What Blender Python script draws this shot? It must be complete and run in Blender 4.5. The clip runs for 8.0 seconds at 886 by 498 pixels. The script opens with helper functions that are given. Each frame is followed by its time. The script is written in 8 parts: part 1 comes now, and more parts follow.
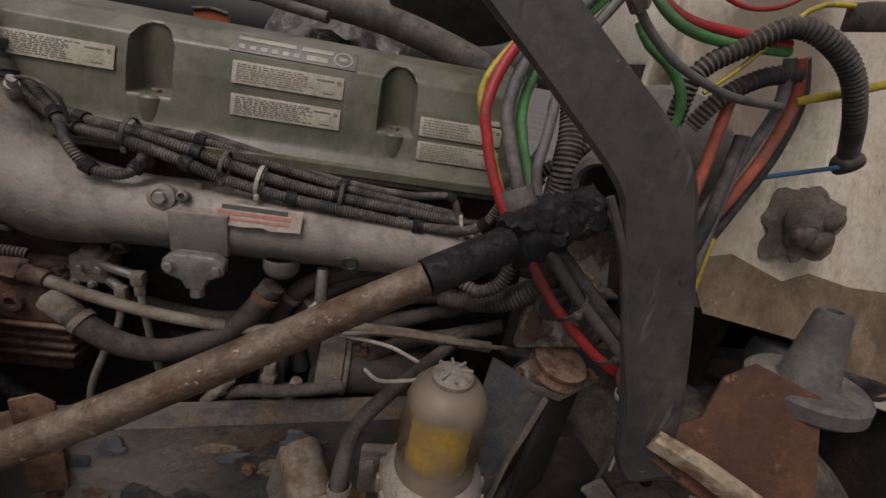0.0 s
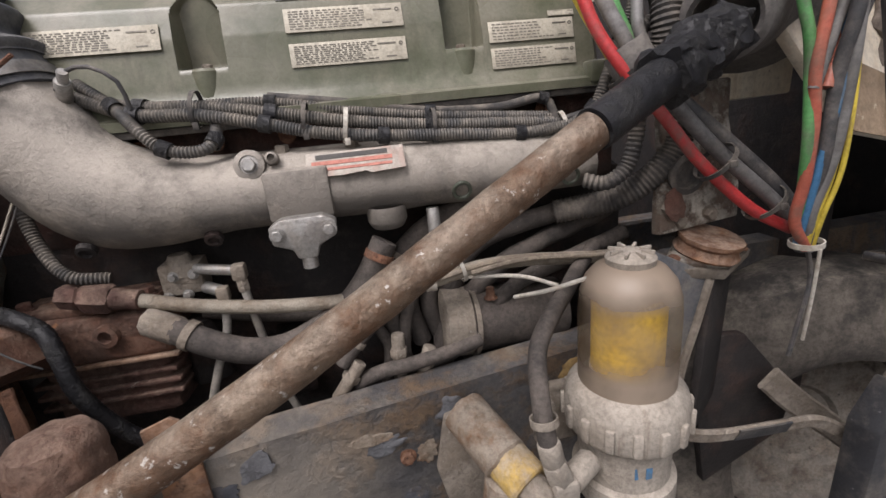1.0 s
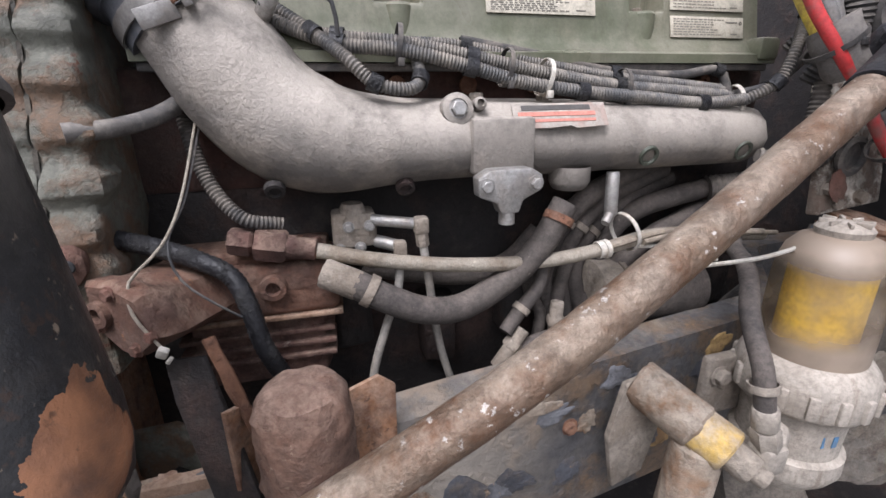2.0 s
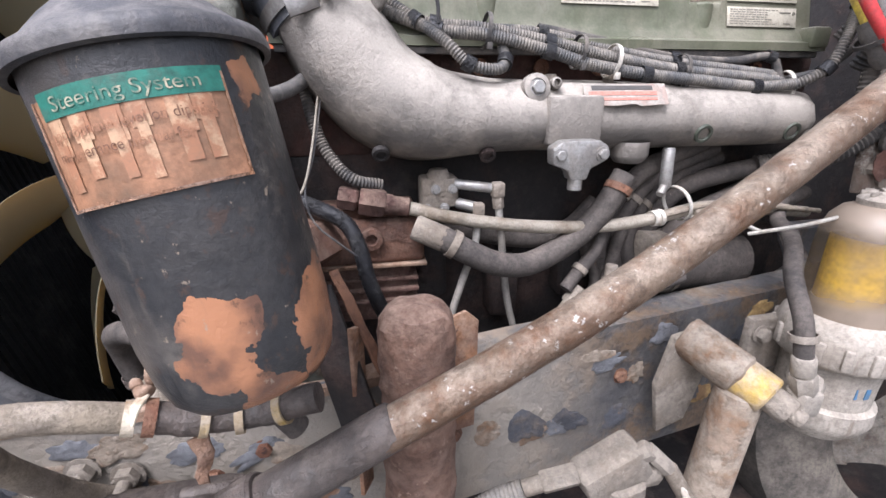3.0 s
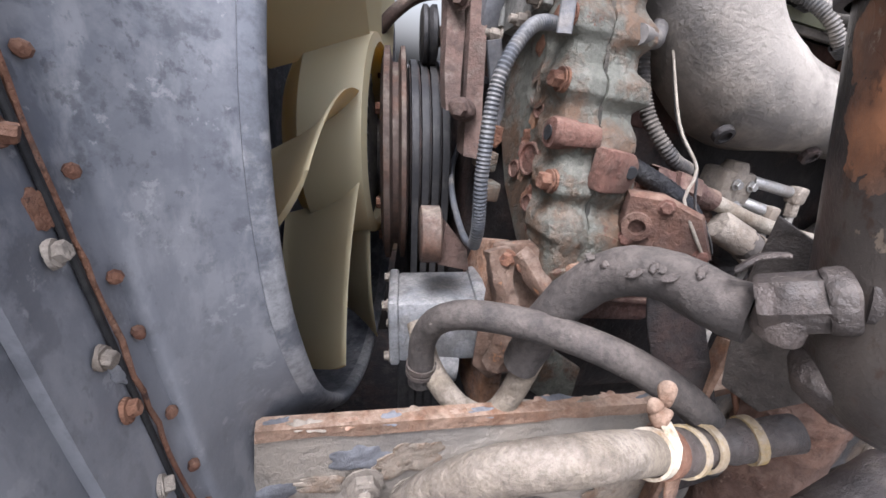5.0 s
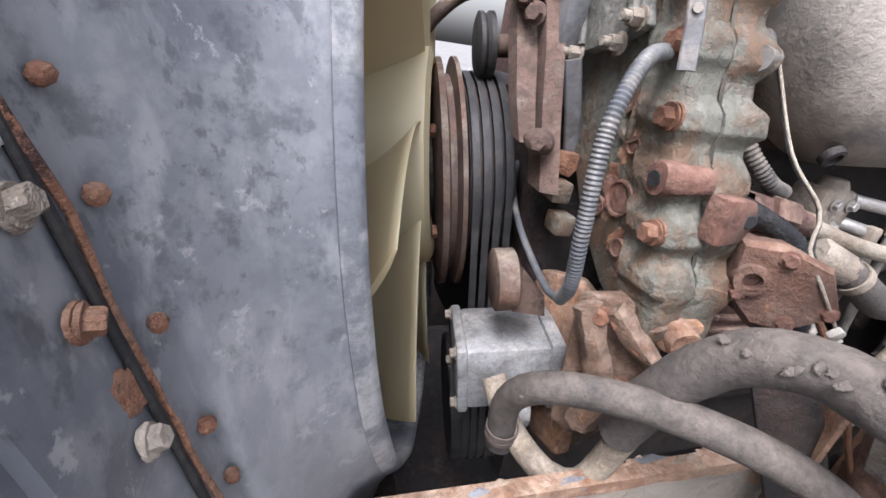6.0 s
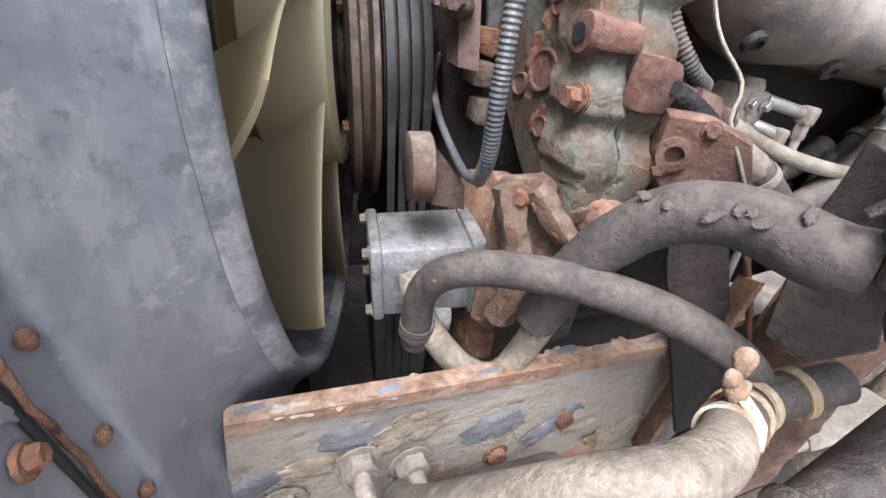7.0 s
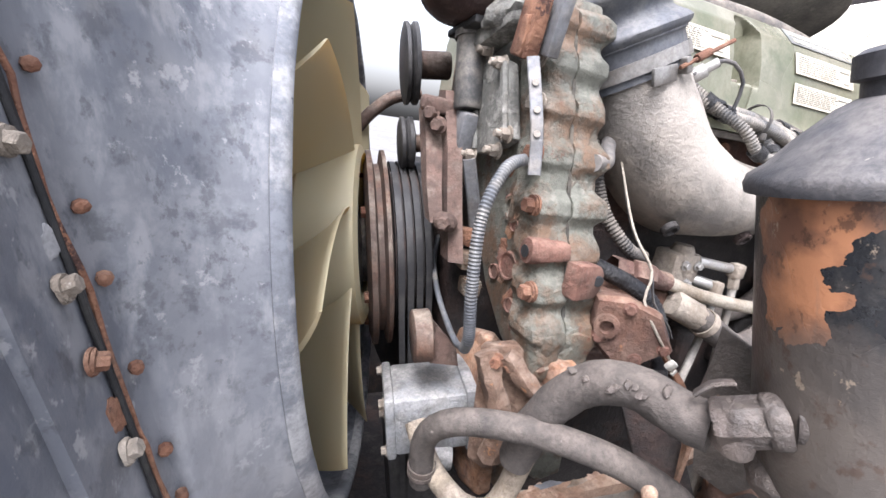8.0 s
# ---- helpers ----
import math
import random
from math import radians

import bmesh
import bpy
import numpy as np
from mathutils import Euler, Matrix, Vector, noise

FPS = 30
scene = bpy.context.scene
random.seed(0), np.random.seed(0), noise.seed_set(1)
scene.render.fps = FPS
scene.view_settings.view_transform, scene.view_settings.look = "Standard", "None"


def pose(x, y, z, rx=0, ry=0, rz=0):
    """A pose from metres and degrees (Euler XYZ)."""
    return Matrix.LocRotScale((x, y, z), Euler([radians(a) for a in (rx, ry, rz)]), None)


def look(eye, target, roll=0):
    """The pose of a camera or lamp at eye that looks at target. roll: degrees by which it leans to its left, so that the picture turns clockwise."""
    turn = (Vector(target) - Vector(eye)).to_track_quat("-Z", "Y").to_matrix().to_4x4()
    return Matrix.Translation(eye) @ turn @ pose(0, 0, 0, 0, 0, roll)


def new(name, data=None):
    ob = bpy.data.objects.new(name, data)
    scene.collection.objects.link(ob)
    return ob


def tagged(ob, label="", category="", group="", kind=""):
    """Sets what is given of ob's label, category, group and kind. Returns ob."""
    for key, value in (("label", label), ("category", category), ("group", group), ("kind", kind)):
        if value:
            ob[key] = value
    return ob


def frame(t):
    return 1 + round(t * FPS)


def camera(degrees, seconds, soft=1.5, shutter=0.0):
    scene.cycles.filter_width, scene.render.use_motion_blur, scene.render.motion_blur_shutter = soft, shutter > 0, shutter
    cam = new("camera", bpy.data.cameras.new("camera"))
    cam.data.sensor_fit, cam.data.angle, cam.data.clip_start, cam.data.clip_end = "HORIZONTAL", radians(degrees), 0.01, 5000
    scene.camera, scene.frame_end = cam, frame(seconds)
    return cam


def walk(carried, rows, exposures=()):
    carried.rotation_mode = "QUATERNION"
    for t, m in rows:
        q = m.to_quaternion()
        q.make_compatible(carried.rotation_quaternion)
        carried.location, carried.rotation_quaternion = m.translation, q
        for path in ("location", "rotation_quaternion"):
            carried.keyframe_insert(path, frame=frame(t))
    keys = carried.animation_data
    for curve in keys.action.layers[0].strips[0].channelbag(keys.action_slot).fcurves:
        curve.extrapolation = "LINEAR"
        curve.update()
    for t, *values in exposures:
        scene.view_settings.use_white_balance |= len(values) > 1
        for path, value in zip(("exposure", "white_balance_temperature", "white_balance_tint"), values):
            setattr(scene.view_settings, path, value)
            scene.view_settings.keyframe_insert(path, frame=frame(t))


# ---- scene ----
cam = camera(90.47, 8.0)
PATH = [
    (0, (0.1959, -0.0310, 1.3751), (0.3509, 0.8830, 1.0001), 10.38),
    (0.5, (0.1478, -0.0145, 1.2224), (0.3123, 0.9190, 0.9038), -4.15),
    (1, (0.0102, 0.0086, 1.1778), (0.1753, 0.9442, 0.8657), -5.78),
    (1.5, (-0.1848, 0.0606, 1.1803), (0.0146, 0.9870, 0.8608), -4.03),
    (2, (-0.3075, 0.0986, 1.1417), (-0.0529, 1.0072, 0.8107), -0.94),
    (2.2, (-0.3460, 0.1078, 1.1083), (-0.0750, 1.0152, 0.7870), -0.52),
    (3.3, (-0.4653, -0.0023, 1.1289), (-0.2799, 0.9158, 0.7784), -0.23),
    (3.5, (-0.5289, 0.0306, 1.1142), (-0.2586, 0.9348, 0.7836), 0.00),
    (4, (-0.7007, 0.1032, 1.1029), (-0.3145, 0.9539, 0.7462), 4.99),
    (4.5, (-0.8232, 0.1629, 1.0721), (-0.4249, 1.0059, 0.7107), 8.98),
    (5, (-0.8468, 0.2365, 1.0496), (-0.5201, 1.1047, 0.6762), 10.80),
    (5.2, (-0.8638, 0.2760, 1.0912), (-0.5413, 1.1272, 0.6772), 8.63),
    (6.3, (-0.8954, 0.3258, 1.0881), (-0.5991, 1.1776, 0.6559), 9.13),
    (6.5, (-0.8786, 0.3211, 1.0619), (-0.5139, 1.1397, 0.6182), 11.73),
    (7, (-0.8575, 0.3248, 1.0189), (-0.4276, 1.0785, 0.5218), 13.05),
    (7.5, (-0.8621, 0.3208, 1.0593), (-0.4570, 1.1209, 0.6170), 10.73),
    (8, (-0.8924, 0.2305, 1.1300), (-0.4956, 1.1067, 0.8565), 8.93),
]
EXPOSURES = [(0.0, -1.22, 6750, 18), (0.3, -0.78, 6750, 18), (0.5, -0.55, 6750, 17), (1.0, 0.17, 6400, 17), (1.5, 0.58, 6100, 17), (2.2, 0.78, 5900, 17),
             (3.5, 1.28, 5800, 18), (4.0, 1.30, 5750, 18), (4.5, 1.16, 5700, 18), (5.2, 1.46, 5850, 17), (6.5, 1.57, 5950, 16), (7.2, 1.54, 5900, 15), (8.0, 1.85, 5950, 16)]
walk(cam, [(t, look(eye, target, roll)) for t, eye, target, roll in PATH], EXPOSURES)

# ---------- world and light ----------
world = bpy.data.worlds.new("overcast_sky")
scene.world = world
world.use_nodes = True
wn, wl = world.node_tree.nodes, world.node_tree.links
wn.clear()
w_out, w_bg, w_sky = wn.new("ShaderNodeOutputWorld"), wn.new("ShaderNodeBackground"), wn.new("ShaderNodeTexSky")
w_sky.sky_type, w_sky.sun_disc = "NISHITA", False
w_sky.sun_elevation, w_sky.sun_rotation = radians(59), radians(222)
w_sky.dust_density, w_sky.air_density, w_sky.ozone_density = 6.0, 1.6, 1.0
w_hsv = wn.new("ShaderNodeHueSaturation")
w_hsv.inputs["Saturation"].default_value = 0.25
wl.new(w_sky.outputs[0], w_hsv.inputs["Color"])
wl.new(w_hsv.outputs[0], w_bg.inputs["Color"])
w_bg.inputs["Strength"].default_value = 0.14
wl.new(w_bg.outputs[0], w_out.inputs["Surface"])
sun_data = bpy.data.lights.new("sun", "SUN")
sun_data.energy, sun_data.angle, sun_data.color = 2.0, radians(30), (1.0, 0.97, 0.93)
sun = new("sun", sun_data)
sun.matrix_world = look((-1.9, -1.3, 5.6), (0, 0.8, 0.8))


# ---------- materials ----------
def surf(name, base, stain=None, amount=0.45, scale=9.0, rough=0.75, metal=0.0, bump=0.25, grain=120.0,
         dust=0.0, dust_color=(0.30, 0.26, 0.21), speck=None, speck_amount=0.3, speck_scale=45.0, soft=0.07, vary=0.28, spec=0.4, wear=0.42, lie=(-0.6, 0.9), grit=0.42):
    """A worn surface: base colour with patches of stain, small specks, dust colour on upward faces, fine grain and
    relief.
    """
    m = bpy.data.materials.new(name)
    m.use_nodes = True
    n, l = m.node_tree.nodes, m.node_tree.links
    b = n["Principled BSDF"]
    b.inputs["Metallic"].default_value = metal
    b.inputs["Specular IOR Level"].default_value = spec
    tc = n.new("ShaderNodeTexCoord")

    def noise_tex(s, detail=6.0, r=0.6):
        q = n.new("ShaderNodeTexNoise")
        q.inputs["Scale"].default_value, q.inputs["Detail"].default_value, q.inputs["Roughness"].default_value = s, detail, r
        l.new(tc.outputs["Object"], q.inputs["Vector"])
        return q.outputs["Fac"]

    def ramp(src, lo, hi):
        q = n.new("ShaderNodeMapRange")
        q.inputs["From Min"].default_value, q.inputs["From Max"].default_value = lo, hi
        l.new(src, q.inputs["Value"])
        return q.outputs[0]

    def mix(fac, a, c):
        q = n.new("ShaderNodeMix")
        q.data_type = "RGBA"
        for sock, v in ((q.inputs[0], fac), (q.inputs[6], a), (q.inputs[7], c)):
            if isinstance(v, bpy.types.NodeSocket):
                l.new(v, sock)
            elif isinstance(v, (int, float)):
                sock.default_value = v
            else:
                sock.default_value = (*v, 1.0)
        return q.outputs[2]

    fine = noise_tex(grain, 4.0, 0.7)
    broad = noise_tex(scale * 0.45, 3.0)
    dark = tuple(c * (1 - vary) for c in base)
    light = tuple(min(1, c * (1 + vary)) for c in base)
    col = mix(ramp(broad, 0.3, 0.7), dark, light)
    mask = None
    if stain:
        mask = ramp(noise_tex(scale, 8.0, 0.68), 0.5 + (0.5 - amount) * 0.5 - soft, 0.5 + (0.5 - amount) * 0.5 + soft)
        col = mix(mask, col, stain)
    if speck:
        col = mix(ramp(noise_tex(speck_scale, 5.0, 0.7), 0.72 - speck_amount * 0.4, 0.76 - speck_amount * 0.4), col, speck)
    # Dust colour grows with how far the surface turns up.
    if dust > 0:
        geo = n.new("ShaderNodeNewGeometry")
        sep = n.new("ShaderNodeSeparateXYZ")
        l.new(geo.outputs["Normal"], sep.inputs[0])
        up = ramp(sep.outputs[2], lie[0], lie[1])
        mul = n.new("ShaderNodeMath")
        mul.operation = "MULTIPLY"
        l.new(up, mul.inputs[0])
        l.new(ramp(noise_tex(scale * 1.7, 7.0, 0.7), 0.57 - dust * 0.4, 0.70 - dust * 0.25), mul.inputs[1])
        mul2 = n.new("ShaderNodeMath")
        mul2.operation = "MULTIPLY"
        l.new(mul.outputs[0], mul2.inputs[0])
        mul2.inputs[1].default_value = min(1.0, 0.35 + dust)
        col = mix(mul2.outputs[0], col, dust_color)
    grime = ramp(noise_tex(scale * 3.1, 9.0, 0.74), 0.50, 0.67)
    weak = n.new("ShaderNodeMath")
    weak.operation = "MULTIPLY"
    weak.inputs[1].default_value = wear
    l.new(grime, weak.inputs[0])
    col = mix(weak.outputs[0], col, tuple(c * 0.35 for c in base))
    chips = ramp(noise_tex(grain * 0.30, 8.0, 0.75), 0.64, 0.68)
    pale = n.new("ShaderNodeMath")
    pale.operation = "MULTIPLY"
    pale.inputs[1].default_value = wear * 0.6
    l.new(chips, pale.inputs[0])
    col = mix(pale.outputs[0], col, tuple(min(0.7, c * 1.5 + 0.05) for c in base))
    col = mix(ramp(fine, 0.44, 0.66), col, mix(grit, col, tuple(min(1, c * 0.4) for c in base)))
    l.new(col, b.inputs["Base Color"])
    r = n.new("ShaderNodeMapRange")
    r.inputs["To Min"].default_value, r.inputs["To Max"].default_value = max(0.05, rough - 0.15), min(1.0, rough + 0.15)
    l.new(broad, r.inputs["Value"])
    l.new(r.outputs[0], b.inputs["Roughness"])
    if bump > 0:
        bp = n.new("ShaderNodeBump")
        bp.inputs["Strength"].default_value, bp.inputs["Distance"].default_value = min(1.0, bump * 1.6), 0.004
        add = n.new("ShaderNodeMath")
        add.operation = "ADD"
        l.new(noise_tex(grain * 0.5, 6.0, 0.7), add.inputs[0])
        if mask is not None:
            sc = n.new("ShaderNodeMath")
            sc.operation = "MULTIPLY"
            sc.inputs[1].default_value = 0.5
            l.new(mask, sc.inputs[0])
            l.new(sc.outputs[0], add.inputs[1])
        else:
            l.new(broad, add.inputs[1])
        l.new(add.outputs[0], bp.inputs["Height"])
        l.new(bp.outputs[0], b.inputs["Normal"])
    return m


def bleach(m, spots, color, soft, strength=0.5):
    """Adds pale dusty patches of given centre and reach to a material, with ragged edges."""
    n, l = m.node_tree.nodes, m.node_tree.links
    b = n["Principled BSDF"]
    tc = n.new("ShaderNodeTexCoord")
    ns = n.new("ShaderNodeTexNoise")
    ns.inputs["Scale"].default_value, ns.inputs["Detail"].default_value, ns.inputs["Roughness"].default_value = 9, 9, 0.7
    l.new(tc.outputs["Object"], ns.inputs["Vector"])
    for c, r in spots:
        d = n.new("ShaderNodeVectorMath")
        d.operation = "DISTANCE"
        l.new(tc.outputs["Object"], d.inputs[0])
        d.inputs[1].default_value = c
        wob = n.new("ShaderNodeMath")
        wob.operation = "MULTIPLY_ADD"
        l.new(ns.outputs["Fac"], wob.inputs[0])
        wob.inputs[1].default_value = -1.6 * r
        l.new(d.outputs["Value"], wob.inputs[2])
        mr = n.new("ShaderNodeMapRange")
        l.new(wob.outputs[0], mr.inputs["Value"])
        mr.inputs["From Min"].default_value, mr.inputs["From Max"].default_value = 0.2 * r + soft, 0.2 * r - soft
        mr.inputs["To Max"].default_value = strength
        mx = n.new("ShaderNodeMix")
        mx.data_type = "RGBA"
        l.new(mr.outputs[0], mx.inputs[0])
        l.new(b.inputs["Base Color"].links[0].from_socket, mx.inputs[6])
        mx.inputs[7].default_value = (*color, 1)
        l.new(mx.outputs[2], b.inputs["Base Color"])


def drips(m, color, stretch, lo, hi, strength):
    """Runs, drips or scratches drawn out along one axis: the stretch is the noise's scale along x, y and z."""
    n, l = m.node_tree.nodes, m.node_tree.links
    b = n["Principled BSDF"]
    tc, mp, ns, mr, mx = (n.new(k) for k in ("ShaderNodeTexCoord", "ShaderNodeMapping", "ShaderNodeTexNoise", "ShaderNodeMapRange", "ShaderNodeMix"))
    mp.inputs["Scale"].default_value = stretch
    l.new(tc.outputs["Object"], mp.inputs["Vector"])
    l.new(mp.outputs[0], ns.inputs["Vector"])
    ns.inputs["Scale"].default_value, ns.inputs["Detail"].default_value, ns.inputs["Roughness"].default_value = 1.0, 6, 0.65
    l.new(ns.outputs["Fac"], mr.inputs["Value"])
    mr.inputs["From Min"].default_value, mr.inputs["From Max"].default_value, mr.inputs["To Max"].default_value = lo, hi, strength
    mx.data_type = "RGBA"
    l.new(mr.outputs[0], mx.inputs[0])
    l.new(b.inputs["Base Color"].links[0].from_socket, mx.inputs[6])
    mx.inputs[7].default_value = (*color, 1)
    l.new(mx.outputs[2], b.inputs["Base Color"])


M = {
    "cover": surf("olive_paint", (0.100, 0.107, 0.068), (0.16, 0.15, 0.105), 0.40, 4, 0.30, 0, 0.06, 200, dust=0.42, dust_color=(0.27, 0.25, 0.20), vary=0.15, wear=0.25, grit=0.2),
    # Upward faces take the pale dust colour, lower faces keep the base.
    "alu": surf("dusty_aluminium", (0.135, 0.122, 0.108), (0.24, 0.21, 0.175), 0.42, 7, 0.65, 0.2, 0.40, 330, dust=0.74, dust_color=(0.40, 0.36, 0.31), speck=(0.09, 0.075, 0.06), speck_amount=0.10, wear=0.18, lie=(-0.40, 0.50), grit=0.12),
    "loom": surf("dusty_corrugated_plastic", (0.055, 0.055, 0.055), (0.13, 0.118, 0.102), 0.5, 20, 0.6, 0, 0.1, 150, dust=0.32),
    "rubber": surf("dusty_black_rubber", (0.045, 0.043, 0.042), (0.12, 0.105, 0.09), 0.45, 10, 0.75, 0, 0.25, 160, dust=0.35),
    "hose": surf("dusty_brown_hose", (0.048, 0.042, 0.038), (0.085, 0.073, 0.063), 0.45, 12, 0.8, 0, 0.35, 180, dust=0.5, dust_color=(0.135, 0.112, 0.096), speck=(0.25, 0.22, 0.19), speck_amount=0.10, speck_scale=80),
    "beige": surf("beige_fabric_hose", (0.255, 0.21, 0.155), (0.16, 0.13, 0.10), 0.45, 14, 0.95, 0, 0.5, 320, dust=0.35, dust_color=(0.36, 0.31, 0.255), wear=0.7),
    "braid": surf("braided_steel", (0.36, 0.32, 0.26), (0.22, 0.17, 0.12), 0.4, 14, 0.55, 0.4, 0.5, 420, dust=0.3),
    "rust": surf("thick_rust", (0.13, 0.058, 0.035), (0.24, 0.12, 0.07), 0.45, 14, 0.95, 0, 0.8, 110, dust=0.25, dust_color=(0.30, 0.20, 0.14), speck=(0.05, 0.025, 0.02), speck_amount=0.3),
    "rust_orange": surf("orange_rust", (0.27, 0.135, 0.07), (0.14, 0.07, 0.045), 0.45, 22, 0.95, 0, 0.8, 120, dust=0.5, dust_color=(0.42, 0.31, 0.235), speck=(0.09, 0.05, 0.035), speck_amount=0.25, speck_scale=60),
    "compressor": surf("rusty_red_casting", (0.125, 0.064, 0.05), (0.075, 0.042, 0.034), 0.5, 18, 0.9, 0, 0.7, 130, dust=0.4, dust_color=(0.28, 0.20, 0.15), speck=(0.30, 0.26, 0.22), speck_amount=0.15),
    "rod": surf("worn_steel_rod", (0.165, 0.115, 0.078), (0.115, 0.056, 0.028), 0.52, 10, 0.45, 0.35, 0.6, 140, dust=0.42, dust_color=(0.34, 0.285, 0.225), speck=(0.52, 0.49, 0.45), speck_amount=0.26, speck_scale=75, soft=0.08, wear=0.7),
    "mastic": surf("black_mastic", (0.014, 0.014, 0.016), (0.035, 0.034, 0.033), 0.38, 30, 0.42, 0, 0.9, 90, spec=0.35),
    "black_paint": surf("worn_black_paint", (0.035, 0.036, 0.040), (0.11, 0.10, 0.09), 0.38, 8, 0.5, 0, 0.15, 150, dust=0.2, speck=(0.20, 0.19, 0.18), speck_amount=0.06, spec=0.5),
    "arm": surf("scuffed_black_steel", (0.046, 0.045, 0.047), (0.08, 0.071, 0.065), 0.45, 5, 0.30, 0.1, 0.10, 60, speck=(0.24, 0.23, 0.22), speck_amount=0.10, speck_scale=48, dust=0.15, spec=0.75, wear=0.35),
    "rail": surf("peeling_grey_rail_paint", (0.075, 0.073, 0.074), (0.14, 0.095, 0.06), 0.44, 9, 0.65, 0, 0.8, 110, dust=0.3, dust_color=(0.22, 0.19, 0.155), speck=(0.34, 0.19, 0.08), speck_amount=0.10, speck_scale=16, soft=0.05),
    "rail_rust": surf("rail_top_rust", (0.26, 0.165, 0.11), (0.18, 0.09, 0.05), 0.48, 16, 0.9, 0, 0.6, 120, dust=0.4, dust_color=(0.42, 0.32, 0.24)),
    "gear": surf("corroded_green_casting", (0.130, 0.130, 0.106), (0.125, 0.078, 0.048), 0.50, 17, 0.7, 0.05, 0.8, 130, dust=0.22, dust_color=(0.27, 0.25, 0.21), speck=(0.11, 0.05, 0.03), speck_amount=0.24, speck_scale=30, soft=0.06),
    "flange_tan": surf("tan_rust_crust", (0.20, 0.125, 0.085), (0.125, 0.075, 0.05), 0.5, 20, 0.9, 0, 0.8, 120, dust=0.4, dust_color=(0.30, 0.23, 0.18), speck=(0.32, 0.15, 0.07), speck_amount=0.25, speck_scale=40),
    "ear": surf("rusty_red_ear", (0.150, 0.072, 0.052), (0.10, 0.055, 0.04), 0.5, 24, 0.85, 0, 0.5, 140, dust=0.3, dust_color=(0.24, 0.16, 0.12)),
    "side_cover": surf("pale_corroded_cover", (0.150, 0.148, 0.132), (0.30, 0.29, 0.26), 0.45, 30, 0.7, 0.1, 0.5, 150, dust=0.2, speck=(0.10, 0.06, 0.045), speck_amount=0.16, speck_scale=34, soft=0.05),
    "strap_grey": surf("blue_grey_strap", (0.150, 0.152, 0.158), (0.10, 0.095, 0.09), 0.45, 24, 0.6, 0.2, 0.2, 160, dust=0.2),
    "bracket_grease": surf("dusty_grease_cake", (0.105, 0.088, 0.074), (0.070, 0.058, 0.050), 0.5, 14, 0.7, 0, 0.8, 120, dust=0.35, dust_color=(0.16, 0.135, 0.115), speck=(0.2, 0.13, 0.08), speck_amount=0.06),
    "compressor_orange": surf("orange_brown_casting", (0.155, 0.078, 0.051), (0.085, 0.048, 0.036), 0.5, 16, 0.9, 0, 0.8, 120, dust=0.35, dust_color=(0.27, 0.19, 0.14), speck=(0.30, 0.14, 0.06), speck_amount=0.22, speck_scale=26),
    "pump": surf("grey_cast_aluminium", (0.27, 0.275, 0.28), (0.18, 0.175, 0.168), 0.45, 16, 0.6, 0.2, 0.4, 200, dust=0.35, dust_color=(0.45, 0.43, 0.40), speck=(0.10, 0.09, 0.085), speck_amount=0.12),
    "shroud": surf("dusty_black_fibreglass", (0.055, 0.061, 0.075), (0.205, 0.207, 0.215), 0.45, 7.0, 0.5, 0, 0.12, 130, dust=0.2, dust_color=(0.27, 0.25, 0.22), speck=(0.26, 0.255, 0.25), speck_amount=0.24, speck_scale=30, soft=0.07, wear=0.9, vary=0.5),
    "core": surf("radiator_fins", (0.02, 0.02, 0.021), (0.045, 0.043, 0.04), 0.4, 14, 0.7, 0.2, 0.2, 200),
    "pulley": surf("brown_steel_pulley", (0.085, 0.058, 0.046), (0.14, 0.08, 0.055), 0.45, 14, 0.7, 0.3, 0.3, 150, dust=0.3),
    "belt": surf("worn_belt_rubber", (0.020, 0.020, 0.021), (0.045, 0.042, 0.040), 0.45, 20, 0.6, 0, 0.1, 180),
    "plastic": surf("dusty_filter_housing", (0.33, 0.295, 0.25), (0.25, 0.215, 0.175), 0.45, 10, 0.85, 0, 0.3, 160, dust=0.45, dust_color=(0.40, 0.355, 0.30), wear=0.35),
    "yellow": surf("yellow_filter_paper", (0.72, 0.48, 0.03), (0.60, 0.38, 0.03), 0.4, 12, 0.7, 0, 0.2, 120),
    "yellow_paint": surf("old_yellow_paint", (0.45, 0.30, 0.08), (0.34, 0.27, 0.19), 0.55, 16, 0.8, 0, 0.5, 130, dust=0.4, dust_color=(0.40, 0.35, 0.28)),
    "dirt_metal": surf("dirt_caked_metal", (0.27, 0.235, 0.195), (0.19, 0.155, 0.12), 0.5, 15, 0.9, 0.05, 0.7, 130, dust=0.5, speck=(0.40, 0.37, 0.33), speck_amount=0.15, speck_scale=60),
    "peel": surf("peeling_primer", (0.36, 0.335, 0.29), (0.11, 0.075, 0.055), 0.5, 20, 0.85, 0, 0.9, 120, dust=0.3, soft=0.04),
    "cab_white": surf("dirty_cream_cab_paint", (0.82, 0.75, 0.63), (0.66, 0.54, 0.38), 0.30, 3.5, 0.42, 0, 0.1, 90, dust=0.0, soft=0.2, speck=(0.30, 0.22, 0.14), speck_amount=0.1),
    "foam": surf("brown_seal_putty", (0.13, 0.105, 0.085), (0.20, 0.165, 0.135), 0.5, 20, 0.9, 0, 0.6, 110),
    "grey_rubber": surf("grey_moulded_rubber", (0.115, 0.108, 0.102), (0.175, 0.16, 0.145), 0.45, 8, 0.7, 0, 0.2, 150, dust=0.25),
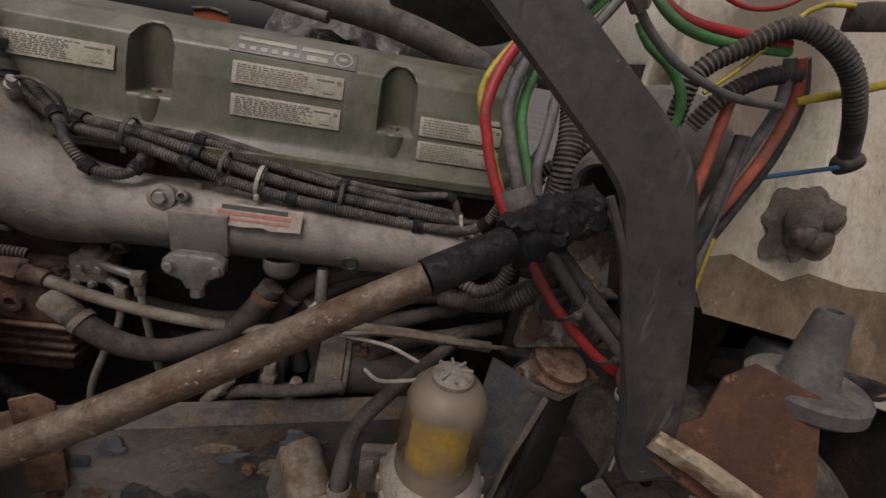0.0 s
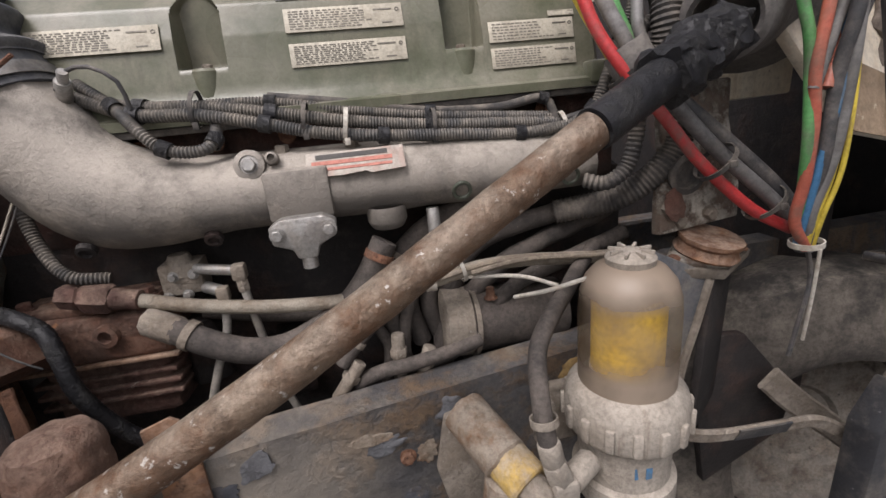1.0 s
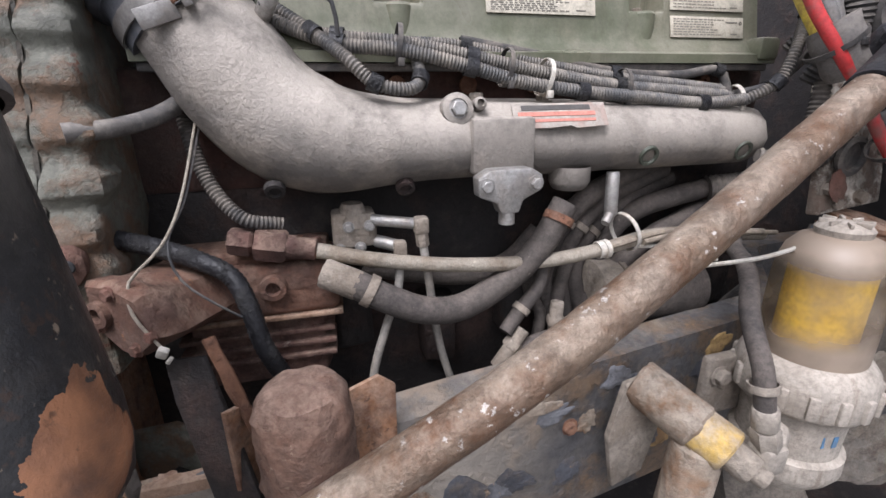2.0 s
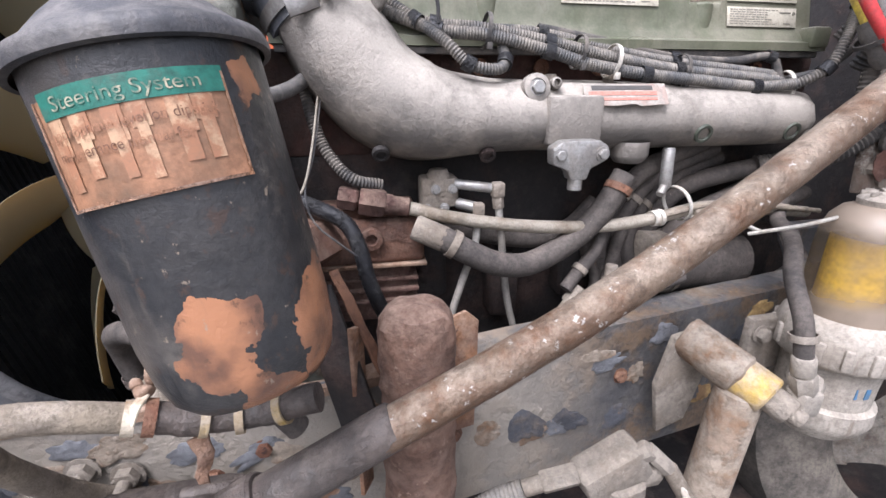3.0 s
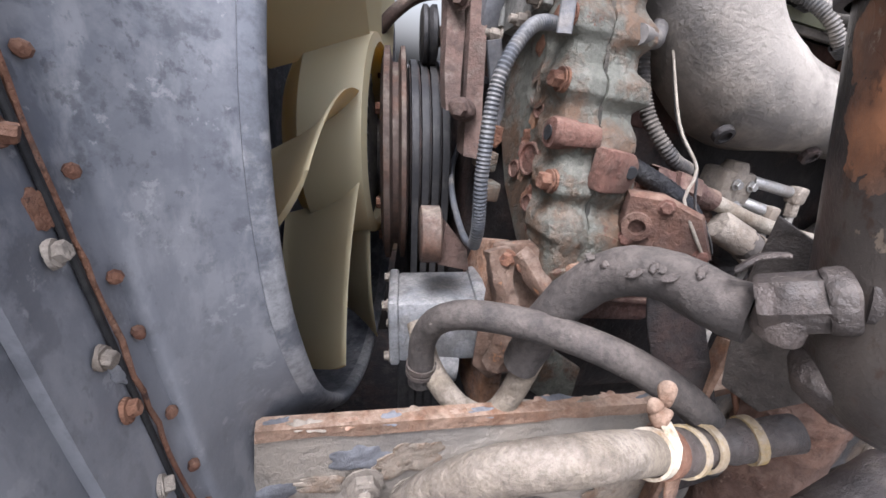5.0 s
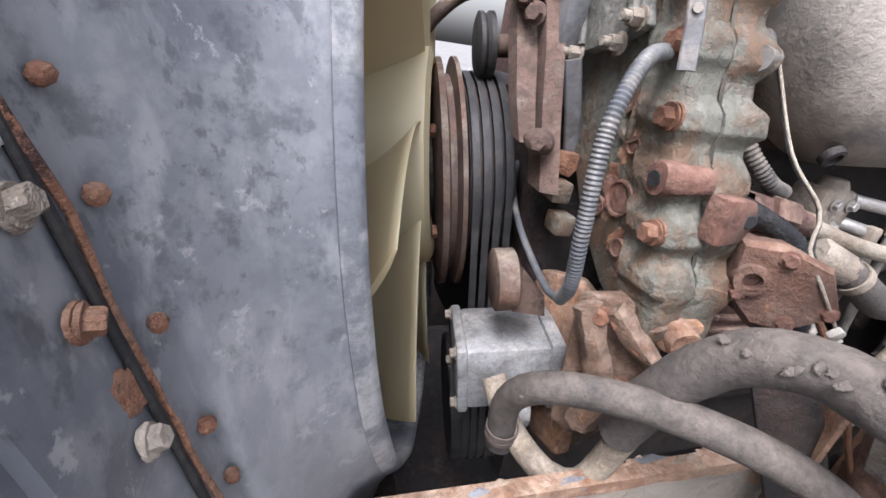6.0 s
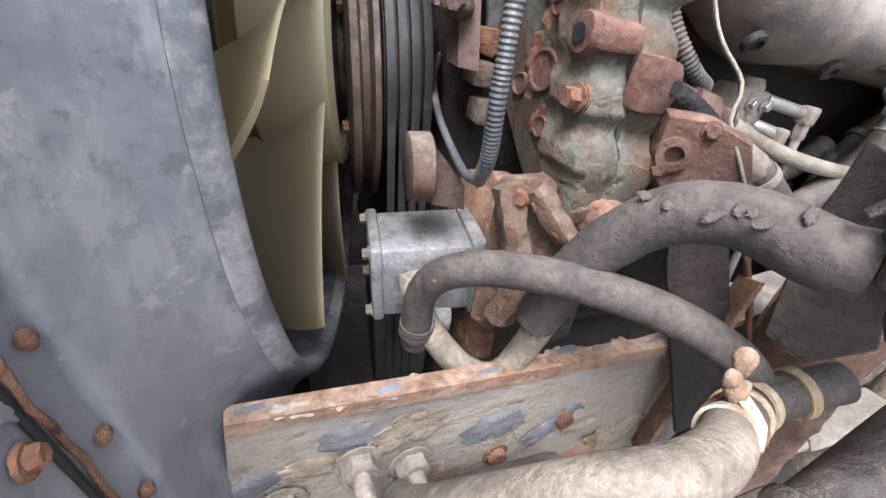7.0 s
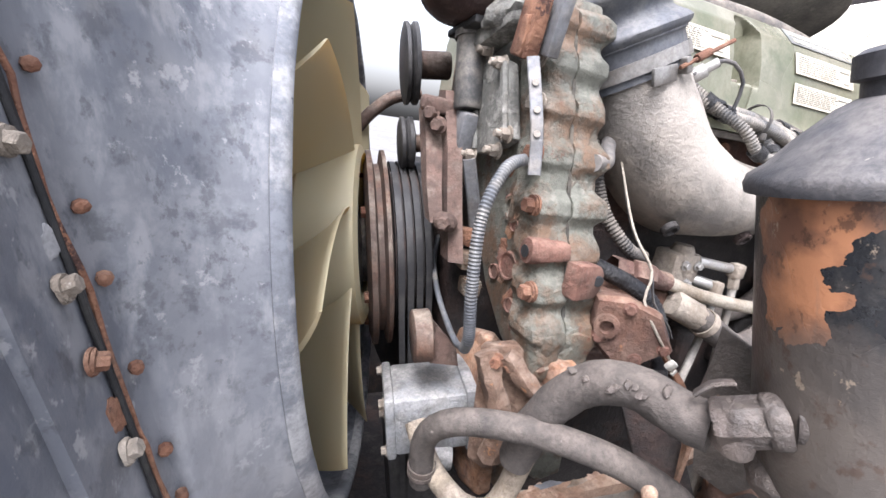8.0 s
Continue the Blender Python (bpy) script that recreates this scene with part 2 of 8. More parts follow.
    "sheet_rust": surf("rusted_sheet", (0.15, 0.07, 0.038), (0.085, 0.045, 0.03), 0.45, 12, 0.85, 0.1, 0.5, 130, speck=(0.24, 0.13, 0.08), speck_amount=0.2),
    "cream_edge": surf("chipped_cream_edge", (0.50, 0.41, 0.29), (0.16, 0.085, 0.045), 0.42, 22, 0.8, 0, 0.5, 130),
    "label": surf("weathered_label", (0.50, 0.46, 0.37), (0.40, 0.36, 0.28), 0.4, 18, 0.6, 0, 0.05, 220),
    "ink": surf("label_print", (0.20, 0.185, 0.155), None, 0, 20, 0.7, 0, 0, 200),
    "plate": surf("dirty_data_plate", (0.40, 0.36, 0.31), (0.33, 0.25, 0.21), 0.45, 30, 0.55, 0.2, 0.1, 220),
    "red_ink": surf("faded_red_print", (0.42, 0.17, 0.13), None, 0, 20, 0.7, 0, 0, 200),
    "dark_ink": surf("dark_print", (0.07, 0.065, 0.06), None, 0, 20, 0.7, 0, 0, 200),
    "silver": surf("dull_silver", (0.40, 0.39, 0.37), (0.28, 0.26, 0.24), 0.4, 24, 0.45, 0.6, 0.2, 200, dust=0.3),
    "tie": surf("pale_nylon", (0.52, 0.49, 0.43), (0.36, 0.31, 0.25), 0.4, 30, 0.7, 0, 0.1, 200),
    "red": surf("red_cable", (0.45, 0.035, 0.035), (0.25, 0.07, 0.06), 0.35, 14, 0.45, 0, 0.05, 150, spec=0.5),
    "green": surf("green_cable", (0.085, 0.27, 0.085), (0.14, 0.20, 0.11), 0.35, 14, 0.45, 0, 0.05, 150, spec=0.5),
    "yellow_wire": surf("yellow_cable", (0.58, 0.45, 0.06), (0.36, 0.30, 0.12), 0.3, 14, 0.45, 0, 0.05, 150),
    "blue_wire": surf("blue_cable", (0.05, 0.16, 0.30), (0.12, 0.16, 0.2), 0.35, 14, 0.5, 0, 0.05, 150),
    "grey_wire": surf("grey_cable", (0.17, 0.165, 0.16), (0.10, 0.095, 0.09), 0.4, 14, 0.5, 0, 0.1, 150, dust=0.15),
    "black_wire": surf("black_cable", (0.05, 0.05, 0.052), (0.11, 0.10, 0.095), 0.4, 16, 0.5, 0, 0.1, 150, dust=0.2),
    "salmon": surf("faded_red_cable", (0.42, 0.11, 0.07), (0.30, 0.13, 0.09), 0.35, 14, 0.5, 0, 0.05, 150),
    "orange_paint": surf("orange_body_paint", (0.60, 0.12, 0.03), None, 0, 4, 0.35, 0, 0, 60),
    "concrete": surf("worn_concrete_yard", (0.20, 0.195, 0.186), (0.15, 0.145, 0.138), 0.45, 1.2, 0.9, 0, 0.2, 40),
    # Oily block colour, taken nearer black to deepen shade on hidden parts.
    "crank": surf("oily_block_and_shade", (0.020, 0.017, 0.016), (0.05, 0.03, 0.024), 0.38, 10, 0.75, 0, 0.6, 110, dust=0.1, dust_color=(0.11, 0.09, 0.075)),
    "greasy": surf("grease_caked_casting", (0.080, 0.062, 0.052), (0.055, 0.045, 0.039), 0.5, 18, 0.55, 0, 1.0, 100, dust=0.3, dust_color=(0.15, 0.122, 0.10), spec=0.6),
    "tyre": surf("dusty_tyre", (0.10, 0.09, 0.08), (0.17, 0.15, 0.13), 0.5, 8, 0.9, 0, 0.3, 120, dust=0.4),
    "foil": surf("crumpled_foil_lagging", (0.30, 0.29, 0.28), (0.12, 0.11, 0.10), 0.5, 18, 0.35, 0.7, 0.8, 60),
}


def simple_mix(name, a, c, fac_scale, lo, hi):
    """Two shaders a and c blended by noise; both are functions that add a shader node."""
    m = bpy.data.materials.new(name)
    m.use_nodes = True
    n, l = m.node_tree.nodes, m.node_tree.links
    n.clear()
    out, mx = n.new("ShaderNodeOutputMaterial"), n.new("ShaderNodeMixShader")
    tc, ns, mr = n.new("ShaderNodeTexCoord"), n.new("ShaderNodeTexNoise"), n.new("ShaderNodeMapRange")
    ns.inputs["Scale"].default_value, ns.inputs["Detail"].default_value = fac_scale, 6
    mr.inputs["To Min"].default_value, mr.inputs["To Max"].default_value = lo, hi
    mr.inputs["From Min"].default_value, mr.inputs["From Max"].default_value = 0.3, 0.7
    l.new(tc.outputs["Object"], ns.inputs["Vector"])
    l.new(ns.outputs["Fac"], mr.inputs["Value"])
    l.new(mr.outputs[0], mx.inputs[0])
    l.new(a(n, l, ns).outputs[0], mx.inputs[1])
    l.new(c(n, l, ns).outputs[0], mx.inputs[2])
    l.new(mx.outputs[0], out.inputs["Surface"])
    return m


def sh_principled(color, rough, spec=0.5):
    def add(n, l, ns):
        b = n.new("ShaderNodeBsdfPrincipled")
        b.inputs["Base Color"].default_value, b.inputs["Roughness"].default_value = (*color, 1), rough
        b.inputs["Specular IOR Level"].default_value = spec
        return b
    return add


def sh_simple(kind, color):
    def add(n, l, ns):
        b = n.new(kind)
        b.inputs[0].default_value = (*color, 1)
        return b
    return add


drips(M["arm"], (0.20, 0.185, 0.17), (60, 60, 7), 0.60, 0.70, 0.7)
drips(M["arm"], (0.12, 0.075, 0.05), (22, 22, 4), 0.56, 0.72, 0.6)
drips(M["arm"], (0.02, 0.02, 0.022), (90, 90, 18), 0.58, 0.68, 0.6)
drips(M["cab_white"], (0.30, 0.20, 0.11), (38, 38, 2.6), 0.56, 0.76, 0.55)
drips(M["cab_white"], (0.52, 0.38, 0.22), (11, 11, 1.4), 0.54, 0.74, 0.6)
drips(M["cab_white"], (0.12, 0.085, 0.06), (30, 30, 22), 0.66, 0.71, 0.7)
drips(M["cover"], (0.055, 0.055, 0.034), (26, 26, 3), 0.56, 0.72, 0.55)
drips(M["plastic"], (0.16, 0.125, 0.095), (60, 60, 9), 0.57, 0.68, 0.6)
drips(M["grey_rubber"], (0.22, 0.20, 0.18), (40, 40, 30), 0.58, 0.66, 0.5)
drips(M["red"], (0.16, 0.09, 0.075), (30, 30, 20), 0.52, 0.66, 0.7)
drips(M["green"], (0.10, 0.11, 0.08), (30, 30, 20), 0.52, 0.66, 0.7)
drips(M["salmon"], (0.16, 0.10, 0.075), (30, 30, 20), 0.52, 0.66, 0.7)
drips(M["yellow_wire"], (0.20, 0.15, 0.07), (30, 30, 20), 0.52, 0.66, 0.7)

M["bowl"] = simple_mix("hazy_clear_bowl", sh_simple("ShaderNodeBsdfTransparent", (0.95, 0.90, 0.78)), sh_principled((0.235, 0.185, 0.140), 0.5), 14, 0.06, 0.55)


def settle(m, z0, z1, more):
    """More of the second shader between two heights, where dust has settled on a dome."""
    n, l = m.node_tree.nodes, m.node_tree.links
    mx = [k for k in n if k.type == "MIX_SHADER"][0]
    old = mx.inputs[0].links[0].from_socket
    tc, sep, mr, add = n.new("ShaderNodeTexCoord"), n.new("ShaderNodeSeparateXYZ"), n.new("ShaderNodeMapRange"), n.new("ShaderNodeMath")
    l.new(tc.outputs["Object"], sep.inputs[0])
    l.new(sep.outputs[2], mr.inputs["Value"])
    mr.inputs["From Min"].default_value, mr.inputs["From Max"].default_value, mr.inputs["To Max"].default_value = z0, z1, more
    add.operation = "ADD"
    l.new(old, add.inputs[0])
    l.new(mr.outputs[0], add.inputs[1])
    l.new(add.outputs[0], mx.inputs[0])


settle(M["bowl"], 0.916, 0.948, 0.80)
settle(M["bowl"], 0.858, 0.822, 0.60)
M["fan"] = simple_mix("yellowed_nylon", sh_principled((0.42, 0.39, 0.265), 0.5), sh_simple("ShaderNodeBsdfTranslucent", (0.66, 0.45, 0.10)), 5, 0.34, 0.50)


# ---------- mesh helpers ----------
def merge(*geoms):
    vs, fs = [], []
    for v, f in geoms:
        o = len(vs)
        vs += [tuple(p) for p in v]
        fs += [tuple(i + o for i in q) for q in f]
    return vs, fs


def moved(geom, m):
    return [tuple(m @ Vector(p)) for p in geom[0]], geom[1]


def ob_from(name, geom, mat, smooth=True, angle=40):
    me = bpy.data.meshes.new(name)
    me.from_pydata([tuple(p) for p in geom[0]], [], [tuple(f) for f in geom[1]])
    me.validate()
    me.materials.append(mat if not isinstance(mat, str) else M[mat])
    bm = bmesh.new()
    bm.from_mesh(me)
    bmesh.ops.recalc_face_normals(bm, faces=bm.faces)
    if smooth:
        lim = radians(angle)
        for f in bm.faces:
            f.smooth = True
        for e in bm.edges:
            if len(e.link_faces) == 2 and e.calc_face_angle(0) > lim:
                e.smooth = False
    bm.to_mesh(me)
    bm.free()
    return new(name, me)


SEAT = [Matrix()]


def seat(at, from_point, size=1.0, turn=0.0, tip=(0.0, 0.0)):
    """Sets where the next assembly sits: its own point from_point comes to lie at the point at, sized, tipped and turned about it."""
    SEAT[0] = Matrix.Translation(at) @ pose(0, 0, 0, tip[0], tip[1], 0) @ pose(0, 0, 0, 0, 0, turn) @ Matrix.Scale(size, 4) @ Matrix.Translation(-Vector(from_point))


def unseat():
    SEAT[0] = Matrix()


def thing(name, at, label, category, group="", kind=""):
    """An empty at the base of a thing, for its parts."""
    e = new(name)
    e.empty_display_size = 0.05
    e.matrix_world = SEAT[0] @ Matrix.Translation(at)
    e["base"] = tuple(at)
    return tagged(e, label, category, group, kind)


def part(name, geom, mat, parent, label="", angle=40):
    ob = ob_from(name, geom, mat, True, angle)
    ob.parent = parent
    if parent.parent is None:
        ob.matrix_parent_inverse = Matrix.Translation(-Vector(parent["base"]))
    if label:
        ob["label"] = label
    return ob


def solo(name, geom, mat, label, category, group="", kind="", angle=40):
    ob = ob_from(name, geom, mat, True, angle)
    ob.matrix_world = SEAT[0]
    return tagged(ob, label, category, group, kind)


def spline(points, step=0.012):
    """Catmull-Rom samples through the points, about step apart."""
    p = [Vector(q) for q in points]
    p = [p[0] * 2 - p[1]] + p + [p[-1] * 2 - p[-2]]
    out = []
    for i in range(1, len(p) - 2):
        n = max(2, int((p[i + 1] - p[i]).length / step))
        for k in range(n):
            t = k / n
            out.append(0.5 * ((2 * p[i]) + (p[i + 1] - p[i - 1]) * t + (2 * p[i - 1] - 5 * p[i] + 4 * p[i + 1] - p[i + 2]) * t * t
                              + (3 * p[i] - p[i - 1] - 3 * p[i + 1] + p[i + 2]) * t ** 3))
    out.append(p[-2])
    return out


def sweep(path, radii, seg=12, caps=True, squash=None):
    """A round skin along path; radii is one number or one per sample."""
    n = len(path)
    radii = radii if isinstance(radii, (list, tuple)) else [radii] * n
    tans = [(path[min(i + 1, n - 1)] - path[max(i - 1, 0)]).normalized() for i in range(n)]
    u = tans[0].orthogonal().normalized()
    vs, fs = [], []
    for i in range(n):
        u = (u - tans[i] * u.dot(tans[i]))
        u = u.normalized() if u.length > 1e-6 else tans[i].orthogonal().normalized()
        w = tans[i].cross(u)
        for k in range(seg):
            a = 2 * math.pi * k / seg
            vs.append(path[i] + (u * math.cos(a) + w * math.sin(a)) * radii[i])
    for i in range(n - 1):
        for k in range(seg):
            fs.append((i * seg + k, i * seg + (k + 1) % seg, (i + 1) * seg + (k + 1) % seg, (i + 1) * seg + k))
    if caps:
        fs.append(tuple(range(seg))[::-1])
        fs.append(tuple(range((n - 1) * seg, n * seg)))
    return vs, fs


def tube(points, r, seg=12, step=0.012, sag=0.0):
    path = spline(points, step)
    if sag:
        path = [p + Vector((noise.noise(p * 25), noise.noise(p * 25 + Vector((7, 0, 0))), noise.noise(p * 25 + Vector((0, 9, 0))))) * sag for p in path]
    return sweep(path, r, seg)


def corrugated(points, r, pitch=0.0045, depth=0.0016, seg=10):
    path = spline(points, pitch / 2)
    return sweep(path, [r - (depth if i % 2 else 0) for i in range(len(path))], seg)


def lathe(profile, seg=24, m=None, start=0.0, end=2 * math.pi):
    """Turns (radius, height) pairs round z."""
    full = abs(end - start - 2 * math.pi) < 1e-6
    cols = seg if full else seg + 1
    vs, fs = [], []
    for r, z in profile:
        for k in range(cols):
            a = start + (end - start) * k / seg
            vs.append(Vector((max(r, 1e-5) * math.cos(a), max(r, 1e-5) * math.sin(a), z)))
    for i in range(len(profile) - 1):
        for k in range(seg):
            a, b2 = i * cols + k, i * cols + (k + 1) % cols
            fs.append((a, b2, b2 + cols, a + cols))
    if m is not None:
        vs = [m @ v for v in vs]
    return vs, fs


def aim(at, to):
    """A pose at a point whose z axis points to another."""
    d = Vector(to) - Vector(at)
    return Matrix.Translation(at) @ d.to_track_quat("Z", "Y").to_matrix().to_4x4()


def rod_between(a, b2, r, seg=14, r2=None):
    d = (Vector(b2) - Vector(a)).length
    r2 = r if r2 is None else r2
    return lathe([(0, 0), (r * 0.9, 0), (r, min(0.003, r * 0.2)), (r2, d - min(0.003, r2 * 0.2)), (r2 * 0.9, d), (0, d)], seg, aim(a, b2))


def box(center, size, m=None, bevel=0.003):
    bm = bmesh.new()
    bmesh.ops.create_cube(bm, size=1.0)
    bmesh.ops.scale(bm, vec=size, verts=bm.verts)
    b = min(bevel, min(size) * 0.3)
    if b > 0:
        bmesh.ops.bevel(bm, geom=list(bm.edges), offset=b, segments=2, affect="EDGES", profile=0.5)
    bm.verts.ensure_lookup_table()
    base = Matrix.Translation(center) @ (m or Matrix())
    vs = [base @ v.co for v in bm.verts]
    fs = [tuple(v.index for v in f.verts) for f in bm.faces]
    bm.free()
    return vs, fs


def extrude(poly, depth, m, bevel=0.0):
    """A plate: the polygon in x, y of m, depth along its z."""
    bm = bmesh.new()
    f = bm.faces.new([bm.verts.new((x, y, 0)) for x, y in poly])
    r = bmesh.ops.extrude_face_region(bm, geom=[f])
    bmesh.ops.translate(bm, vec=(0, 0, depth), verts=[v for v in r["geom"] if isinstance(v, bmesh.types.BMVert)])
    if bevel:
        bmesh.ops.bevel(bm, geom=list(bm.edges), offset=bevel, segments=2, affect="EDGES", profile=0.5)
    bm.verts.index_update()
    vs = [m @ v.co for v in bm.verts]
    fs = [tuple(v.index for v in q.verts) for q in bm.faces]
    bm.free()
    return vs, fs


def bolt(at, to, r=0.008, h=0.006, washer=True):
    m = aim(at, to)
    g = lathe([(0, 0), (r, 0), (r, h * 0.85), (r * 0.85, h), (0, h)], 6, m @ Matrix.Translation((0, 0, 0.002 if washer else 0)))
    if washer:
        g = merge(g, lathe([(0, 0), (r * 1.35, 0), (r * 1.35, 0.0018), (r * 0.9, 0.0022)], 12, m))
    return g


def lumpy(geom, amp, freq):
    """The same mesh with its points pushed about by smooth noise."""
    out = []
    for p in geom[0]:
        q = Vector(p)
        out.append(q + Vector(noise.noise_vector(q * freq)) * amp)
    return out, geom[1]


def blob(center, size, amp=0.15, freq=30, sub=3, m=None):
    bm = bmesh.new()
    bmesh.ops.create_icosphere(bm, subdivisions=sub, radius=1.0)
    base = Matrix.Translation(center) @ (m or Matrix())
    vs = []
    for v in bm.verts:
        p = Vector((v.co.x * size[0], v.co.y * size[1], v.co.z * size[2]))
        vs.append(base @ (p * (1 + amp * noise.noise(Vector(center) * 3 + p * freq))))
    fs = [tuple(v.index for v in f.verts) for f in bm.faces]
    bm.free()
    return vs, fs


def loft(sections, caps=True, closed=True):
    """A skin through equal-length rings of points."""
    k = len(sections[0])
    vs = [Vector(p) for s in sections for p in s]
    fs = []
    for i in range(len(sections) - 1):
        for j in range(k if closed else k - 1):
            fs.append((i * k + j, i * k + (j + 1) % k, (i + 1) * k + (j + 1) % k, (i + 1) * k + j))
    if caps and closed:
        fs.append(tuple(range(k))[::-1])
        fs.append(tuple(range((len(sections) - 1) * k, len(sections) * k)))
    return vs, fs


def ring_band(center, axis_to, r, width, thick=0.0015, seg=24):
    """A thin band, such as a hose clamp or a cable tie."""
    return lathe([(r, -width / 2), (r + thick, -width / 2), (r + thick, width / 2), (r, width / 2), (r, -width / 2)], seg, aim(center, axis_to))


def flat_bar(points, width, thick, side):
    """A flat bar along the points, its width along the side vector."""
    path = spline(points, 0.012)
    n = len(path)
    secs = []
    for i, p in enumerate(path):
        tan = (path[min(i + 1, n - 1)] - path[max(i - 1, 0)]).normalized()
        s = Vector(side) - tan * Vector(side).dot(tan)
        s.normalize()
        w = tan.cross(s)
        wd = width(i / (n - 1)) if callable(width) else width
        b = thick * 0.35
        ring = []
        for a, c in ((-1, -1), (1, -1), (1, 1), (-1, 1)):
            for da, dc in (((b, 0), (0, b)) if a * c < 0 else ((0, b), (b, 0))):
                ring.append(tuple(p + s * (a * (wd / 2 - da)) + w * (c * (thick / 2 - dc))))
        secs.append(ring)
    return loft(secs)


def dense(profile, step):
    """The same lathe profile with points added at least every step."""
    out = [profile[0]]
    for p, q in zip(profile, profile[1:]):
        n = max(1, int(math.hypot(q[0] - p[0], q[1] - p[1]) / step))
        out += [(p[0] + (q[0] - p[0]) * k / n, p[1] + (q[1] - p[1]) * k / n) for k in range(1, n + 1)]
    return out


def crag(center, normal, size_u, size_v, depth, seed, rough=0.35, tilt=0.0):
    """A flaked, craggy slab: an uneven disc of given half sizes, facing along the normal."""
    c, nrm = Vector(center), Vector(normal).normalized()
    u = Vector((0, 0, 1)).cross(nrm).normalized()
    v = nrm.cross(u)
    u, v = u * math.cos(tilt) + v * math.sin(tilt), v * math.cos(tilt) - u * math.sin(tilt)
    rings, spokes = 12, 44
    secs = []
    for i in list(range(1, rings + 1)) + [rings + 1]:
        k = min(i, rings) / rings
        ring = []
        for j in range(spokes):
            a = 2 * math.pi * j / spokes
            wob = 1 + rough * noise.noise(Vector((math.cos(a) * 2.2, math.sin(a) * 2.2, seed))) + 0.10 * noise.noise(Vector((math.cos(a) * 7, math.sin(a) * 7, seed)))
            p = c + u * (math.cos(a) * size_u * k * wob) + v * (math.sin(a) * size_v * k * wob)
            h = 0.55 + 0.9 * noise.noise(p * 28 + Vector((seed, 0, 0))) + 0.5 * noise.noise(p * 75)
            h = max(0.0, h) * (1 - k ** 5) + 0.12
            ring.append(p + nrm * (depth * h if i <= rings else -depth * 0.6))
        secs.append(ring)
    return loft(secs)

# ---------- ground ----------
ground = solo("ground", ([(-300, -300, -0.25), (300, -300, -0.25), (300, 300, -0.25), (-300, 300, -0.25)], [(0, 1, 2, 3)]), "concrete",
              "worn grey concrete yard under the truck", "ground", kind="structure")

# ---------- chassis ----------
RAIL_Y = 0.545


def rail_line(x):
    """Offset from RAIL_Y and height of the rail's top edge along the truck."""
    if x < -0.444:
        k = (x + 0.869) / 0.425
        return 0.002 - 0.018 * k, 0.734 + 0.012 * k
    k = (x + 0.444) / 0.824
    return -0.016 + 0.074 * k, 0.746 + 0.030 * k


def chassis_rail(y, side, name, label):
    t = thing(name, (0, y, 0.46), label, "chassis rail")

    def reach(x):
        return side * (0.014 + 0.046 * max(0.0, min(1.0, (x + 0.46) / 0.15)))
    xs = [-0.869 + 0.03 * i for i in range(110)]
    secs, top = [], []
    for x in xs:
        off, z = rail_line(min(x, 0.6))
        w, yy = reach(x), y + off * side + side * 0.24 * max(0.0, min(1.0, (x - 0.45) / 0.25))
        prof = [(0, 0), (0, 0.275), (w, 0.275), (w, 0.265), (0.01 * side, 0.265), (0.01 * side, 0.01), (w, 0.01), (w, 0)]
        secs.append([(x, yy + p[0] + 0.0012 * noise.noise(Vector((x * 14, p[1] * 30, y))), z - 0.275 + p[1] + 0.0015 * noise.noise(Vector((x * 9, p[1] * 9, y)))) for p in prof])
        e = 0.006 * noise.noise(Vector((x * 30, 0, y)))
        z += 0.0045
        top.append([(x, yy - 0.003 * side, z - 0.014 + e), (x, yy - 0.003 * side, z), (x, yy + w, z), (x, yy + w, z - 0.004), (x, yy + 0.002 * side, z - 0.004), (x, yy + 0.002 * side, z - 0.014 + e)])
    part("web", loft(secs), "rail", t)
    part("top_flange", loft(top[:20]), "rail_rust", t, "flaking rust along the top edge")
    return t


rail = chassis_rail(RAIL_Y, 1, "chassis_rail", "grey painted steel chassis rail with rust and peeling paint")
# Opposite rail, out of view, added to block light from below.
chassis_rail(1.55, -1, "chassis_rail", "steel chassis rail added beyond the engine to block light")
# Crossmember added to keep light out from under the engine.
cross = thing("crossmember", (-0.84, 1.05, 0.32), "steel crossmember added under the engine front to block light", "crossmember")
part("beam", box((-0.84, 1.05, 0.40), (0.16, 1.0, 0.16), bevel=0.01), "crank", cross)
part("end_plate", box((-0.84, 0.585, 0.40), (0.20, 0.012, 0.20), bevel=0.003), "rail", cross)
for hx, hz in ((-0.62, 0.62), (-0.70, 0.60), (-0.55, 0.66), (0.02, 0.66), (-0.28, 0.62)):
    part("rail_bolt", bolt((hx, RAIL_Y + rail_line(hx)[0] + 0.001, hz), (hx, 0, hz), 0.011, 0.008), "rust", rail)

# ---------- engine ----------
M["head_rust"] = surf("dark_red_head_casting", (0.075, 0.036, 0.028), (0.045, 0.030, 0.025), 0.5, 14, 0.85, 0, 0.6, 110, dust=0.2, dust_color=(0.16, 0.11, 0.085))
block = thing("engine_block", (0, 0.95, 0.35), "dark oily diesel engine block", "engine")
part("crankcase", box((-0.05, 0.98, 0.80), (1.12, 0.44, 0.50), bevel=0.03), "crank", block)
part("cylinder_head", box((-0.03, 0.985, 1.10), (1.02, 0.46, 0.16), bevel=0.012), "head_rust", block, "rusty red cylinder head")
# Oil pan added out of view to stop light from the ground.
part("oil_pan", box((-0.05, 0.98, 0.45), (1.0, 0.34, 0.24), bevel=0.04), "crank", block, "dark oil pan added to block light from below")
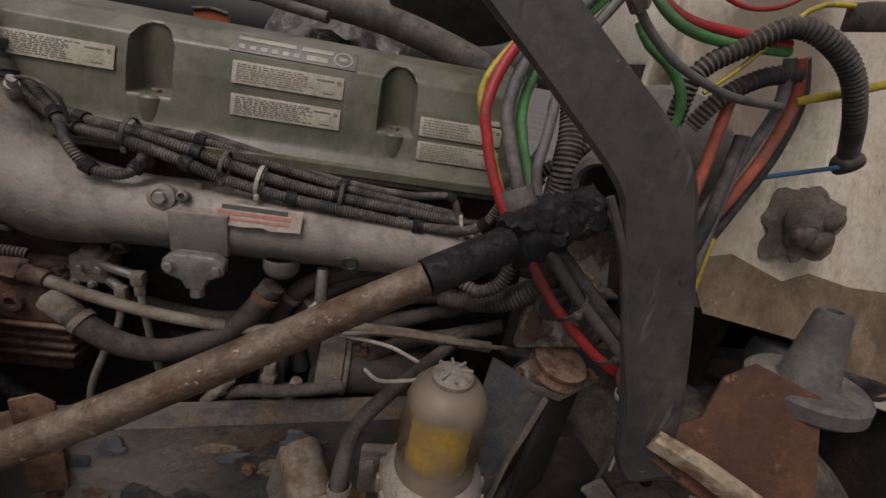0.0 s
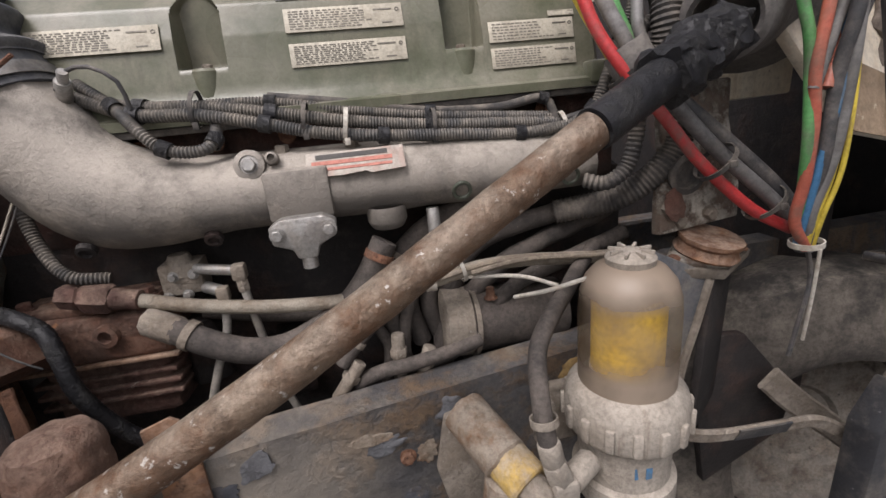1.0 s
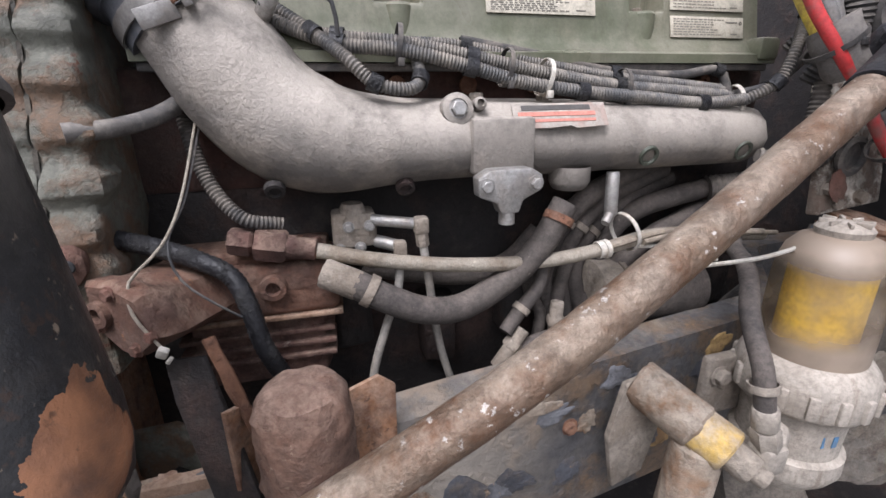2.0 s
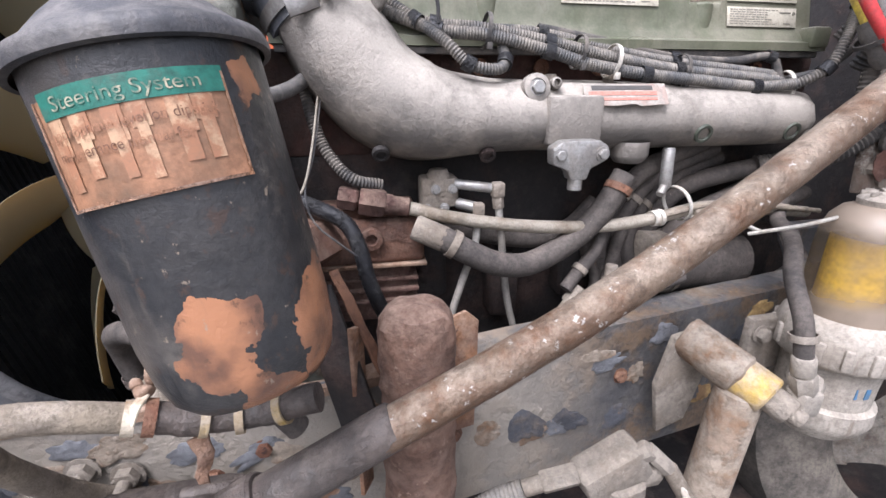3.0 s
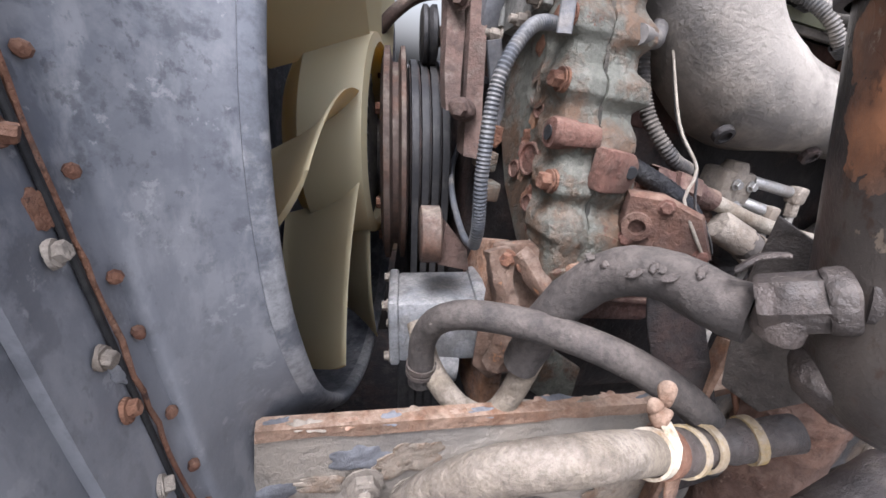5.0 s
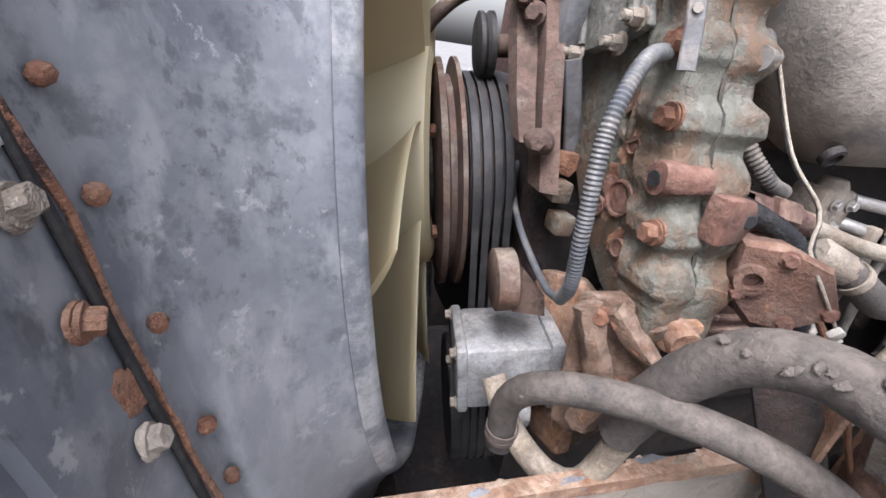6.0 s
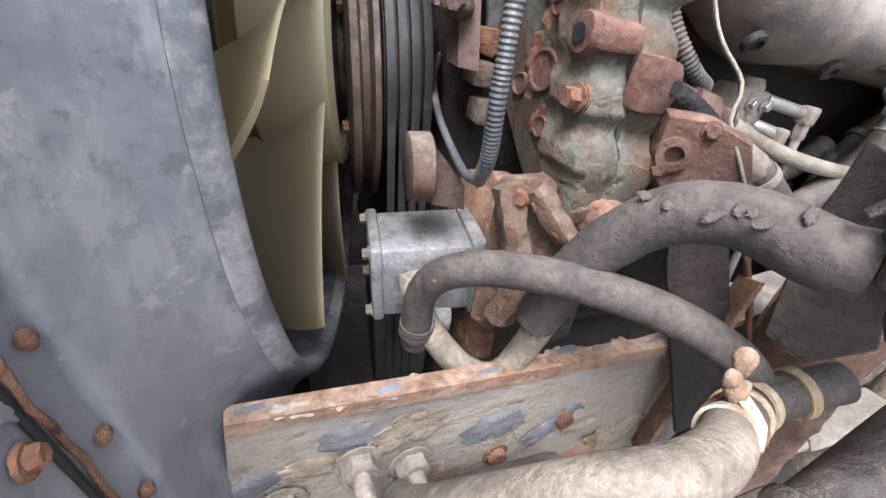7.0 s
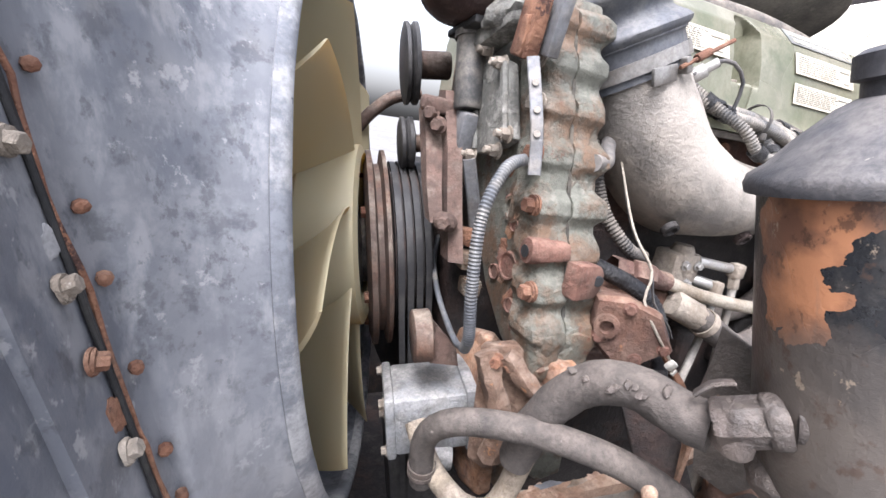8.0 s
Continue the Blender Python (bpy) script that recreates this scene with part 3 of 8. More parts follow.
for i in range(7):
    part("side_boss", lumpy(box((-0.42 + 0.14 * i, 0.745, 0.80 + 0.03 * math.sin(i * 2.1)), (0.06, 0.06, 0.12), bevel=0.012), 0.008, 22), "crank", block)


def valve_cover():
    t = thing("valve_cover", (0, 0.9, 1.18), "olive green painted valve cover with dusty data labels", "valve cover")
    x0, x1 = -0.50, 0.445
    recs = ((-0.182, 0.034), (0.208, 0.032))
    profile = [(0.724, 1.200), (0.738, 1.22), (0.756, 1.30), (0.772, 1.345), (0.800, 1.372), (0.85, 1.385)]

    def face_y(z):
        for (ya, za), (yb, zb) in zip(profile, profile[1:]):
            if z <= zb:
                return ya + (yb - ya) * (z - za) / (zb - za)
        return 0.85

    def scoop(x, z):
        """How far the wall of a pocket lies behind the face: a shelf below, upright sides, a round head."""
        for cx, hw in recs:
            u = abs(x - cx) / hw
            head = 1.322 + 0.046 * math.sqrt(max(0.0, 1 - min(1.0, u) ** 2))
            edge = min((1 - u) * hw, z - 1.258, head - z)
            if edge > 0:
                k = min(1.0, edge / 0.007)
                return max(0.0, 0.797 - face_y(z)) * k * k * (3 - 2 * k)
        return 0.0

    rows = [1.200, 1.212, 1.22, 1.235, 1.25] + [1.256 + 0.0028 * i for i in range(42)] + [1.374, 1.380, 1.385]
    xs = sorted({round(x0 + (x1 - x0) * i / 60, 4) for i in range(61)} | {round(cx - hw * 1.1 + hw * 2.2 * i / 44, 4) for cx, hw in recs for i in range(45)})
    secs = []
    for x in xs:
        d = min(x - x0, x1 - x)
        pull = (1 - d / 0.02) ** 2 * 0.02 if d < 0.02 else 0.0
        secs.append([(x, 0.712, 1.183), (x, 0.712, 1.196)] + [(x, face_y(z) + scoop(x, z) + pull, z - (pull if z > 1.3 else 0)) for z in rows]
                    + [(x, 1.20, 1.385 - pull), (x, 1.25, 1.30), (x, 1.26, 1.183)])
    part("shell", loft(secs), "cover", t, angle=32)
    for cx, hw in recs:
        part("pocket_pillar", lathe([(0.021, 0), (0.0205, 0.052), (0.017, 0.056), (0, 0.056)], 20, pose(cx, 0.7575, 1.203)), "cover", t)
        part("hold_down_bolt", bolt((cx, 0.772, 1.257), (cx, 0.772, 2), 0.008, 0.008), "dirt_metal", t)
    part("gasket_edge", box((-0.03, 0.722, 1.177), (0.93, 0.012, 0.010), bevel=0.002), "rubber", t)
    part("corner_lug", box((0.425, 0.724, 1.205), (0.04, 0.035, 0.035), bevel=0.006), "cover", t)

    def label_plate(x, z, w, h, rows, mat="label", part_name="label_plate"):
        y = face_y(z)
        tilt = math.degrees(math.atan2(0.018, 0.08)) if z < 1.30 else math.degrees(math.atan2(0.016, 0.045))
        m = pose(x, y - 0.0028, z, 90 - tilt, 0, 0)
        lab = part(part_name, moved(box((0, 0, 0), (w, h, 0.0012), bevel=0.0004), m), mat, t, "off-white label with small faded print")
        rnd = random.Random(int(x * 1000) + int(z * 1000))
        bars = []
        for r in range(rows):
            yy = h * (0.36 - 0.72 * r / max(1, rows - 1))
            xx = -w * 0.46
            stop_at = w * rnd.uniform(0.05, 0.22)
            while xx < stop_at:
                ln = w * rnd.uniform(0.015, 0.055)
                bars.append(box((xx + ln / 2, yy, 0.001), (ln, h * 0.042, 0.0006), bevel=0))
                xx += ln + w * rnd.uniform(0.010, 0.022)
        bars.append(box((w * 0.33, h * 0.25, 0.0011), (w * 0.16, h * 0.06, 0.0006), bevel=0))
        bars.append(lathe([(h * 0.09, 0.0008), (h * 0.09, 0.0014), (h * 0.05, 0.0014), (h * 0.05, 0.0008)], 14, Matrix.Translation((w * 0.455, h * 0.22, 0))))
        bars.append(box((w * 0.36, -h * 0.32, 0.001), (w * 0.09, h * 0.05, 0.0006), bevel=0))
        tagged(part("print", moved(merge(*bars), m), "ink", lab), kind="stuff")
        return lab
    label_plate(-0.315, 1.305, 0.168, 0.037, 9)
    label_plate(0.028, 1.315, 0.176, 0.036, 8)
    label_plate(0.028, 1.266, 0.174, 0.034, 9)
    label_plate(0.322, 1.278, 0.145, 0.032, 6)
    label_plate(0.322, 1.238, 0.145, 0.032, 7)
    label_plate(0.375, 1.301, 0.045, 0.009, 1)
    # the maker's plate: bars for its lettering and a round mark
    m = pose(0.032, 0.7845, 1.3585, 90 - 46, 0, 0)
    badge = part("maker_badge", moved(box((0, 0, 0), (0.20, 0.038, 0.0015), bevel=0.0005), m), "badge", t, "grey maker's badge with pale bars")
    bars = [box((-0.045, 0.009, 0.001), (0.09, 0.008, 0.001), bevel=0), box((0.035, 0.009, 0.001), (0.05, 0.008, 0.001), bevel=0)]
    bars += [box((-0.082 + 0.017 * k, -0.008, 0.001), (0.010, 0.009, 0.001), bevel=0) for k in range(6)]
    bars += [box((0.036, -0.008, 0.001), (0.034, 0.011, 0.001), bevel=0)]
    bars += [lathe([(0.016, 0.0008), (0.016, 0.0016), (0.013, 0.0016), (0.013, 0.0008)], 20, Matrix.Translation((0.078, 0, 0))), box((0.078, 0, 0.001), (0.012, 0.008, 0.001), bevel=0)]
    part("badge_mark", moved(merge(*bars), m), "label", badge)
    return t


# Darker copy of the olive paint, standing in for shade in recesses.
M["pocket"] = surf("recess_shade_olive", (0.06, 0.067, 0.05), (0.12, 0.115, 0.09), 0.35, 8, 0.5, 0, 0.1, 200, vary=0.15)
M["badge"] = surf("dull_grey_badge", (0.20, 0.20, 0.185), (0.27, 0.26, 0.23), 0.4, 25, 0.5, 0.2, 0.05, 200)
valve_cover()
for i in range(8):
    gx = -0.40 + i * 0.105
    part("head_tab", lathe([(0, 0), (0.013, 0), (0.013, 0.005), (0.006, 0.005), (0.006, 0.002), (0, 0.002)], 14, aim((gx, 0.746, 1.155), (gx, 0, 1.155))), "rust", block)


def manifold():
    t = thing("intake_manifold", (0, 0.7, 1.03), "dusty cast aluminium intake manifold with a swept elbow", "intake manifold")
    prof = [(0.700, 1.135), (0.668, 1.130), (0.648, 1.110), (0.638, 1.078), (0.645, 1.050), (0.668, 1.034), (0.715, 1.026), (0.760, 1.036), (0.775, 1.075), (0.765, 1.115), (0.742, 1.132), (0.720, 1.137)]
    cy, cz = 0.705, 1.083
    secs = []
    # straight runner, falling a little to the rear
    for i in range(40):
        x = 0.385 - 0.50 * i / 39
        end = max(0.0, 1 - (0.385 - x) / 0.02) * 0.12
        f = 1 - end
        drop = -0.010 * max(0.0, (x + 0.1) / 0.48)
        secs.append([(x, cy + (y - cy) * f, cz + drop + (z - cz) * f * (1 - 0.10 * max(0, x) / 0.385)) for y, z in prof])
    # elbow: round sections that turn upward
    path = spline([(-0.135, 0.703, 1.083), (-0.22, 0.702, 1.083), (-0.295, 0.706, 1.088), (-0.350, 0.713, 1.113), (-0.388, 0.722, 1.156), (-0.414, 0.730, 1.197), (-0.437, 0.737, 1.237)], 0.012)
    n = len(path)
    for i, p in enumerate(path):
        k = i / (n - 1)
        tan = (path[min(i + 1, n - 1)] - path[max(i - 1, 0)]).normalized()
        u = Vector((0, 1, 0)) - tan * tan.y
        u.normalize()
        w = u.cross(tan)
        w = w if w.dot(Vector((0.3, 0, 1))) > 0 else -w
        r = 0.054 + 0.024 * math.sin(min(1, k * 1.5) * math.pi / 2) - 0.006 * max(0, (k - 0.8) / 0.2)
        ring = []
        for y, z in prof:
            a = math.atan2(z - cz, y - cy)
            rr = (1 - min(1, k * 2.2)) * math.hypot(y - cy, z - cz) + min(1, k * 2.2) * r
            ring.append(tuple(p + u * math.cos(a) * rr + w * math.sin(a) * rr))
        secs.append(ring)
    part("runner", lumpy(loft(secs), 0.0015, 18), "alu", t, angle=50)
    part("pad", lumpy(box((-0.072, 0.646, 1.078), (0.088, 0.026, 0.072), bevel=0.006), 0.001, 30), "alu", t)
    br = part("bracket", extrude([(-0.045, 0.012), (-0.028, 0.022), (0.028, 0.022), (0.045, 0.012), (0.043, -0.008), (0.018, -0.020), (0.013, -0.036), (-0.013, -0.036), (-0.018, -0.022), (-0.043, -0.012)], 0.024,
              pose(-0.072, 0.634, 1.030, 90), 0.003), "silver", t, "grey cast lifting bracket")
    for bx in (-0.106, -0.038):
        part("bracket_bolt", bolt((bx, 0.610, 1.032), (bx, 0, 1.032), 0.008, 0.006), "silver", br)
    part("bracket_stub", lathe([(0.011, 0), (0.011, 0.02), (0, 0.02)], 10, pose(-0.072, 0.622, 0.978)), "silver", br)
    # bosses and bolts along the top edge
    for x, z, r in ((-0.130, 1.122, 0.017), (-0.10, 1.128, 0.007)):
        part("boss", lathe([(0.0, 0), (r * 1.3, 0), (r * 1.2, 0.012), (r * 0.75, 0.014), (r * 0.7, 0.007), (0, 0.007)], 16, aim((x, 0.662, z), (x, 0.55, z + 0.03))), "alu", t)
    part("socket_bolt", bolt((-0.130, 0.652, 1.124), (-0.130, 0.55, 1.148), 0.010, 0.008), "silver", t)
    for x in (-0.09, 0.01, 0.125, 0.24):
        part("top_bolt", bolt((x, 0.695, 1.130), (x, 0.69, 2), 0.010, 0.012), "dirt_metal", t)
    # Recesses coloured dark, with the shade inside them painted on.
    for x in (0.16, 0.335):
        part("scallop", lathe([(0.016, -0.004), (0.015, 0.001), (0.011, 0.001), (0.009, -0.004), (0, -0.005)], 18, aim((x, 0.641, 1.052), (x, 0.5, 1.00))), "pocket", t, "scooped bolt recess with its shade in the colour")
    part("neck", lathe([(0.030, 0.03), (0.030, 0.008), (0.026, 0), (0.022, -0.004), (0.0, -0.004)], 20, pose(0.046, 0.668, 1.012)), "alu", t)
    part("sensor", merge(rod_between((0.115, 0.66, 1.03), (0.115, 0.655, 0.965), 0.010), rod_between((0.115, 0.655, 0.97), (0.10, 0.645, 0.955), 0.007)), "silver", t, "small dull sensor")
    for x, z in ((-0.36, 1.035), (-0.20, 1.028)):
        part("plug", lathe([(0.013, -0.006), (0.012, 0.002), (0.008, 0.003), (0.007, -0.001), (0, -0.001)], 16, aim((x, 0.657, z), (x, 0.5, z - 0.10))), "crank", t, "dark plug in the casting")
    # data plate on the sloped shoulder
    m = pose(0.012, 0.6455, 1.1135, 90 - 34, 0, -2)
    plate = part("data_plate", extrude([(-0.068, -0.004), (-0.05, -0.010), (-0.05, -0.018), (-0.02, -0.019), (0.012, -0.016), (0.02, -0.020), (0.068, -0.017), (0.068, 0.018), (-0.068, 0.018)], 0.0012, m), "plate", t, "scratched pale data plate with red print")
    part("plate_print", moved(merge(box((-0.005, 0.011, 0.0016), (0.10, 0.007, 0.0008), bevel=0)), m), "dark_ink", plate)
    part("plate_red_print", moved(merge(box((-0.005, 0.0015, 0.0016), (0.112, 0.006, 0.0008), bevel=0), box((0.005, -0.008, 0.0016), (0.09, 0.004, 0.0008), bevel=0)), m), "red_ink", plate)
    return t


manifold()
M["bellows"] = surf("blue_grey_bellows_rubber", (0.075, 0.080, 0.092), (0.12, 0.12, 0.122), 0.42, 14, 0.6, 0, 0.12, 160, dust=0.35, dust_color=(0.20, 0.19, 0.18))
M["band_steel"] = surf("dull_band_steel", (0.26, 0.25, 0.235), (0.16, 0.145, 0.13), 0.4, 30, 0.5, 0.5, 0.1, 200, dust=0.2)
boot = thing("intake_bellows", (-0.44, 0.74, 1.27), "dusty blue-grey corrugated rubber intake bellows with a band clamp", "rubber bellows")
bp = spline([(-0.427, 0.734, 1.220), (-0.446, 0.741, 1.255), (-0.474, 0.751, 1.310), (-0.507, 0.765, 1.372), (-0.55, 0.785, 1.437), (-0.60, 0.82, 1.505)], 0.004)
part("bellows", sweep(bp, [0.0765 if i < 11 else 0.078 + 0.010 * math.sin((i - 11) * 0.55) for i in range(len(bp))], 32), "bellows", boot)
part("cuff_ridge", ring_band((-0.4485, 0.7415, 1.2600), (-0.474, 0.751, 1.310), 0.0780, 0.005, 0.0025, 32), "bellows", boot)
CB, cd = Vector((-0.4355, 0.7365, 1.2355)), Vector((-0.019, 0.007, 0.035)).normalized()
part("clamp_band", ring_band(CB, CB + cd, 0.0780, 0.017, 0.002, 36), "band_steel", boot, "dull steel band clamp")
part("clamp_saddle", lumpy(merge(box(CB + Vector((-0.012, -0.0795, -0.012)), (0.040, 0.005, 0.020), pose(0, 0, 0, 0, -20, 6), 0.001), box(CB + Vector((0.016, -0.0795, 0.004)), (0.010, 0.014, 0.020), pose(0, 0, 0, 0, -24, 6), 0.002)), 0.0006, 80), "band_steel", boot)
part("clamp_screw", merge(rod_between(CB + Vector((0.004, -0.0845, -0.001)), CB + Vector((0.078, -0.086, 0.044)), 0.0028, 8), rod_between(CB + Vector((0.026, -0.0845, 0.013)), CB + Vector((0.046, -0.0835, 0.025)), 0.0055, 10)), "rust", boot, "rusty T-bolt of the clamp")

# ---------- wiring looms over the manifold ----------
LOOMS = [
    ("corr", 0.0085, [(-0.346, 0.740, 1.251), (-0.297, 0.710, 1.216), (-0.261, 0.670, 1.184), (-0.231, 0.660, 1.156), (-0.191, 0.660, 1.149), (-0.172, 0.676, 1.160), (-0.170, 0.700, 1.185)]),
    ("corr", 0.0095, [(-0.350, 0.730, 1.233), (-0.269, 0.700, 1.203), (-0.189, 0.690, 1.195), (-0.103, 0.680, 1.175), (-0.036, 0.675, 1.157), (0.057, 0.670, 1.143), (0.157, 0.668, 1.134), (0.264, 0.668, 1.124), (0.335, 0.660, 1.128)]),
    ("corr", 0.010, [(-0.361, 0.750, 1.231), (-0.267, 0.720, 1.212), (-0.192, 0.710, 1.206), (-0.095, 0.700, 1.189), (0.013, 0.690, 1.167), (0.129, 0.690, 1.150), (0.254, 0.690, 1.140), (0.350, 0.690, 1.132)]),
    ("corr", 0.0085, [(-0.197, 0.728, 1.209), (-0.097, 0.724, 1.204), (0.015, 0.716, 1.182), (0.133, 0.706, 1.163), (0.240, 0.698, 1.152), (0.340, 0.696, 1.142)]),
    ("smooth", 0.007, [(0.335, 0.690, 1.138), (0.317, 0.700, 1.172), (0.244, 0.705, 1.165), (0.136, 0.712, 1.170), (0.031, 0.722, 1.190), (-0.10, 0.73, 1.212)]),
    ("corr", 0.009, [(0.338, 0.665, 1.124), (0.371, 0.640, 1.152), (0.393, 0.640, 1.197), (0.427, 0.660, 1.251), (0.444, 0.660, 1.295), (0.45, 0.68, 1.36)]),
    ("smooth", 0.006, [(0.34, 0.685, 1.135), (0.385, 0.660, 1.150), (0.42, 0.645, 1.185), (0.45, 0.64, 1.24)]),
]
for kind, r, pts in LOOMS:
    g = corrugated(pts, r) if kind == "corr" else tube(pts, r)
    lm = thing("wiring_loom", pts[0], "dusty black split-conduit wiring loom along the manifold" if kind == "corr" else "dusty taped black wiring loom along the manifold", "wiring loom", "looms over the manifold")
    part("conduit", g, "loom" if kind == "corr" else "rubber", lm)
    for q in range(1, len(pts) - 1, 2):
        part("tape", ring_band(pts[q], Vector(pts[q]) + (Vector(pts[q + 1]) - Vector(pts[q - 1])) * 0.2, r + 0.0012, 0.016, 0.0015), "mastic", lm)
for c, d, r in (((0.005, 0.684, 1.162), (0.1, 0.684, 1.145), 0.024), ((-0.193, 0.705, 1.203), (-0.1, 0.70, 1.19), 0.024), ((0.133, 0.688, 1.150), (0.23, 0.688, 1.142), 0.023), ((-0.05, 0.690, 1.175), (0.05, 0.688, 1.16), 0.024), ((0.342, 0.680, 1.132), (0.40, 0.67, 1.15), 0.017)):
    pale = c[0] in (0.005, 0.342)
    tt = thing("cable_tie", c, "pale nylon cable tie round the looms" if pale else "black cable tie round the looms", "cable tie", "cable ties")
    part("strap", ring_band(c, d, r, 0.006, 0.0015, 18), "tie" if pale else "rubber", tt)
    part("latch", box((c[0], c[1] - r * 0.8, c[2] - r * 0.9), (0.008, 0.008, 0.010), bevel=0.001), "tie" if pale else "rubber", tt)
solo("sensor_lead", tube([(-0.352, 0.70, 1.242), (-0.33, 0.69, 1.262), (-0.30, 0.685, 1.265), (-0.272, 0.685, 1.245), (-0.268, 0.69, 1.21)], 0.0028, 8), "black_wire", "thin black sensor lead looping to the elbow", "wire")
solo("elbow_sensor", merge(rod_between((-0.352, 0.715, 1.232), (-0.338, 0.695, 1.252), 0.010), rod_between((-0.345, 0.705, 1.242), (-0.330, 0.685, 1.262), 0.0065)), "silver", "small grey temperature sensor on the elbow", "sensor")

# ---------- compressor and its lines ----------
comp = thing("air_compressor", (-0.40, 0.78, 0.70), "rusty orange-brown cast air compressor with cooling fins", "air compressor")
cm = pose(-0.405, 0.770, 0.80, 0, 0, -3)
part("head", lumpy(moved(box((0, 0, 0.098), (0.225, 0.19, 0.074), bevel=0.010), cm), 0.005, 38), "compressor_orange", comp)
part("head_cover", lumpy(moved(box((0, 0, 0.140), (0.205, 0.165, 0.018), bevel=0.006), cm), 0.002, 30), "compressor_orange", comp)
part("cylinder", lumpy(moved(box((0, 0, 0.02), (0.185, 0.16, 0.15), bevel=0.02), cm), 0.003, 25), "compressor", comp)
for k in range(3):
    part("fin", lumpy(moved(box((0, 0, 0.030 - 0.020 * k), (0.205, 0.176, 0.007), bevel=0.002), cm), 0.0015, 40), "compressor", comp)
part("gasket", moved(box((0, 0, 0.058), (0.232, 0.196, 0.006), bevel=0.002), cm), "rail_rust", comp)
for bx in (-0.085, 0.0, 0.085):
    for by in (-0.065, 0.06):
        if not (bx == 0 and by > 0):
            part("head_bolt", moved(bolt((bx, by, 0.149), (bx, by, 1), 0.010, 0.010), cm), "ear", comp)
for px, pz, r in ((-0.07, 0.105, 0.015), (0.03, 0.105, 0.012)):
    part("port", moved(lathe([(0.0, 0), (r * 1.5, 0), (r * 1.4, 0.010), (r * 0.8, 0.011), (r * 0.7, 0.002), (0, 0.002)], 16, aim((px, -0.094, pz), (px, -1, pz))), cm), "compressor_orange", comp)
NOSE = [Vector(c) for c in ((-0.538, 0.581, 0.974), (-0.510, 0.560, 0.976), (-0.480, 0.540, 0.966), (-0.462, 0.527, 0.926), (-0.490, 0.546, 0.900), (-0.514, 0.563, 0.897), (-0.538, 0.580, 0.925))]
NC = sum(NOSE, Vector()) / len(NOSE)
part("end_housing", lumpy(loft([[NC + (c - NC) * f + Vector(o) for c in NOSE] for f, o in ((0.90, (-0.004, -0.005, 0)), (1.0, (0, 0, 0)), (1.0, (0.010, 0.014, -0.001)), (0.93, (0.014, 0.020, -0.004)), (0.97, (0.045, 0.11, -0.02)))]), 0.003, 45), "compressor_orange", comp, "orange-brown cast end housing")
for f in (1, 3, 4, 6):
    b0 = NC + (NOSE[f] - NC) * 0.76 + Vector((-0.003, -0.004, 0))
    part("housing_bolt", bolt(b0, b0 + Vector((-0.6, -0.8, 0.0)), 0.006, 0.005), "ear", comp)
part("end_port", lumpy(lathe([(0, 0), (0.015, 0), (0.014, 0.010), (0.008, 0.011), (0.007, 0.002), (0, 0.002)], 18, aim((-0.526, 0.570, 0.942), (-1.126, -0.25, 0.98))), 0.0008, 80), "compressor_orange", comp)

fit1 = thing("hose_fitting", (-0.39, 0.676, 0.96), "brown rusty hex hose fitting on the compressor", "hose fitting")
d0 = Vector((0.9, -0.10, -0.17)).normalized()
p0 = Vector((-0.425, 0.681, 0.972))
part("adapter", lathe([(0.016, 0), (0.018, 0.004), (0.018, 0.026), (0.014, 0.03), (0, 0.03)], 6, aim(p0, p0 + d0)), "compressor", fit1, "rusty brown hex adapter")
part("nut", lathe([(0, 0), (0.021, 0.0), (0.022, 0.003), (0.022, 0.034), (0.019, 0.038), (0, 0.038)], 6, aim(p0 + d0 * 0.032, p0 + d0)), "compressor", fit1)
part("ferrule", lathe([(0, 0), (0.016, 0.0), (0.016, 0.010), (0.0145, 0.012), (0.0145, 0.036), (0.012, 0.038), (0, 0.038)], 18, aim(p0 + d0 * 0.07, p0 + d0)), "compressor", fit1)
bh = thing("braided_hose", (-0.356, 0.673, 0.959), "pale braided steel hose from the compressor", "hose")
part("hose", tube([(-0.356, 0.673, 0.959), (-0.31, 0.667, 0.949), (-0.244, 0.660, 0.932), (-0.134, 0.650, 0.915), (-0.006, 0.645, 0.907), (0.093, 0.640, 0.916), (0.175, 0.640, 0.929), (0.26, 0.645, 0.925), (0.334, 0.650, 0.914), (0.437, 0.660, 0.90)], 0.0105, 14), "braid", bh)
part("tie_wrap", ring_band((0.093, 0.640, 0.916), (0.175, 0.640, 0.929), 0.0115, 0.012, 0.002), "tie", bh)
for i, pts in enumerate(([(0.10, 0.630, 0.922), (0.20, 0.632, 0.936), (0.33, 0.64, 0.925), (0.43, 0.65, 0.905)], [(0.16, 0.628, 0.925), (0.25, 0.63, 0.932), (0.38, 0.64, 0.915), (0.47, 0.66, 0.90)], [(0.15, 0.635, 0.918), (0.24, 0.63, 0.905), (0.30, 0.62, 0.882)])):
    solo("fabric_strand", tube(pts, 0.0045 - 0.001 * (i == 2), 8), "tie" if i == 2 else "beige", "frayed pale strand tied along the hose", "strand", "frayed strands")
solo("wire_clamp", merge(ring_band((0.145, 0.655, 0.935), (0.20, 0.66, 0.95), 0.030, 0.006, 0.002, 20), ring_band((0.10, 0.638, 0.917), (0.2, 0.64, 0.93), 0.0125, 0.007, 0.002, 16)), "tie", "pale tie strap round the hoses", "strap")

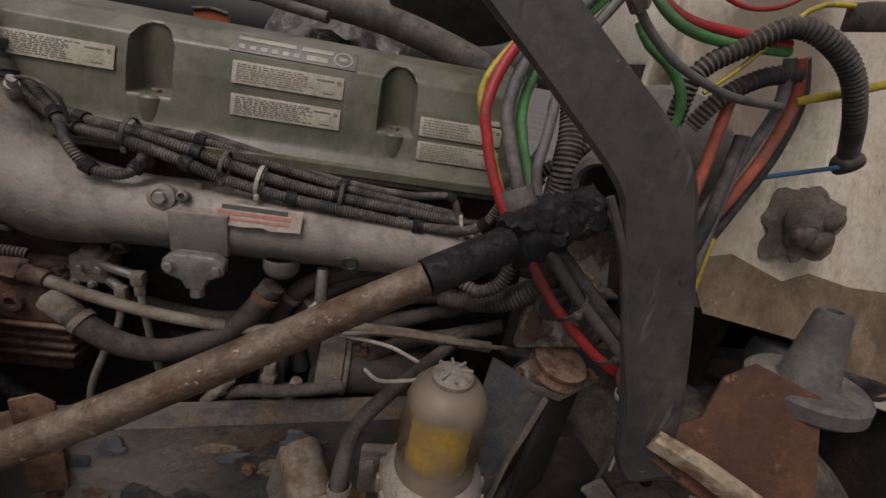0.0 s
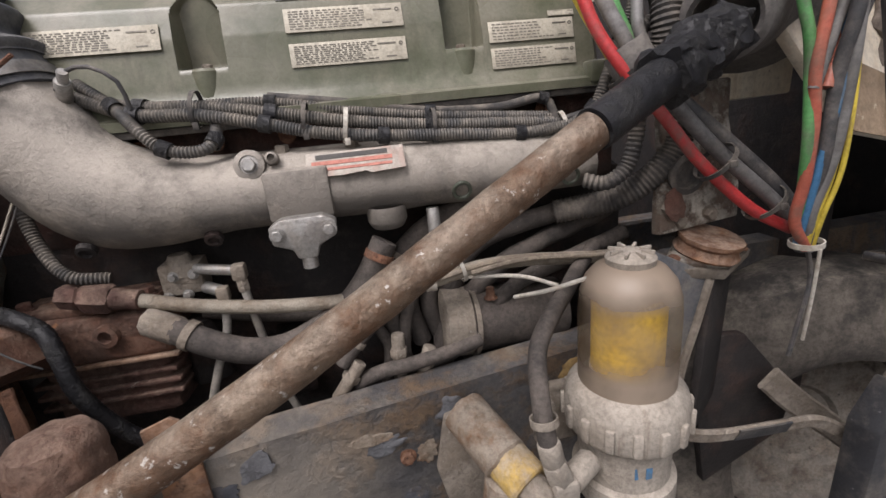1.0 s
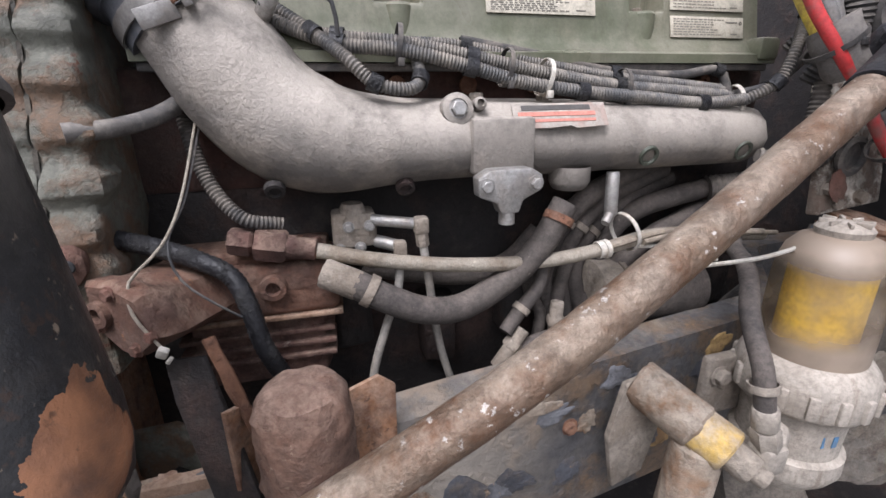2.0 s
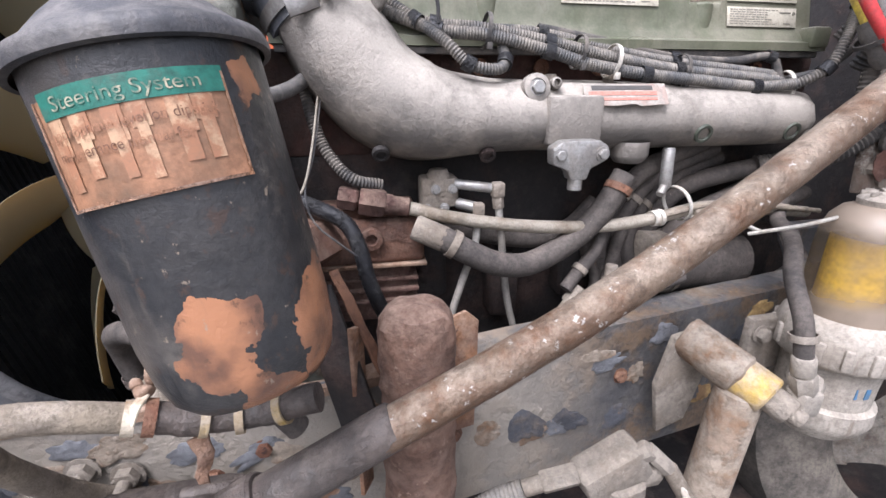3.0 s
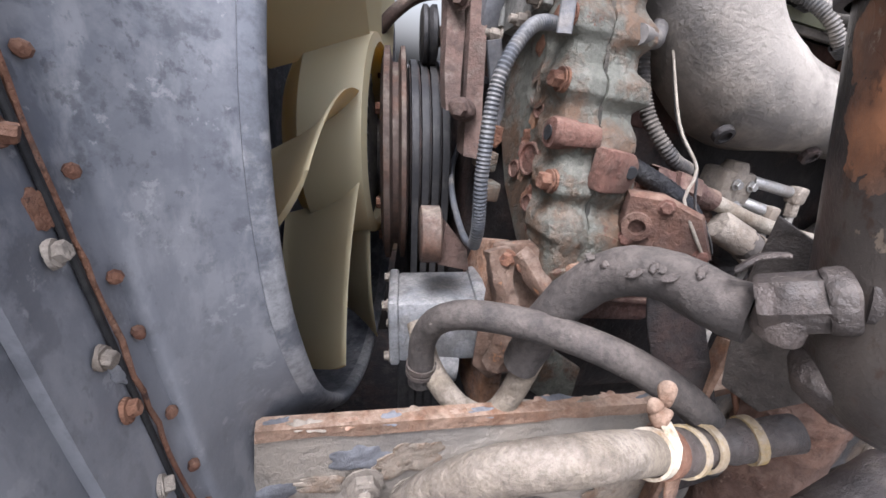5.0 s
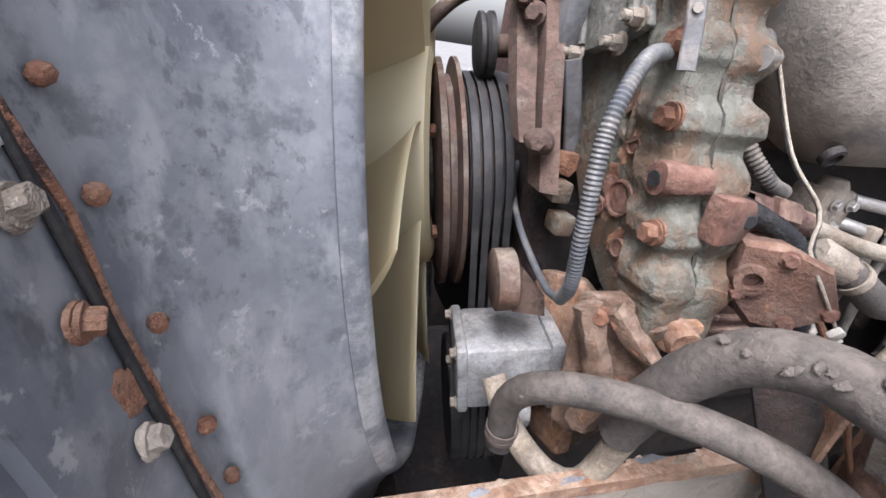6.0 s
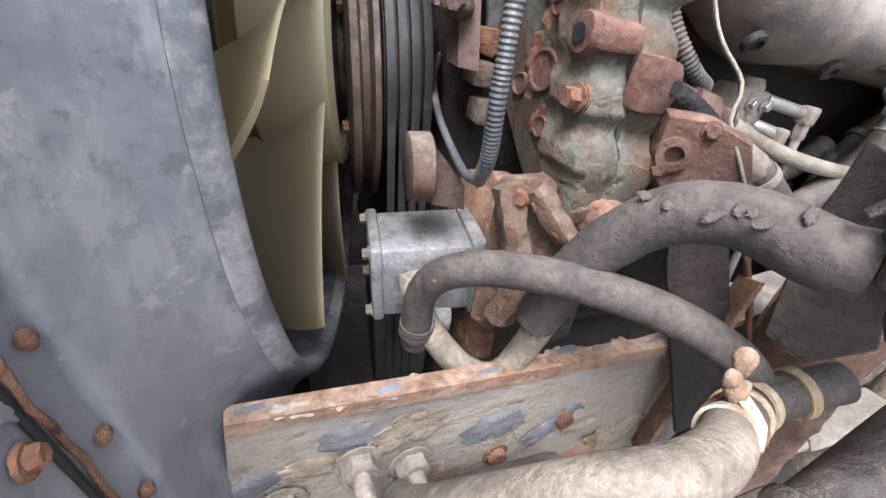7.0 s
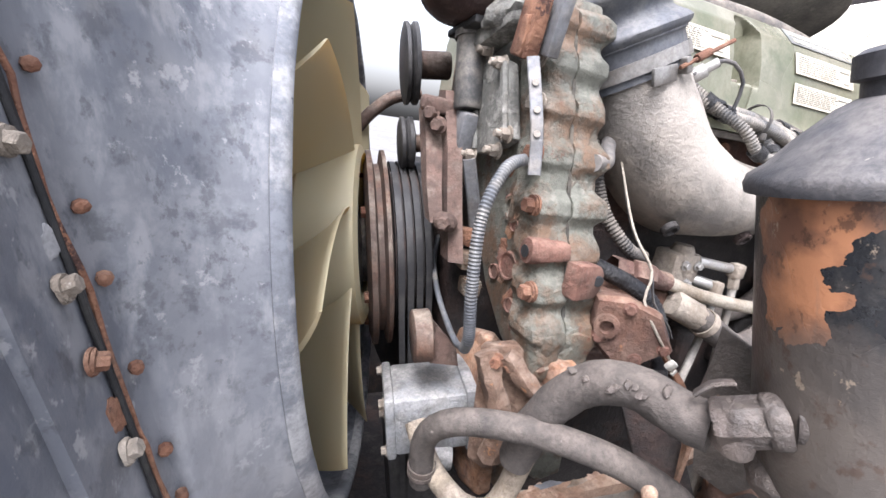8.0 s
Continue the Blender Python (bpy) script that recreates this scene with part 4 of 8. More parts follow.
gov = thing("governor_valve", (-0.25, 0.70, 0.94), "small grey cast governor valve with elbows", "valve")
part("body", lumpy(box((-0.268, 0.705, 0.968), (0.060, 0.045, 0.050), bevel=0.006), 0.002, 40), "dirt_metal", gov)
part("cap", lathe([(0, 0.012), (0.014, 0.012), (0.018, 0.004), (0.02, -0.02)], 16, pose(-0.268, 0.70, 0.992)), "dirt_metal", gov)
part("stub", merge(rod_between((-0.245, 0.685, 0.982), (-0.188, 0.668, 0.976), 0.008), rod_between((-0.240, 0.69, 0.950), (-0.208, 0.67, 0.944), 0.009)), "silver", gov)
part("elbow", merge(box((-0.180, 0.664, 0.974), (0.020, 0.020, 0.024), bevel=0.004), rod_between((-0.180, 0.664, 0.965), (-0.178, 0.662, 0.944), 0.009, 6)), "dirt_metal", gov)
part("elbow", merge(box((-0.210, 0.667, 0.943), (0.018, 0.018, 0.022), bevel=0.004), rod_between((-0.210, 0.667, 0.935), (-0.212, 0.664, 0.915), 0.009, 6)), "dirt_metal", gov)
for k in range(4):
    part("bolt", bolt((-0.29 + 0.014 * k, 0.682, 0.945 + 0.03 * (k % 2)), (-0.29 + 0.014 * k, 0, 0.945 + 0.03 * (k % 2)), 0.006, 0.006), "silver", gov)
M["nylon"] = surf("dusty_nylon_tube", (0.25, 0.235, 0.21), (0.16, 0.145, 0.125), 0.45, 12, 0.6, 0, 0.1, 180, dust=0.3)
for pts in ([(-0.212, 0.664, 0.920), (-0.217, 0.660, 0.884), (-0.240, 0.650, 0.829), (-0.262, 0.640, 0.762), (-0.266, 0.625, 0.690)], [(-0.178, 0.662, 0.946), (-0.172, 0.660, 0.894), (-0.161, 0.660, 0.805), (-0.146, 0.660, 0.738), (-0.12, 0.66, 0.66)]):
    solo("air_tube", tube(pts, 0.0062, 10), "nylon", "thin grey nylon air tube from the governor", "air tube", "air tubes")
hs = thing("coolant_hose", (-0.12, 0.64, 0.85), "dusty brown coolant hose sagging below the manifold", "hose")
part("hose", tube([(-0.277, 0.640, 0.910), (-0.234, 0.630, 0.885), (-0.183, 0.630, 0.861), (-0.124, 0.640, 0.855), (-0.050, 0.650, 0.886), (-0.003, 0.650, 0.930), (0.036, 0.655, 0.990)], 0.0195, 16), "hose", hs)
part("clamp", ring_band((0.024, 0.652, 0.968), (0.036, 0.655, 0.990), 0.0205, 0.012, 0.002), "rust", hs)
part("end_fitting", merge(rod_between((-0.315, 0.655, 0.925), (-0.270, 0.638, 0.906), 0.021, 8), ring_band((-0.258, 0.636, 0.899), (-0.234, 0.630, 0.885), 0.0205, 0.012, 0.002)), "dirt_metal", hs)
solo("coolant_pipe", tube([(-0.26, 0.72, 0.905), (-0.173, 0.72, 0.882), (-0.089, 0.725, 0.866), (-0.02, 0.725, 0.88), (0.03, 0.72, 0.93)], 0.017, 14), "hose", "dusty hose behind the braided line", "hose")
for pts, r in (([(0.43, 0.72, 0.985), (0.377, 0.705, 0.985), (0.267, 0.700, 0.972), (0.185, 0.715, 0.935), (0.140, 0.72, 0.85), (0.165, 0.70, 0.74), (0.19, 0.68, 0.68)], 0.017),
               ([(0.52, 0.74, 1.0), (0.43, 0.72, 0.965), (0.33, 0.705, 0.940), (0.235, 0.70, 0.905), (0.165, 0.700, 0.85), (0.115, 0.70, 0.78), (0.12, 0.69, 0.70)], 0.016),
               ([(0.46, 0.69, 0.93), (0.36, 0.68, 0.905), (0.25, 0.68, 0.87), (0.17, 0.67, 0.81), (0.12, 0.665, 0.77), (0.02, 0.66, 0.76)], 0.014),
               ([(0.08, 0.70, 0.90), (0.055, 0.685, 0.84), (0.045, 0.68, 0.78), (0.06, 0.67, 0.72)], 0.011),
               ([(0.02, 0.70, 0.92), (0.0, 0.69, 0.85), (0.02, 0.68, 0.79), (0.0, 0.67, 0.71)], 0.010),
               ([(0.17, 0.64, 0.80), (0.08, 0.635, 0.785), (-0.01, 0.64, 0.775), (-0.05, 0.65, 0.74)], 0.012)):
    solo("engine_hose", tube(pts, r, 14, sag=0.002), "hose", "dusty dark hose running behind the steering shaft", "hose", "hoses behind the shaft")
for k, (a, b2) in enumerate((((-0.03, 0.64, 0.80), (-0.075, 0.635, 0.745)), ((0.035, 0.655, 0.83), (0.03, 0.65, 0.75)), ((0.085, 0.65, 0.80), (0.06, 0.64, 0.735)))):
    g = merge(rod_between(a, b2, 0.011), rod_between(Vector(a).lerp(Vector(b2), 0.3), Vector(a).lerp(Vector(b2), 0.5), 0.015, 6))
    solo("line_fitting", g, "dirt_metal", "dirty metal line fitting under the hoses", "fitting", "line fittings")

starter = thing("starter_motor", (0.22, 0.72, 0.74), "dusty grey starter motor cylinder", "starter motor")
part("body", rod_between((0.13, 0.70, 0.81), (0.34, 0.71, 0.795), 0.058, 28), "hose", starter)
part("end_cap", merge(rod_between((0.115, 0.699, 0.811), (0.165, 0.70, 0.808), 0.061, 28), ring_band((0.168, 0.70, 0.808), (0.3, 0.706, 0.80), 0.060, 0.008, 0.003)), "dirt_metal", starter)
part("terminal", lathe([(0, 0.015), (0.007, 0.015), (0.008, 0), (0.012, -0.004)], 10, pose(0.20, 0.668, 0.862)), "rust", starter)
M["leg_paint"] = surf("dusty_blue_black_paint", (0.10, 0.105, 0.115), (0.20, 0.185, 0.165), 0.4, 12, 0.6, 0, 0.25, 150, dust=0.3, speck=(0.3, 0.28, 0.25), speck_amount=0.1)
M["cab_grime"] = surf("brown_cab_grime", (0.27, 0.20, 0.135), (0.17, 0.12, 0.075), 0.45, 12, 0.8, 0, 0.2, 120, speck=(0.45, 0.38, 0.28), speck_amount=0.2)

# ---------- steering shaft ----------
SH_A, SH_M, SH_K, SH_U = Vector((-0.522, 0.355, 0.753)), Vector((-0.137, 0.380, 0.929)), Vector((0.274, 0.452, 1.142)), Vector((0.47, 0.525, 1.222))
shaft = thing("steering_shaft", SH_A, "long worn steel steering shaft speckled with rust", "steering shaft")
part("rod", lumpy(sweep(spline([SH_A, SH_M, SH_K])[:-1], 0.0215, 28), 0.0008, 40), "rod", shaft)
part("tar_sleeve", sweep(spline([SH_K - (SH_K - SH_M).normalized() * 0.012, SH_K + (SH_U - SH_K) * 0.35, SH_K + (SH_U - SH_K) * 0.6]), 0.0245, 24), "mastic", shaft, "smooth black tar coating")
part("tar_coat", lumpy(sweep(spline([SH_K + (SH_U - SH_K) * 0.5, SH_K + (SH_U - SH_K) * 0.75, SH_U, SH_U + (SH_U - SH_K) * 0.12], 0.004), 0.033, 30), 0.012, 58), "mastic", shaft, "lumpy black grease and tar")
j = SH_A - (SH_M - SH_A).normalized() * 0.005
ax = (SH_M - SH_A).normalized()
part("dark_sleeve", rod_between(j, j + ax * 0.16, 0.0235, 24), "greasy", shaft, "dark greasy splined sleeve")
part("yoke", lumpy(merge(box(j - ax * 0.03 + Vector((0, -0.026, 0)), (0.075, 0.014, 0.05), bevel=0.006), box(j - ax * 0.03 + Vector((0, 0.026, 0)), (0.075, 0.014, 0.05), bevel=0.006), rod_between(j + ax * 0.02, j - ax * 0.02, 0.030, 20)), 0.003, 40), "greasy", shaft)
part("cross_pin", merge(rod_between(j - ax * 0.045 + Vector((0, -0.042, 0)), j - ax * 0.045 + Vector((0, 0.042, 0)), 0.013), rod_between(j - ax * 0.045 + Vector((0, 0, -0.035)), j - ax * 0.045 + Vector((0, 0, 0.035)), 0.013)), "greasy", shaft)
part("lower_yoke", lumpy(box(j - ax * 0.09 + Vector((-0.01, 0, -0.02)), (0.08, 0.06, 0.06), bevel=0.012), 0.004, 40), "greasy", shaft)
gbox = thing("steering_gear", (-0.62, 0.43, 0.55), "grease-caked cast steering gear box", "steering gear")
part("housing", lumpy(box((-0.66, 0.46, 0.58), (0.20, 0.12, 0.16), bevel=0.03), 0.006, 25), "greasy", gbox)
part("input_cap", rod_between(j - ax * 0.12, j - ax * 0.17, 0.045, 20), "greasy", gbox)

bt = thing("column_boot", (0.56, 0.58, 1.26), "grey rubber boot where the shaft enters the cab", "rubber boot")
d = (SH_U - SH_K).normalized()
d = (d + Vector((0.1, 0.45, 0.0))).normalized()
bc = Vector((0.515, 0.565, 1.248))
part("boot", lathe([(0.040, 0.0), (0.046, -0.006), (0.056, 0.0), (0.062, 0.02), (0.070, 0.07), (0.082, 0.12), (0.115, 0.15), (0.12, 0.17)], 32, aim(bc, bc + d)), "grey_rubber", bt)
part("throat", lathe([(0.040, 0.0), (0.038, 0.03), (0.03, 0.06), (0, 0.06)], 24, aim(bc, bc + d)), "rubber", bt)

# ---------- fuel filter ----------
FX, FY = 0.330, 0.475
ff = thing("fuel_filter", (FX, FY, 0.60), "dusty fuel filter with a clear bowl over a yellow element", "fuel filter")
R = 0.064
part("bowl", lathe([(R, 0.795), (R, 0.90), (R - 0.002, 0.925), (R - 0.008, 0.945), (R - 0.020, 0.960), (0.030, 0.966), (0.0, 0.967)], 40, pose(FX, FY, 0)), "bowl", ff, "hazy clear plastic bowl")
part("vent_cap", merge(lathe([(0.030, 0.966), (0.031, 0.974), (0.027, 0.979), (0.015, 0.982), (0.0, 0.982)], 24, pose(FX, FY, 0)),
     *[box((FX + 0.020 * math.cos(a), FY + 0.020 * math.sin(a), 0.982), (0.016, 0.004, 0.006), pose(0, 0, 0, 0, 0, math.degrees(a)), 0.001) for a in [k * math.pi / 4 for k in range(8)]]), "plastic", ff)
pleats = []
for k in range(72):
    a = 2 * math.pi * k / 72
    rr = 0.047 if k % 2 else 0.0462
    pleats.append((rr * math.cos(a), rr * math.sin(a)))
part("element", loft([[(FX + x, FY + y, z) for x, y in pleats] for z in (0.815, 0.925)]), "yellow", ff, "yellow pleated paper element")
part("element_cap", merge(lathe([(0, 0.931), (0.049, 0.931), (0.049, 0.921), (0, 0.921)], 28, pose(FX, FY, 0)), lathe([(0, 0.806), (0.049, 0.806), (0.049, 0.817), (0, 0.817)], 28, pose(FX, FY, 0))), "yellow_paint", ff)
part("collar", lathe([(R, 0.800), (0.070, 0.797), (0.079, 0.785), (0.083, 0.770), (0.083, 0.735), (0.079, 0.728), (0.066, 0.722)], 40, pose(FX, FY, 0)), "plastic", ff)
for k in range(16):
    a = k * math.pi / 8
    part("collar_rib", box((FX + 0.084 * math.cos(a), FY + 0.084 * math.sin(a), 0.753), (0.008, 0.012, 0.034), pose(0, 0, 0, 0, 0, math.degrees(a)), 0.003), "plastic", ff)
part("lower_body", lathe([(0.066, 0.725), (0.064, 0.68), (0.064, 0.655), (0.072, 0.650), (0.073, 0.625), (0.066, 0.610), (0.05, 0.59), (0, 0.585)], 36, pose(FX, FY, 0)), "plastic", ff)
part("faded_mark", merge(*[box((FX - 0.018 + 0.014 * k, FY - 0.0645 + 0.0035 * (k - 1) ** 2, 0.69), (0.009, 0.001, 0.018), bevel=0) for k in range(3)]), "blue_wire", ff, "faded blue mark")
el = part("inlet_elbow", merge(rod_between((FX - 0.07, FY - 0.03, 0.700), (FX - 0.112, FY - 0.055, 0.700), 0.018, 8), box((FX - 0.125, FY - 0.062, 0.700), (0.034, 0.034, 0.040), bevel=0.006)), "plastic", ff)
part("elbow_nut", merge(rod_between((FX - 0.127, FY - 0.062, 0.715), (FX - 0.137, FY - 0.060, 0.745), 0.017, 6), rod_between((FX - 0.137, FY - 0.060, 0.745), (FX - 0.142, FY - 0.058, 0.775), 0.015, 12)), "plastic", el)
part("bracket", merge(box((FX - 0.05, FY + 0.055, 0.72), (0.13, 0.02, 0.10), bevel=0.006), bolt((FX - 0.100, FY + 0.042, 0.745), (FX - 0.100, 0, 0.745), 0.012, 0.01)), "dirt_metal", ff)
fh = thing("fuel_hose", (0.19, 0.42, 0.77), "dusty black fuel hose into the filter", "hose")
part("hose", tube([(FX - 0.142, FY - 0.058, 0.770), (0.186, 0.43, 0.821), (0.200, 0.47, 0.868), (0.238, 0.51, 0.893), (0.285, 0.56, 0.90), (0.34, 0.63, 0.90), (0.40, 0.68, 0.92)], 0.0122, 14), "hose", fh)
part("clamp", ring_band((0.187, 0.425, 0.80), (0.186, 0.43, 0.821), 0.0155, 0.010, 0.002), "dirt_metal", fh, "dirty hose clamp")
solo("thin_wire", tube([(0.205, 0.56, 0.905), (0.225, 0.50, 0.935), (0.26, 0.49, 0.945), (0.30, 0.50, 0.945)], 0.003, 8), "tie", "thin pale wire beside the filter", "wire")

# ---------- engine mount ----------
mt = thing("engine_mount", (0.53, 0.60, 0.70), "black angled engine mount bracket with a rusty rubber pad", "engine mount")
MP = [Vector(c) for c in ((0.440, 0.565, 0.903), (0.548, 0.546, 0.887), (0.640, 0.598, 0.892), (0.532, 0.650, 0.910))]
MC = (MP[0] + MP[1] + MP[2] + MP[3]) / 4
MN = (MP[1] - MP[0]).cross(MP[3] - MP[0]).normalized()
MN = MN if MN.z > 0 else -MN


def mount_slab(low, high, grow):
    """A square slab parallel to the sloping mounting face."""
    return loft([[MC + (c - MC) * (grow + g) + MN * h for c in MP] for h, g in ((low, -0.02), (low + 0.002, 0.0), (high - 0.002, 0.0), (high, -0.02))])


part("top_plate", lumpy(mount_slab(-0.012, 0.004, 1.0), 0.0015, 40), "dirt_metal", mt)
part("cap_plate", lumpy(mount_slab(0.004, 0.012, 0.88), 0.0018, 40), "peel", mt, "flaking square cap plate")
for c in MP:
    b0 = MC + (c - MC) * 0.72 + MN * 0.011
    part("plate_bolt", bolt(b0, b0 + MN, 0.009, 0.007), "rust", mt)
part("front_leg", lumpy(extrude([(0.415, 0.945), (0.525, 0.888), (0.523, 0.868), (0.488, 0.734), (0.471, 0.60), (0.39, 0.60)], 0.014, Matrix(((1, 0, 0, 0), (0, 0, 1, 0.558), (0, 1, 0, 0), (0, 0, 0, 1))), 0.003), 0.001, 30), "leg_paint", mt, "dusty blue-black front leg")
part("leg_edge", flat_bar([(0.524, 0.556, 0.880), (0.506, 0.556, 0.80), (0.489, 0.556, 0.734), (0.478, 0.556, 0.66), (0.471, 0.556, 0.60)], 0.008, 0.018, (1, 0, 0)), "dirt_metal", mt, "worn pale edge of the leg")
# Side leg coloured near-black for the shade it stands in.
part("side_leg", lumpy(extrude([(0.0, 0.0), (0.10, 0.02), (0.07, -0.26), (-0.03, -0.29)], 0.014, pose(0.525, 0.566, 0.885, 90, 0, 32), 0.003), 0.002, 30), "crank", mt)
part("pad", lumpy(lathe([(0.0, 0.0), (0.046, 0.0), (0.050, 0.004), (0.045, 0.012), (0.043, 0.018), (0.048, 0.024), (0.048, 0.030), (0, 0.030)], 28, aim(MC + MN * 0.012, MC + MN)), 0.001, 50), "rust_orange", mt, "rusty rubber mounting pad")
up = thing("mount_upright", (0.53, 0.62, 0.94), "upright mount plate with flaking paint and cable clips", "bracket")
part("plate", lumpy(extrude([(-0.085, 0.0), (0.065, 0.0), (0.080, 0.05), (0.072, 0.16), (0.085, 0.22), (-0.05, 0.23), (-0.06, 0.12), (-0.075, 0.06)], 0.02, pose(0.545, 0.620, 0.950, 80, -4, 4), 0.004), 0.003, 35), "peel", up)
part("red_patch", crag((0.482, 0.590, 0.995), (-0.1, -1, 0.1), 0.016, 0.026, 0.002, 61.0, 0.2, 0.2), "ear", up, "scrap of faded red paint", angle=30)
part("round_port", lathe([(0, 0.0), (0.03, 0.0), (0.032, 0.008), (0.024, 0.010), (0.022, 0.002), (0, 0.002)], 20, aim((0.505, 0.602, 1.04), (0.505, 0, 1.02))), "rubber", up)
for bx, bz in ((0.555, 1.092), (0.50, 0.965), (0.555, 0.97), (0.58, 1.05), (0.475, 0.99)):
    part("plate_bolt", bolt((bx, 0.603, bz), (bx, 0, bz), 0.010, 0.010), "yellow_paint" if bz > 1.08 else "dirt_metal", up)

# ---------- battery cables ----------
CABLES = [
    ("red", 0.0085, [(0.45, 0.68, 1.52), (0.365, 0.66, 1.42), (0.333, 0.63, 1.34), (0.341, 0.615, 1.292), (0.355, 0.600, 1.247), (0.385, 0.575, 1.190), (0.433, 0.560, 1.130), (0.486, 0.548, 1.063), (0.570, 0.540, 0.988), (0.635, 0.530, 0.950)], "bright red battery cable"),
    ("grey_wire", 0.0105, [(0.48, 0.69, 1.52), (0.395, 0.67, 1.42), (0.370, 0.65, 1.34), (0.380, 0.63, 1.29), (0.395, 0.61, 1.245), (0.415, 0.595, 1.20), (0.466, 0.580, 1.142), (0.530, 0.565, 1.072), (0.609, 0.550, 1.000), (0.655, 0.54, 0.95)], "grey battery cable with small white marks"),
    ("black_wire", 0.0125, [(0.42, 0.605, 1.205), (0.475, 0.588, 1.150), (0.545, 0.57, 1.085), (0.62, 0.555, 1.015), (0.665, 0.545, 0.96)], "thick black battery cable"),
    ("green", 0.0085, [(0.50, 0.70, 1.52), (0.42, 0.68, 1.42), (0.398, 0.67, 1.35), (0.404, 0.650, 1.295), (0.420, 0.635, 1.248), (0.434, 0.615, 1.205)], "green battery cable"),
    ("yellow_wire", 0.006, [(0.44, 0.70, 1.51), (0.355, 0.68, 1.41), (0.328, 0.66, 1.35), (0.345, 0.640, 1.296), (0.362, 0.625, 1.255), (0.380, 0.605, 1.21)], "yellow cable beside the red one"),
    ("grey_wire", 0.0085, [(0.52, 0.70, 1.52), (0.455, 0.68, 1.42), (0.445, 0.66, 1.34), (0.437, 0.640, 1.291), (0.430, 0.625, 1.254), (0.438, 0.610, 1.21)], "thin grey cable"),
]
for mat, r, pts, lab in CABLES:
    solo("battery_cable", tube(pts, r, 14), mat, lab + " looped past the shaft", "cable", "battery cables")
for pts, r in (([(0.47, 0.69, 1.42), (0.478, 0.65, 1.33), (0.474, 0.625, 1.27), (0.478, 0.63, 1.22), (0.47, 0.66, 1.15)], 0.022), ([(0.43, 0.615, 1.150), (0.424, 0.612, 1.10), (0.410, 0.612, 1.060), (0.380, 0.615, 1.040), (0.350, 0.63, 1.046)], 0.0125),
               ([(0.51, 0.62, 1.13), (0.498, 0.618, 1.080), (0.465, 0.625, 1.039), (0.415, 0.650, 1.004), (0.33, 0.69, 0.985)], 0.021), ([(0.50, 0.70, 1.40), (0.52, 0.67, 1.34), (0.50, 0.65, 1.29), (0.455, 0.66, 1.25), (0.44, 0.69, 1.20)], 0.0115)):
    solo("conduit", corrugated(pts, r, 0.007, 0.0025, 14), "rubber", "black corrugated conduit hanging by the cab", "conduit", "conduits by the cab")
for c, dd, r in (((0.515, 0.556, 1.062), (0.56, 0.55, 1.02), 0.030), ((0.600, 0.548, 0.992), (0.64, 0.54, 0.95), 0.030), ((0.405, 0.595, 1.20), (0.44, 0.58, 1.15), 0.036)):
    tt = thing("cable_tie", c, "black cable tie round the battery cables", "cable tie", "cable ties")
    part("strap", ring_band(c, dd, r, 0.007, 0.002, 18), "rubber", tt)
    part("latch", box((c[0], c[1] - r, c[2]), (0.012, 0.010, 0.010), bevel=0.002), "rubber", tt)
solo("tape_wrap", lumpy(sweep(spline([(0.392, 0.60, 1.225), (0.405, 0.59, 1.20), (0.430, 0.58, 1.165)], 0.006), 0.031, 16), 0.004, 40), "grey_rubber", "grey tape wrapped round the cables", "tape")
BUNDLE = [("salmon", 0.0075, [(0.62, 0.52, 1.40), (0.610, 0.505, 1.30), (0.604, 0.500, 1.252), (0.599, 0.500, 1.176), (0.609, 0.500, 1.106), (0.610, 0.500, 1.030), (0.609, 0.505, 0.972), (0.637, 0.505, 0.926)]),
          ("blue_wire", 0.006, [(0.645, 0.51, 1.25), (0.636, 0.495, 1.166), (0.628, 0.495, 1.075), (0.622, 0.500, 0.995), (0.625, 0.510, 0.930)]),
          ("yellow_wire", 0.0045, [(0.66, 0.51, 1.24), (0.653, 0.498, 1.151), (0.650, 0.496, 1.048), (0.637, 0.498, 0.979), (0.636, 0.505, 0.925)]),
          ("green", 0.007, [(0.575, 0.53, 1.33), (0.581, 0.515, 1.258), (0.590, 0.508, 1.217), (0.600, 0.508, 1.170), (0.604, 0.500, 1.084), (0.615, 0.505, 1.004), (0.63, 0.51, 0.93)]),
          ("black_wire", 0.0085, [(0.64, 0.50, 1.36), (0.629, 0.485, 1.247), (0.630, 0.496, 1.167), (0.630, 0.496, 1.058), (0.629, 0.505, 0.985), (0.64, 0.515, 0.92)]),
          ("grey_wire", 0.0075, [(0.655, 0.51, 1.36), (0.64, 0.49, 1.24), (0.643, 0.490, 1.15), (0.641, 0.492, 1.06), (0.630, 0.500, 0.98), (0.648, 0.51, 0.92)]),
          ("yellow_wire", 0.0035, [(0.665, 0.505, 1.22), (0.658, 0.492, 1.13), (0.656, 0.490, 1.04), (0.643, 0.494, 0.975), (0.645, 0.503, 0.925)])]
for mat, r, pts in BUNDLE:
    solo("cab_wire", tube(pts, r, 12), mat, {"salmon": "faded red", "blue_wire": "blue", "yellow_wire": "yellow", "green": "green", "black_wire": "black", "grey_wire": "grey"}[mat] + " cable in a bundle hanging from the cab", "cable", "cab cable bundle")
tt = thing("cable_tie", (0.636, 0.505, 0.93), "white cable tie with a long tail under the bundle", "cable tie", "cable ties")
part("strap", ring_band((0.634, 0.503, 0.935), (0.637, 0.503, 0.90), 0.020, 0.008, 0.002, 18), "tie", tt)
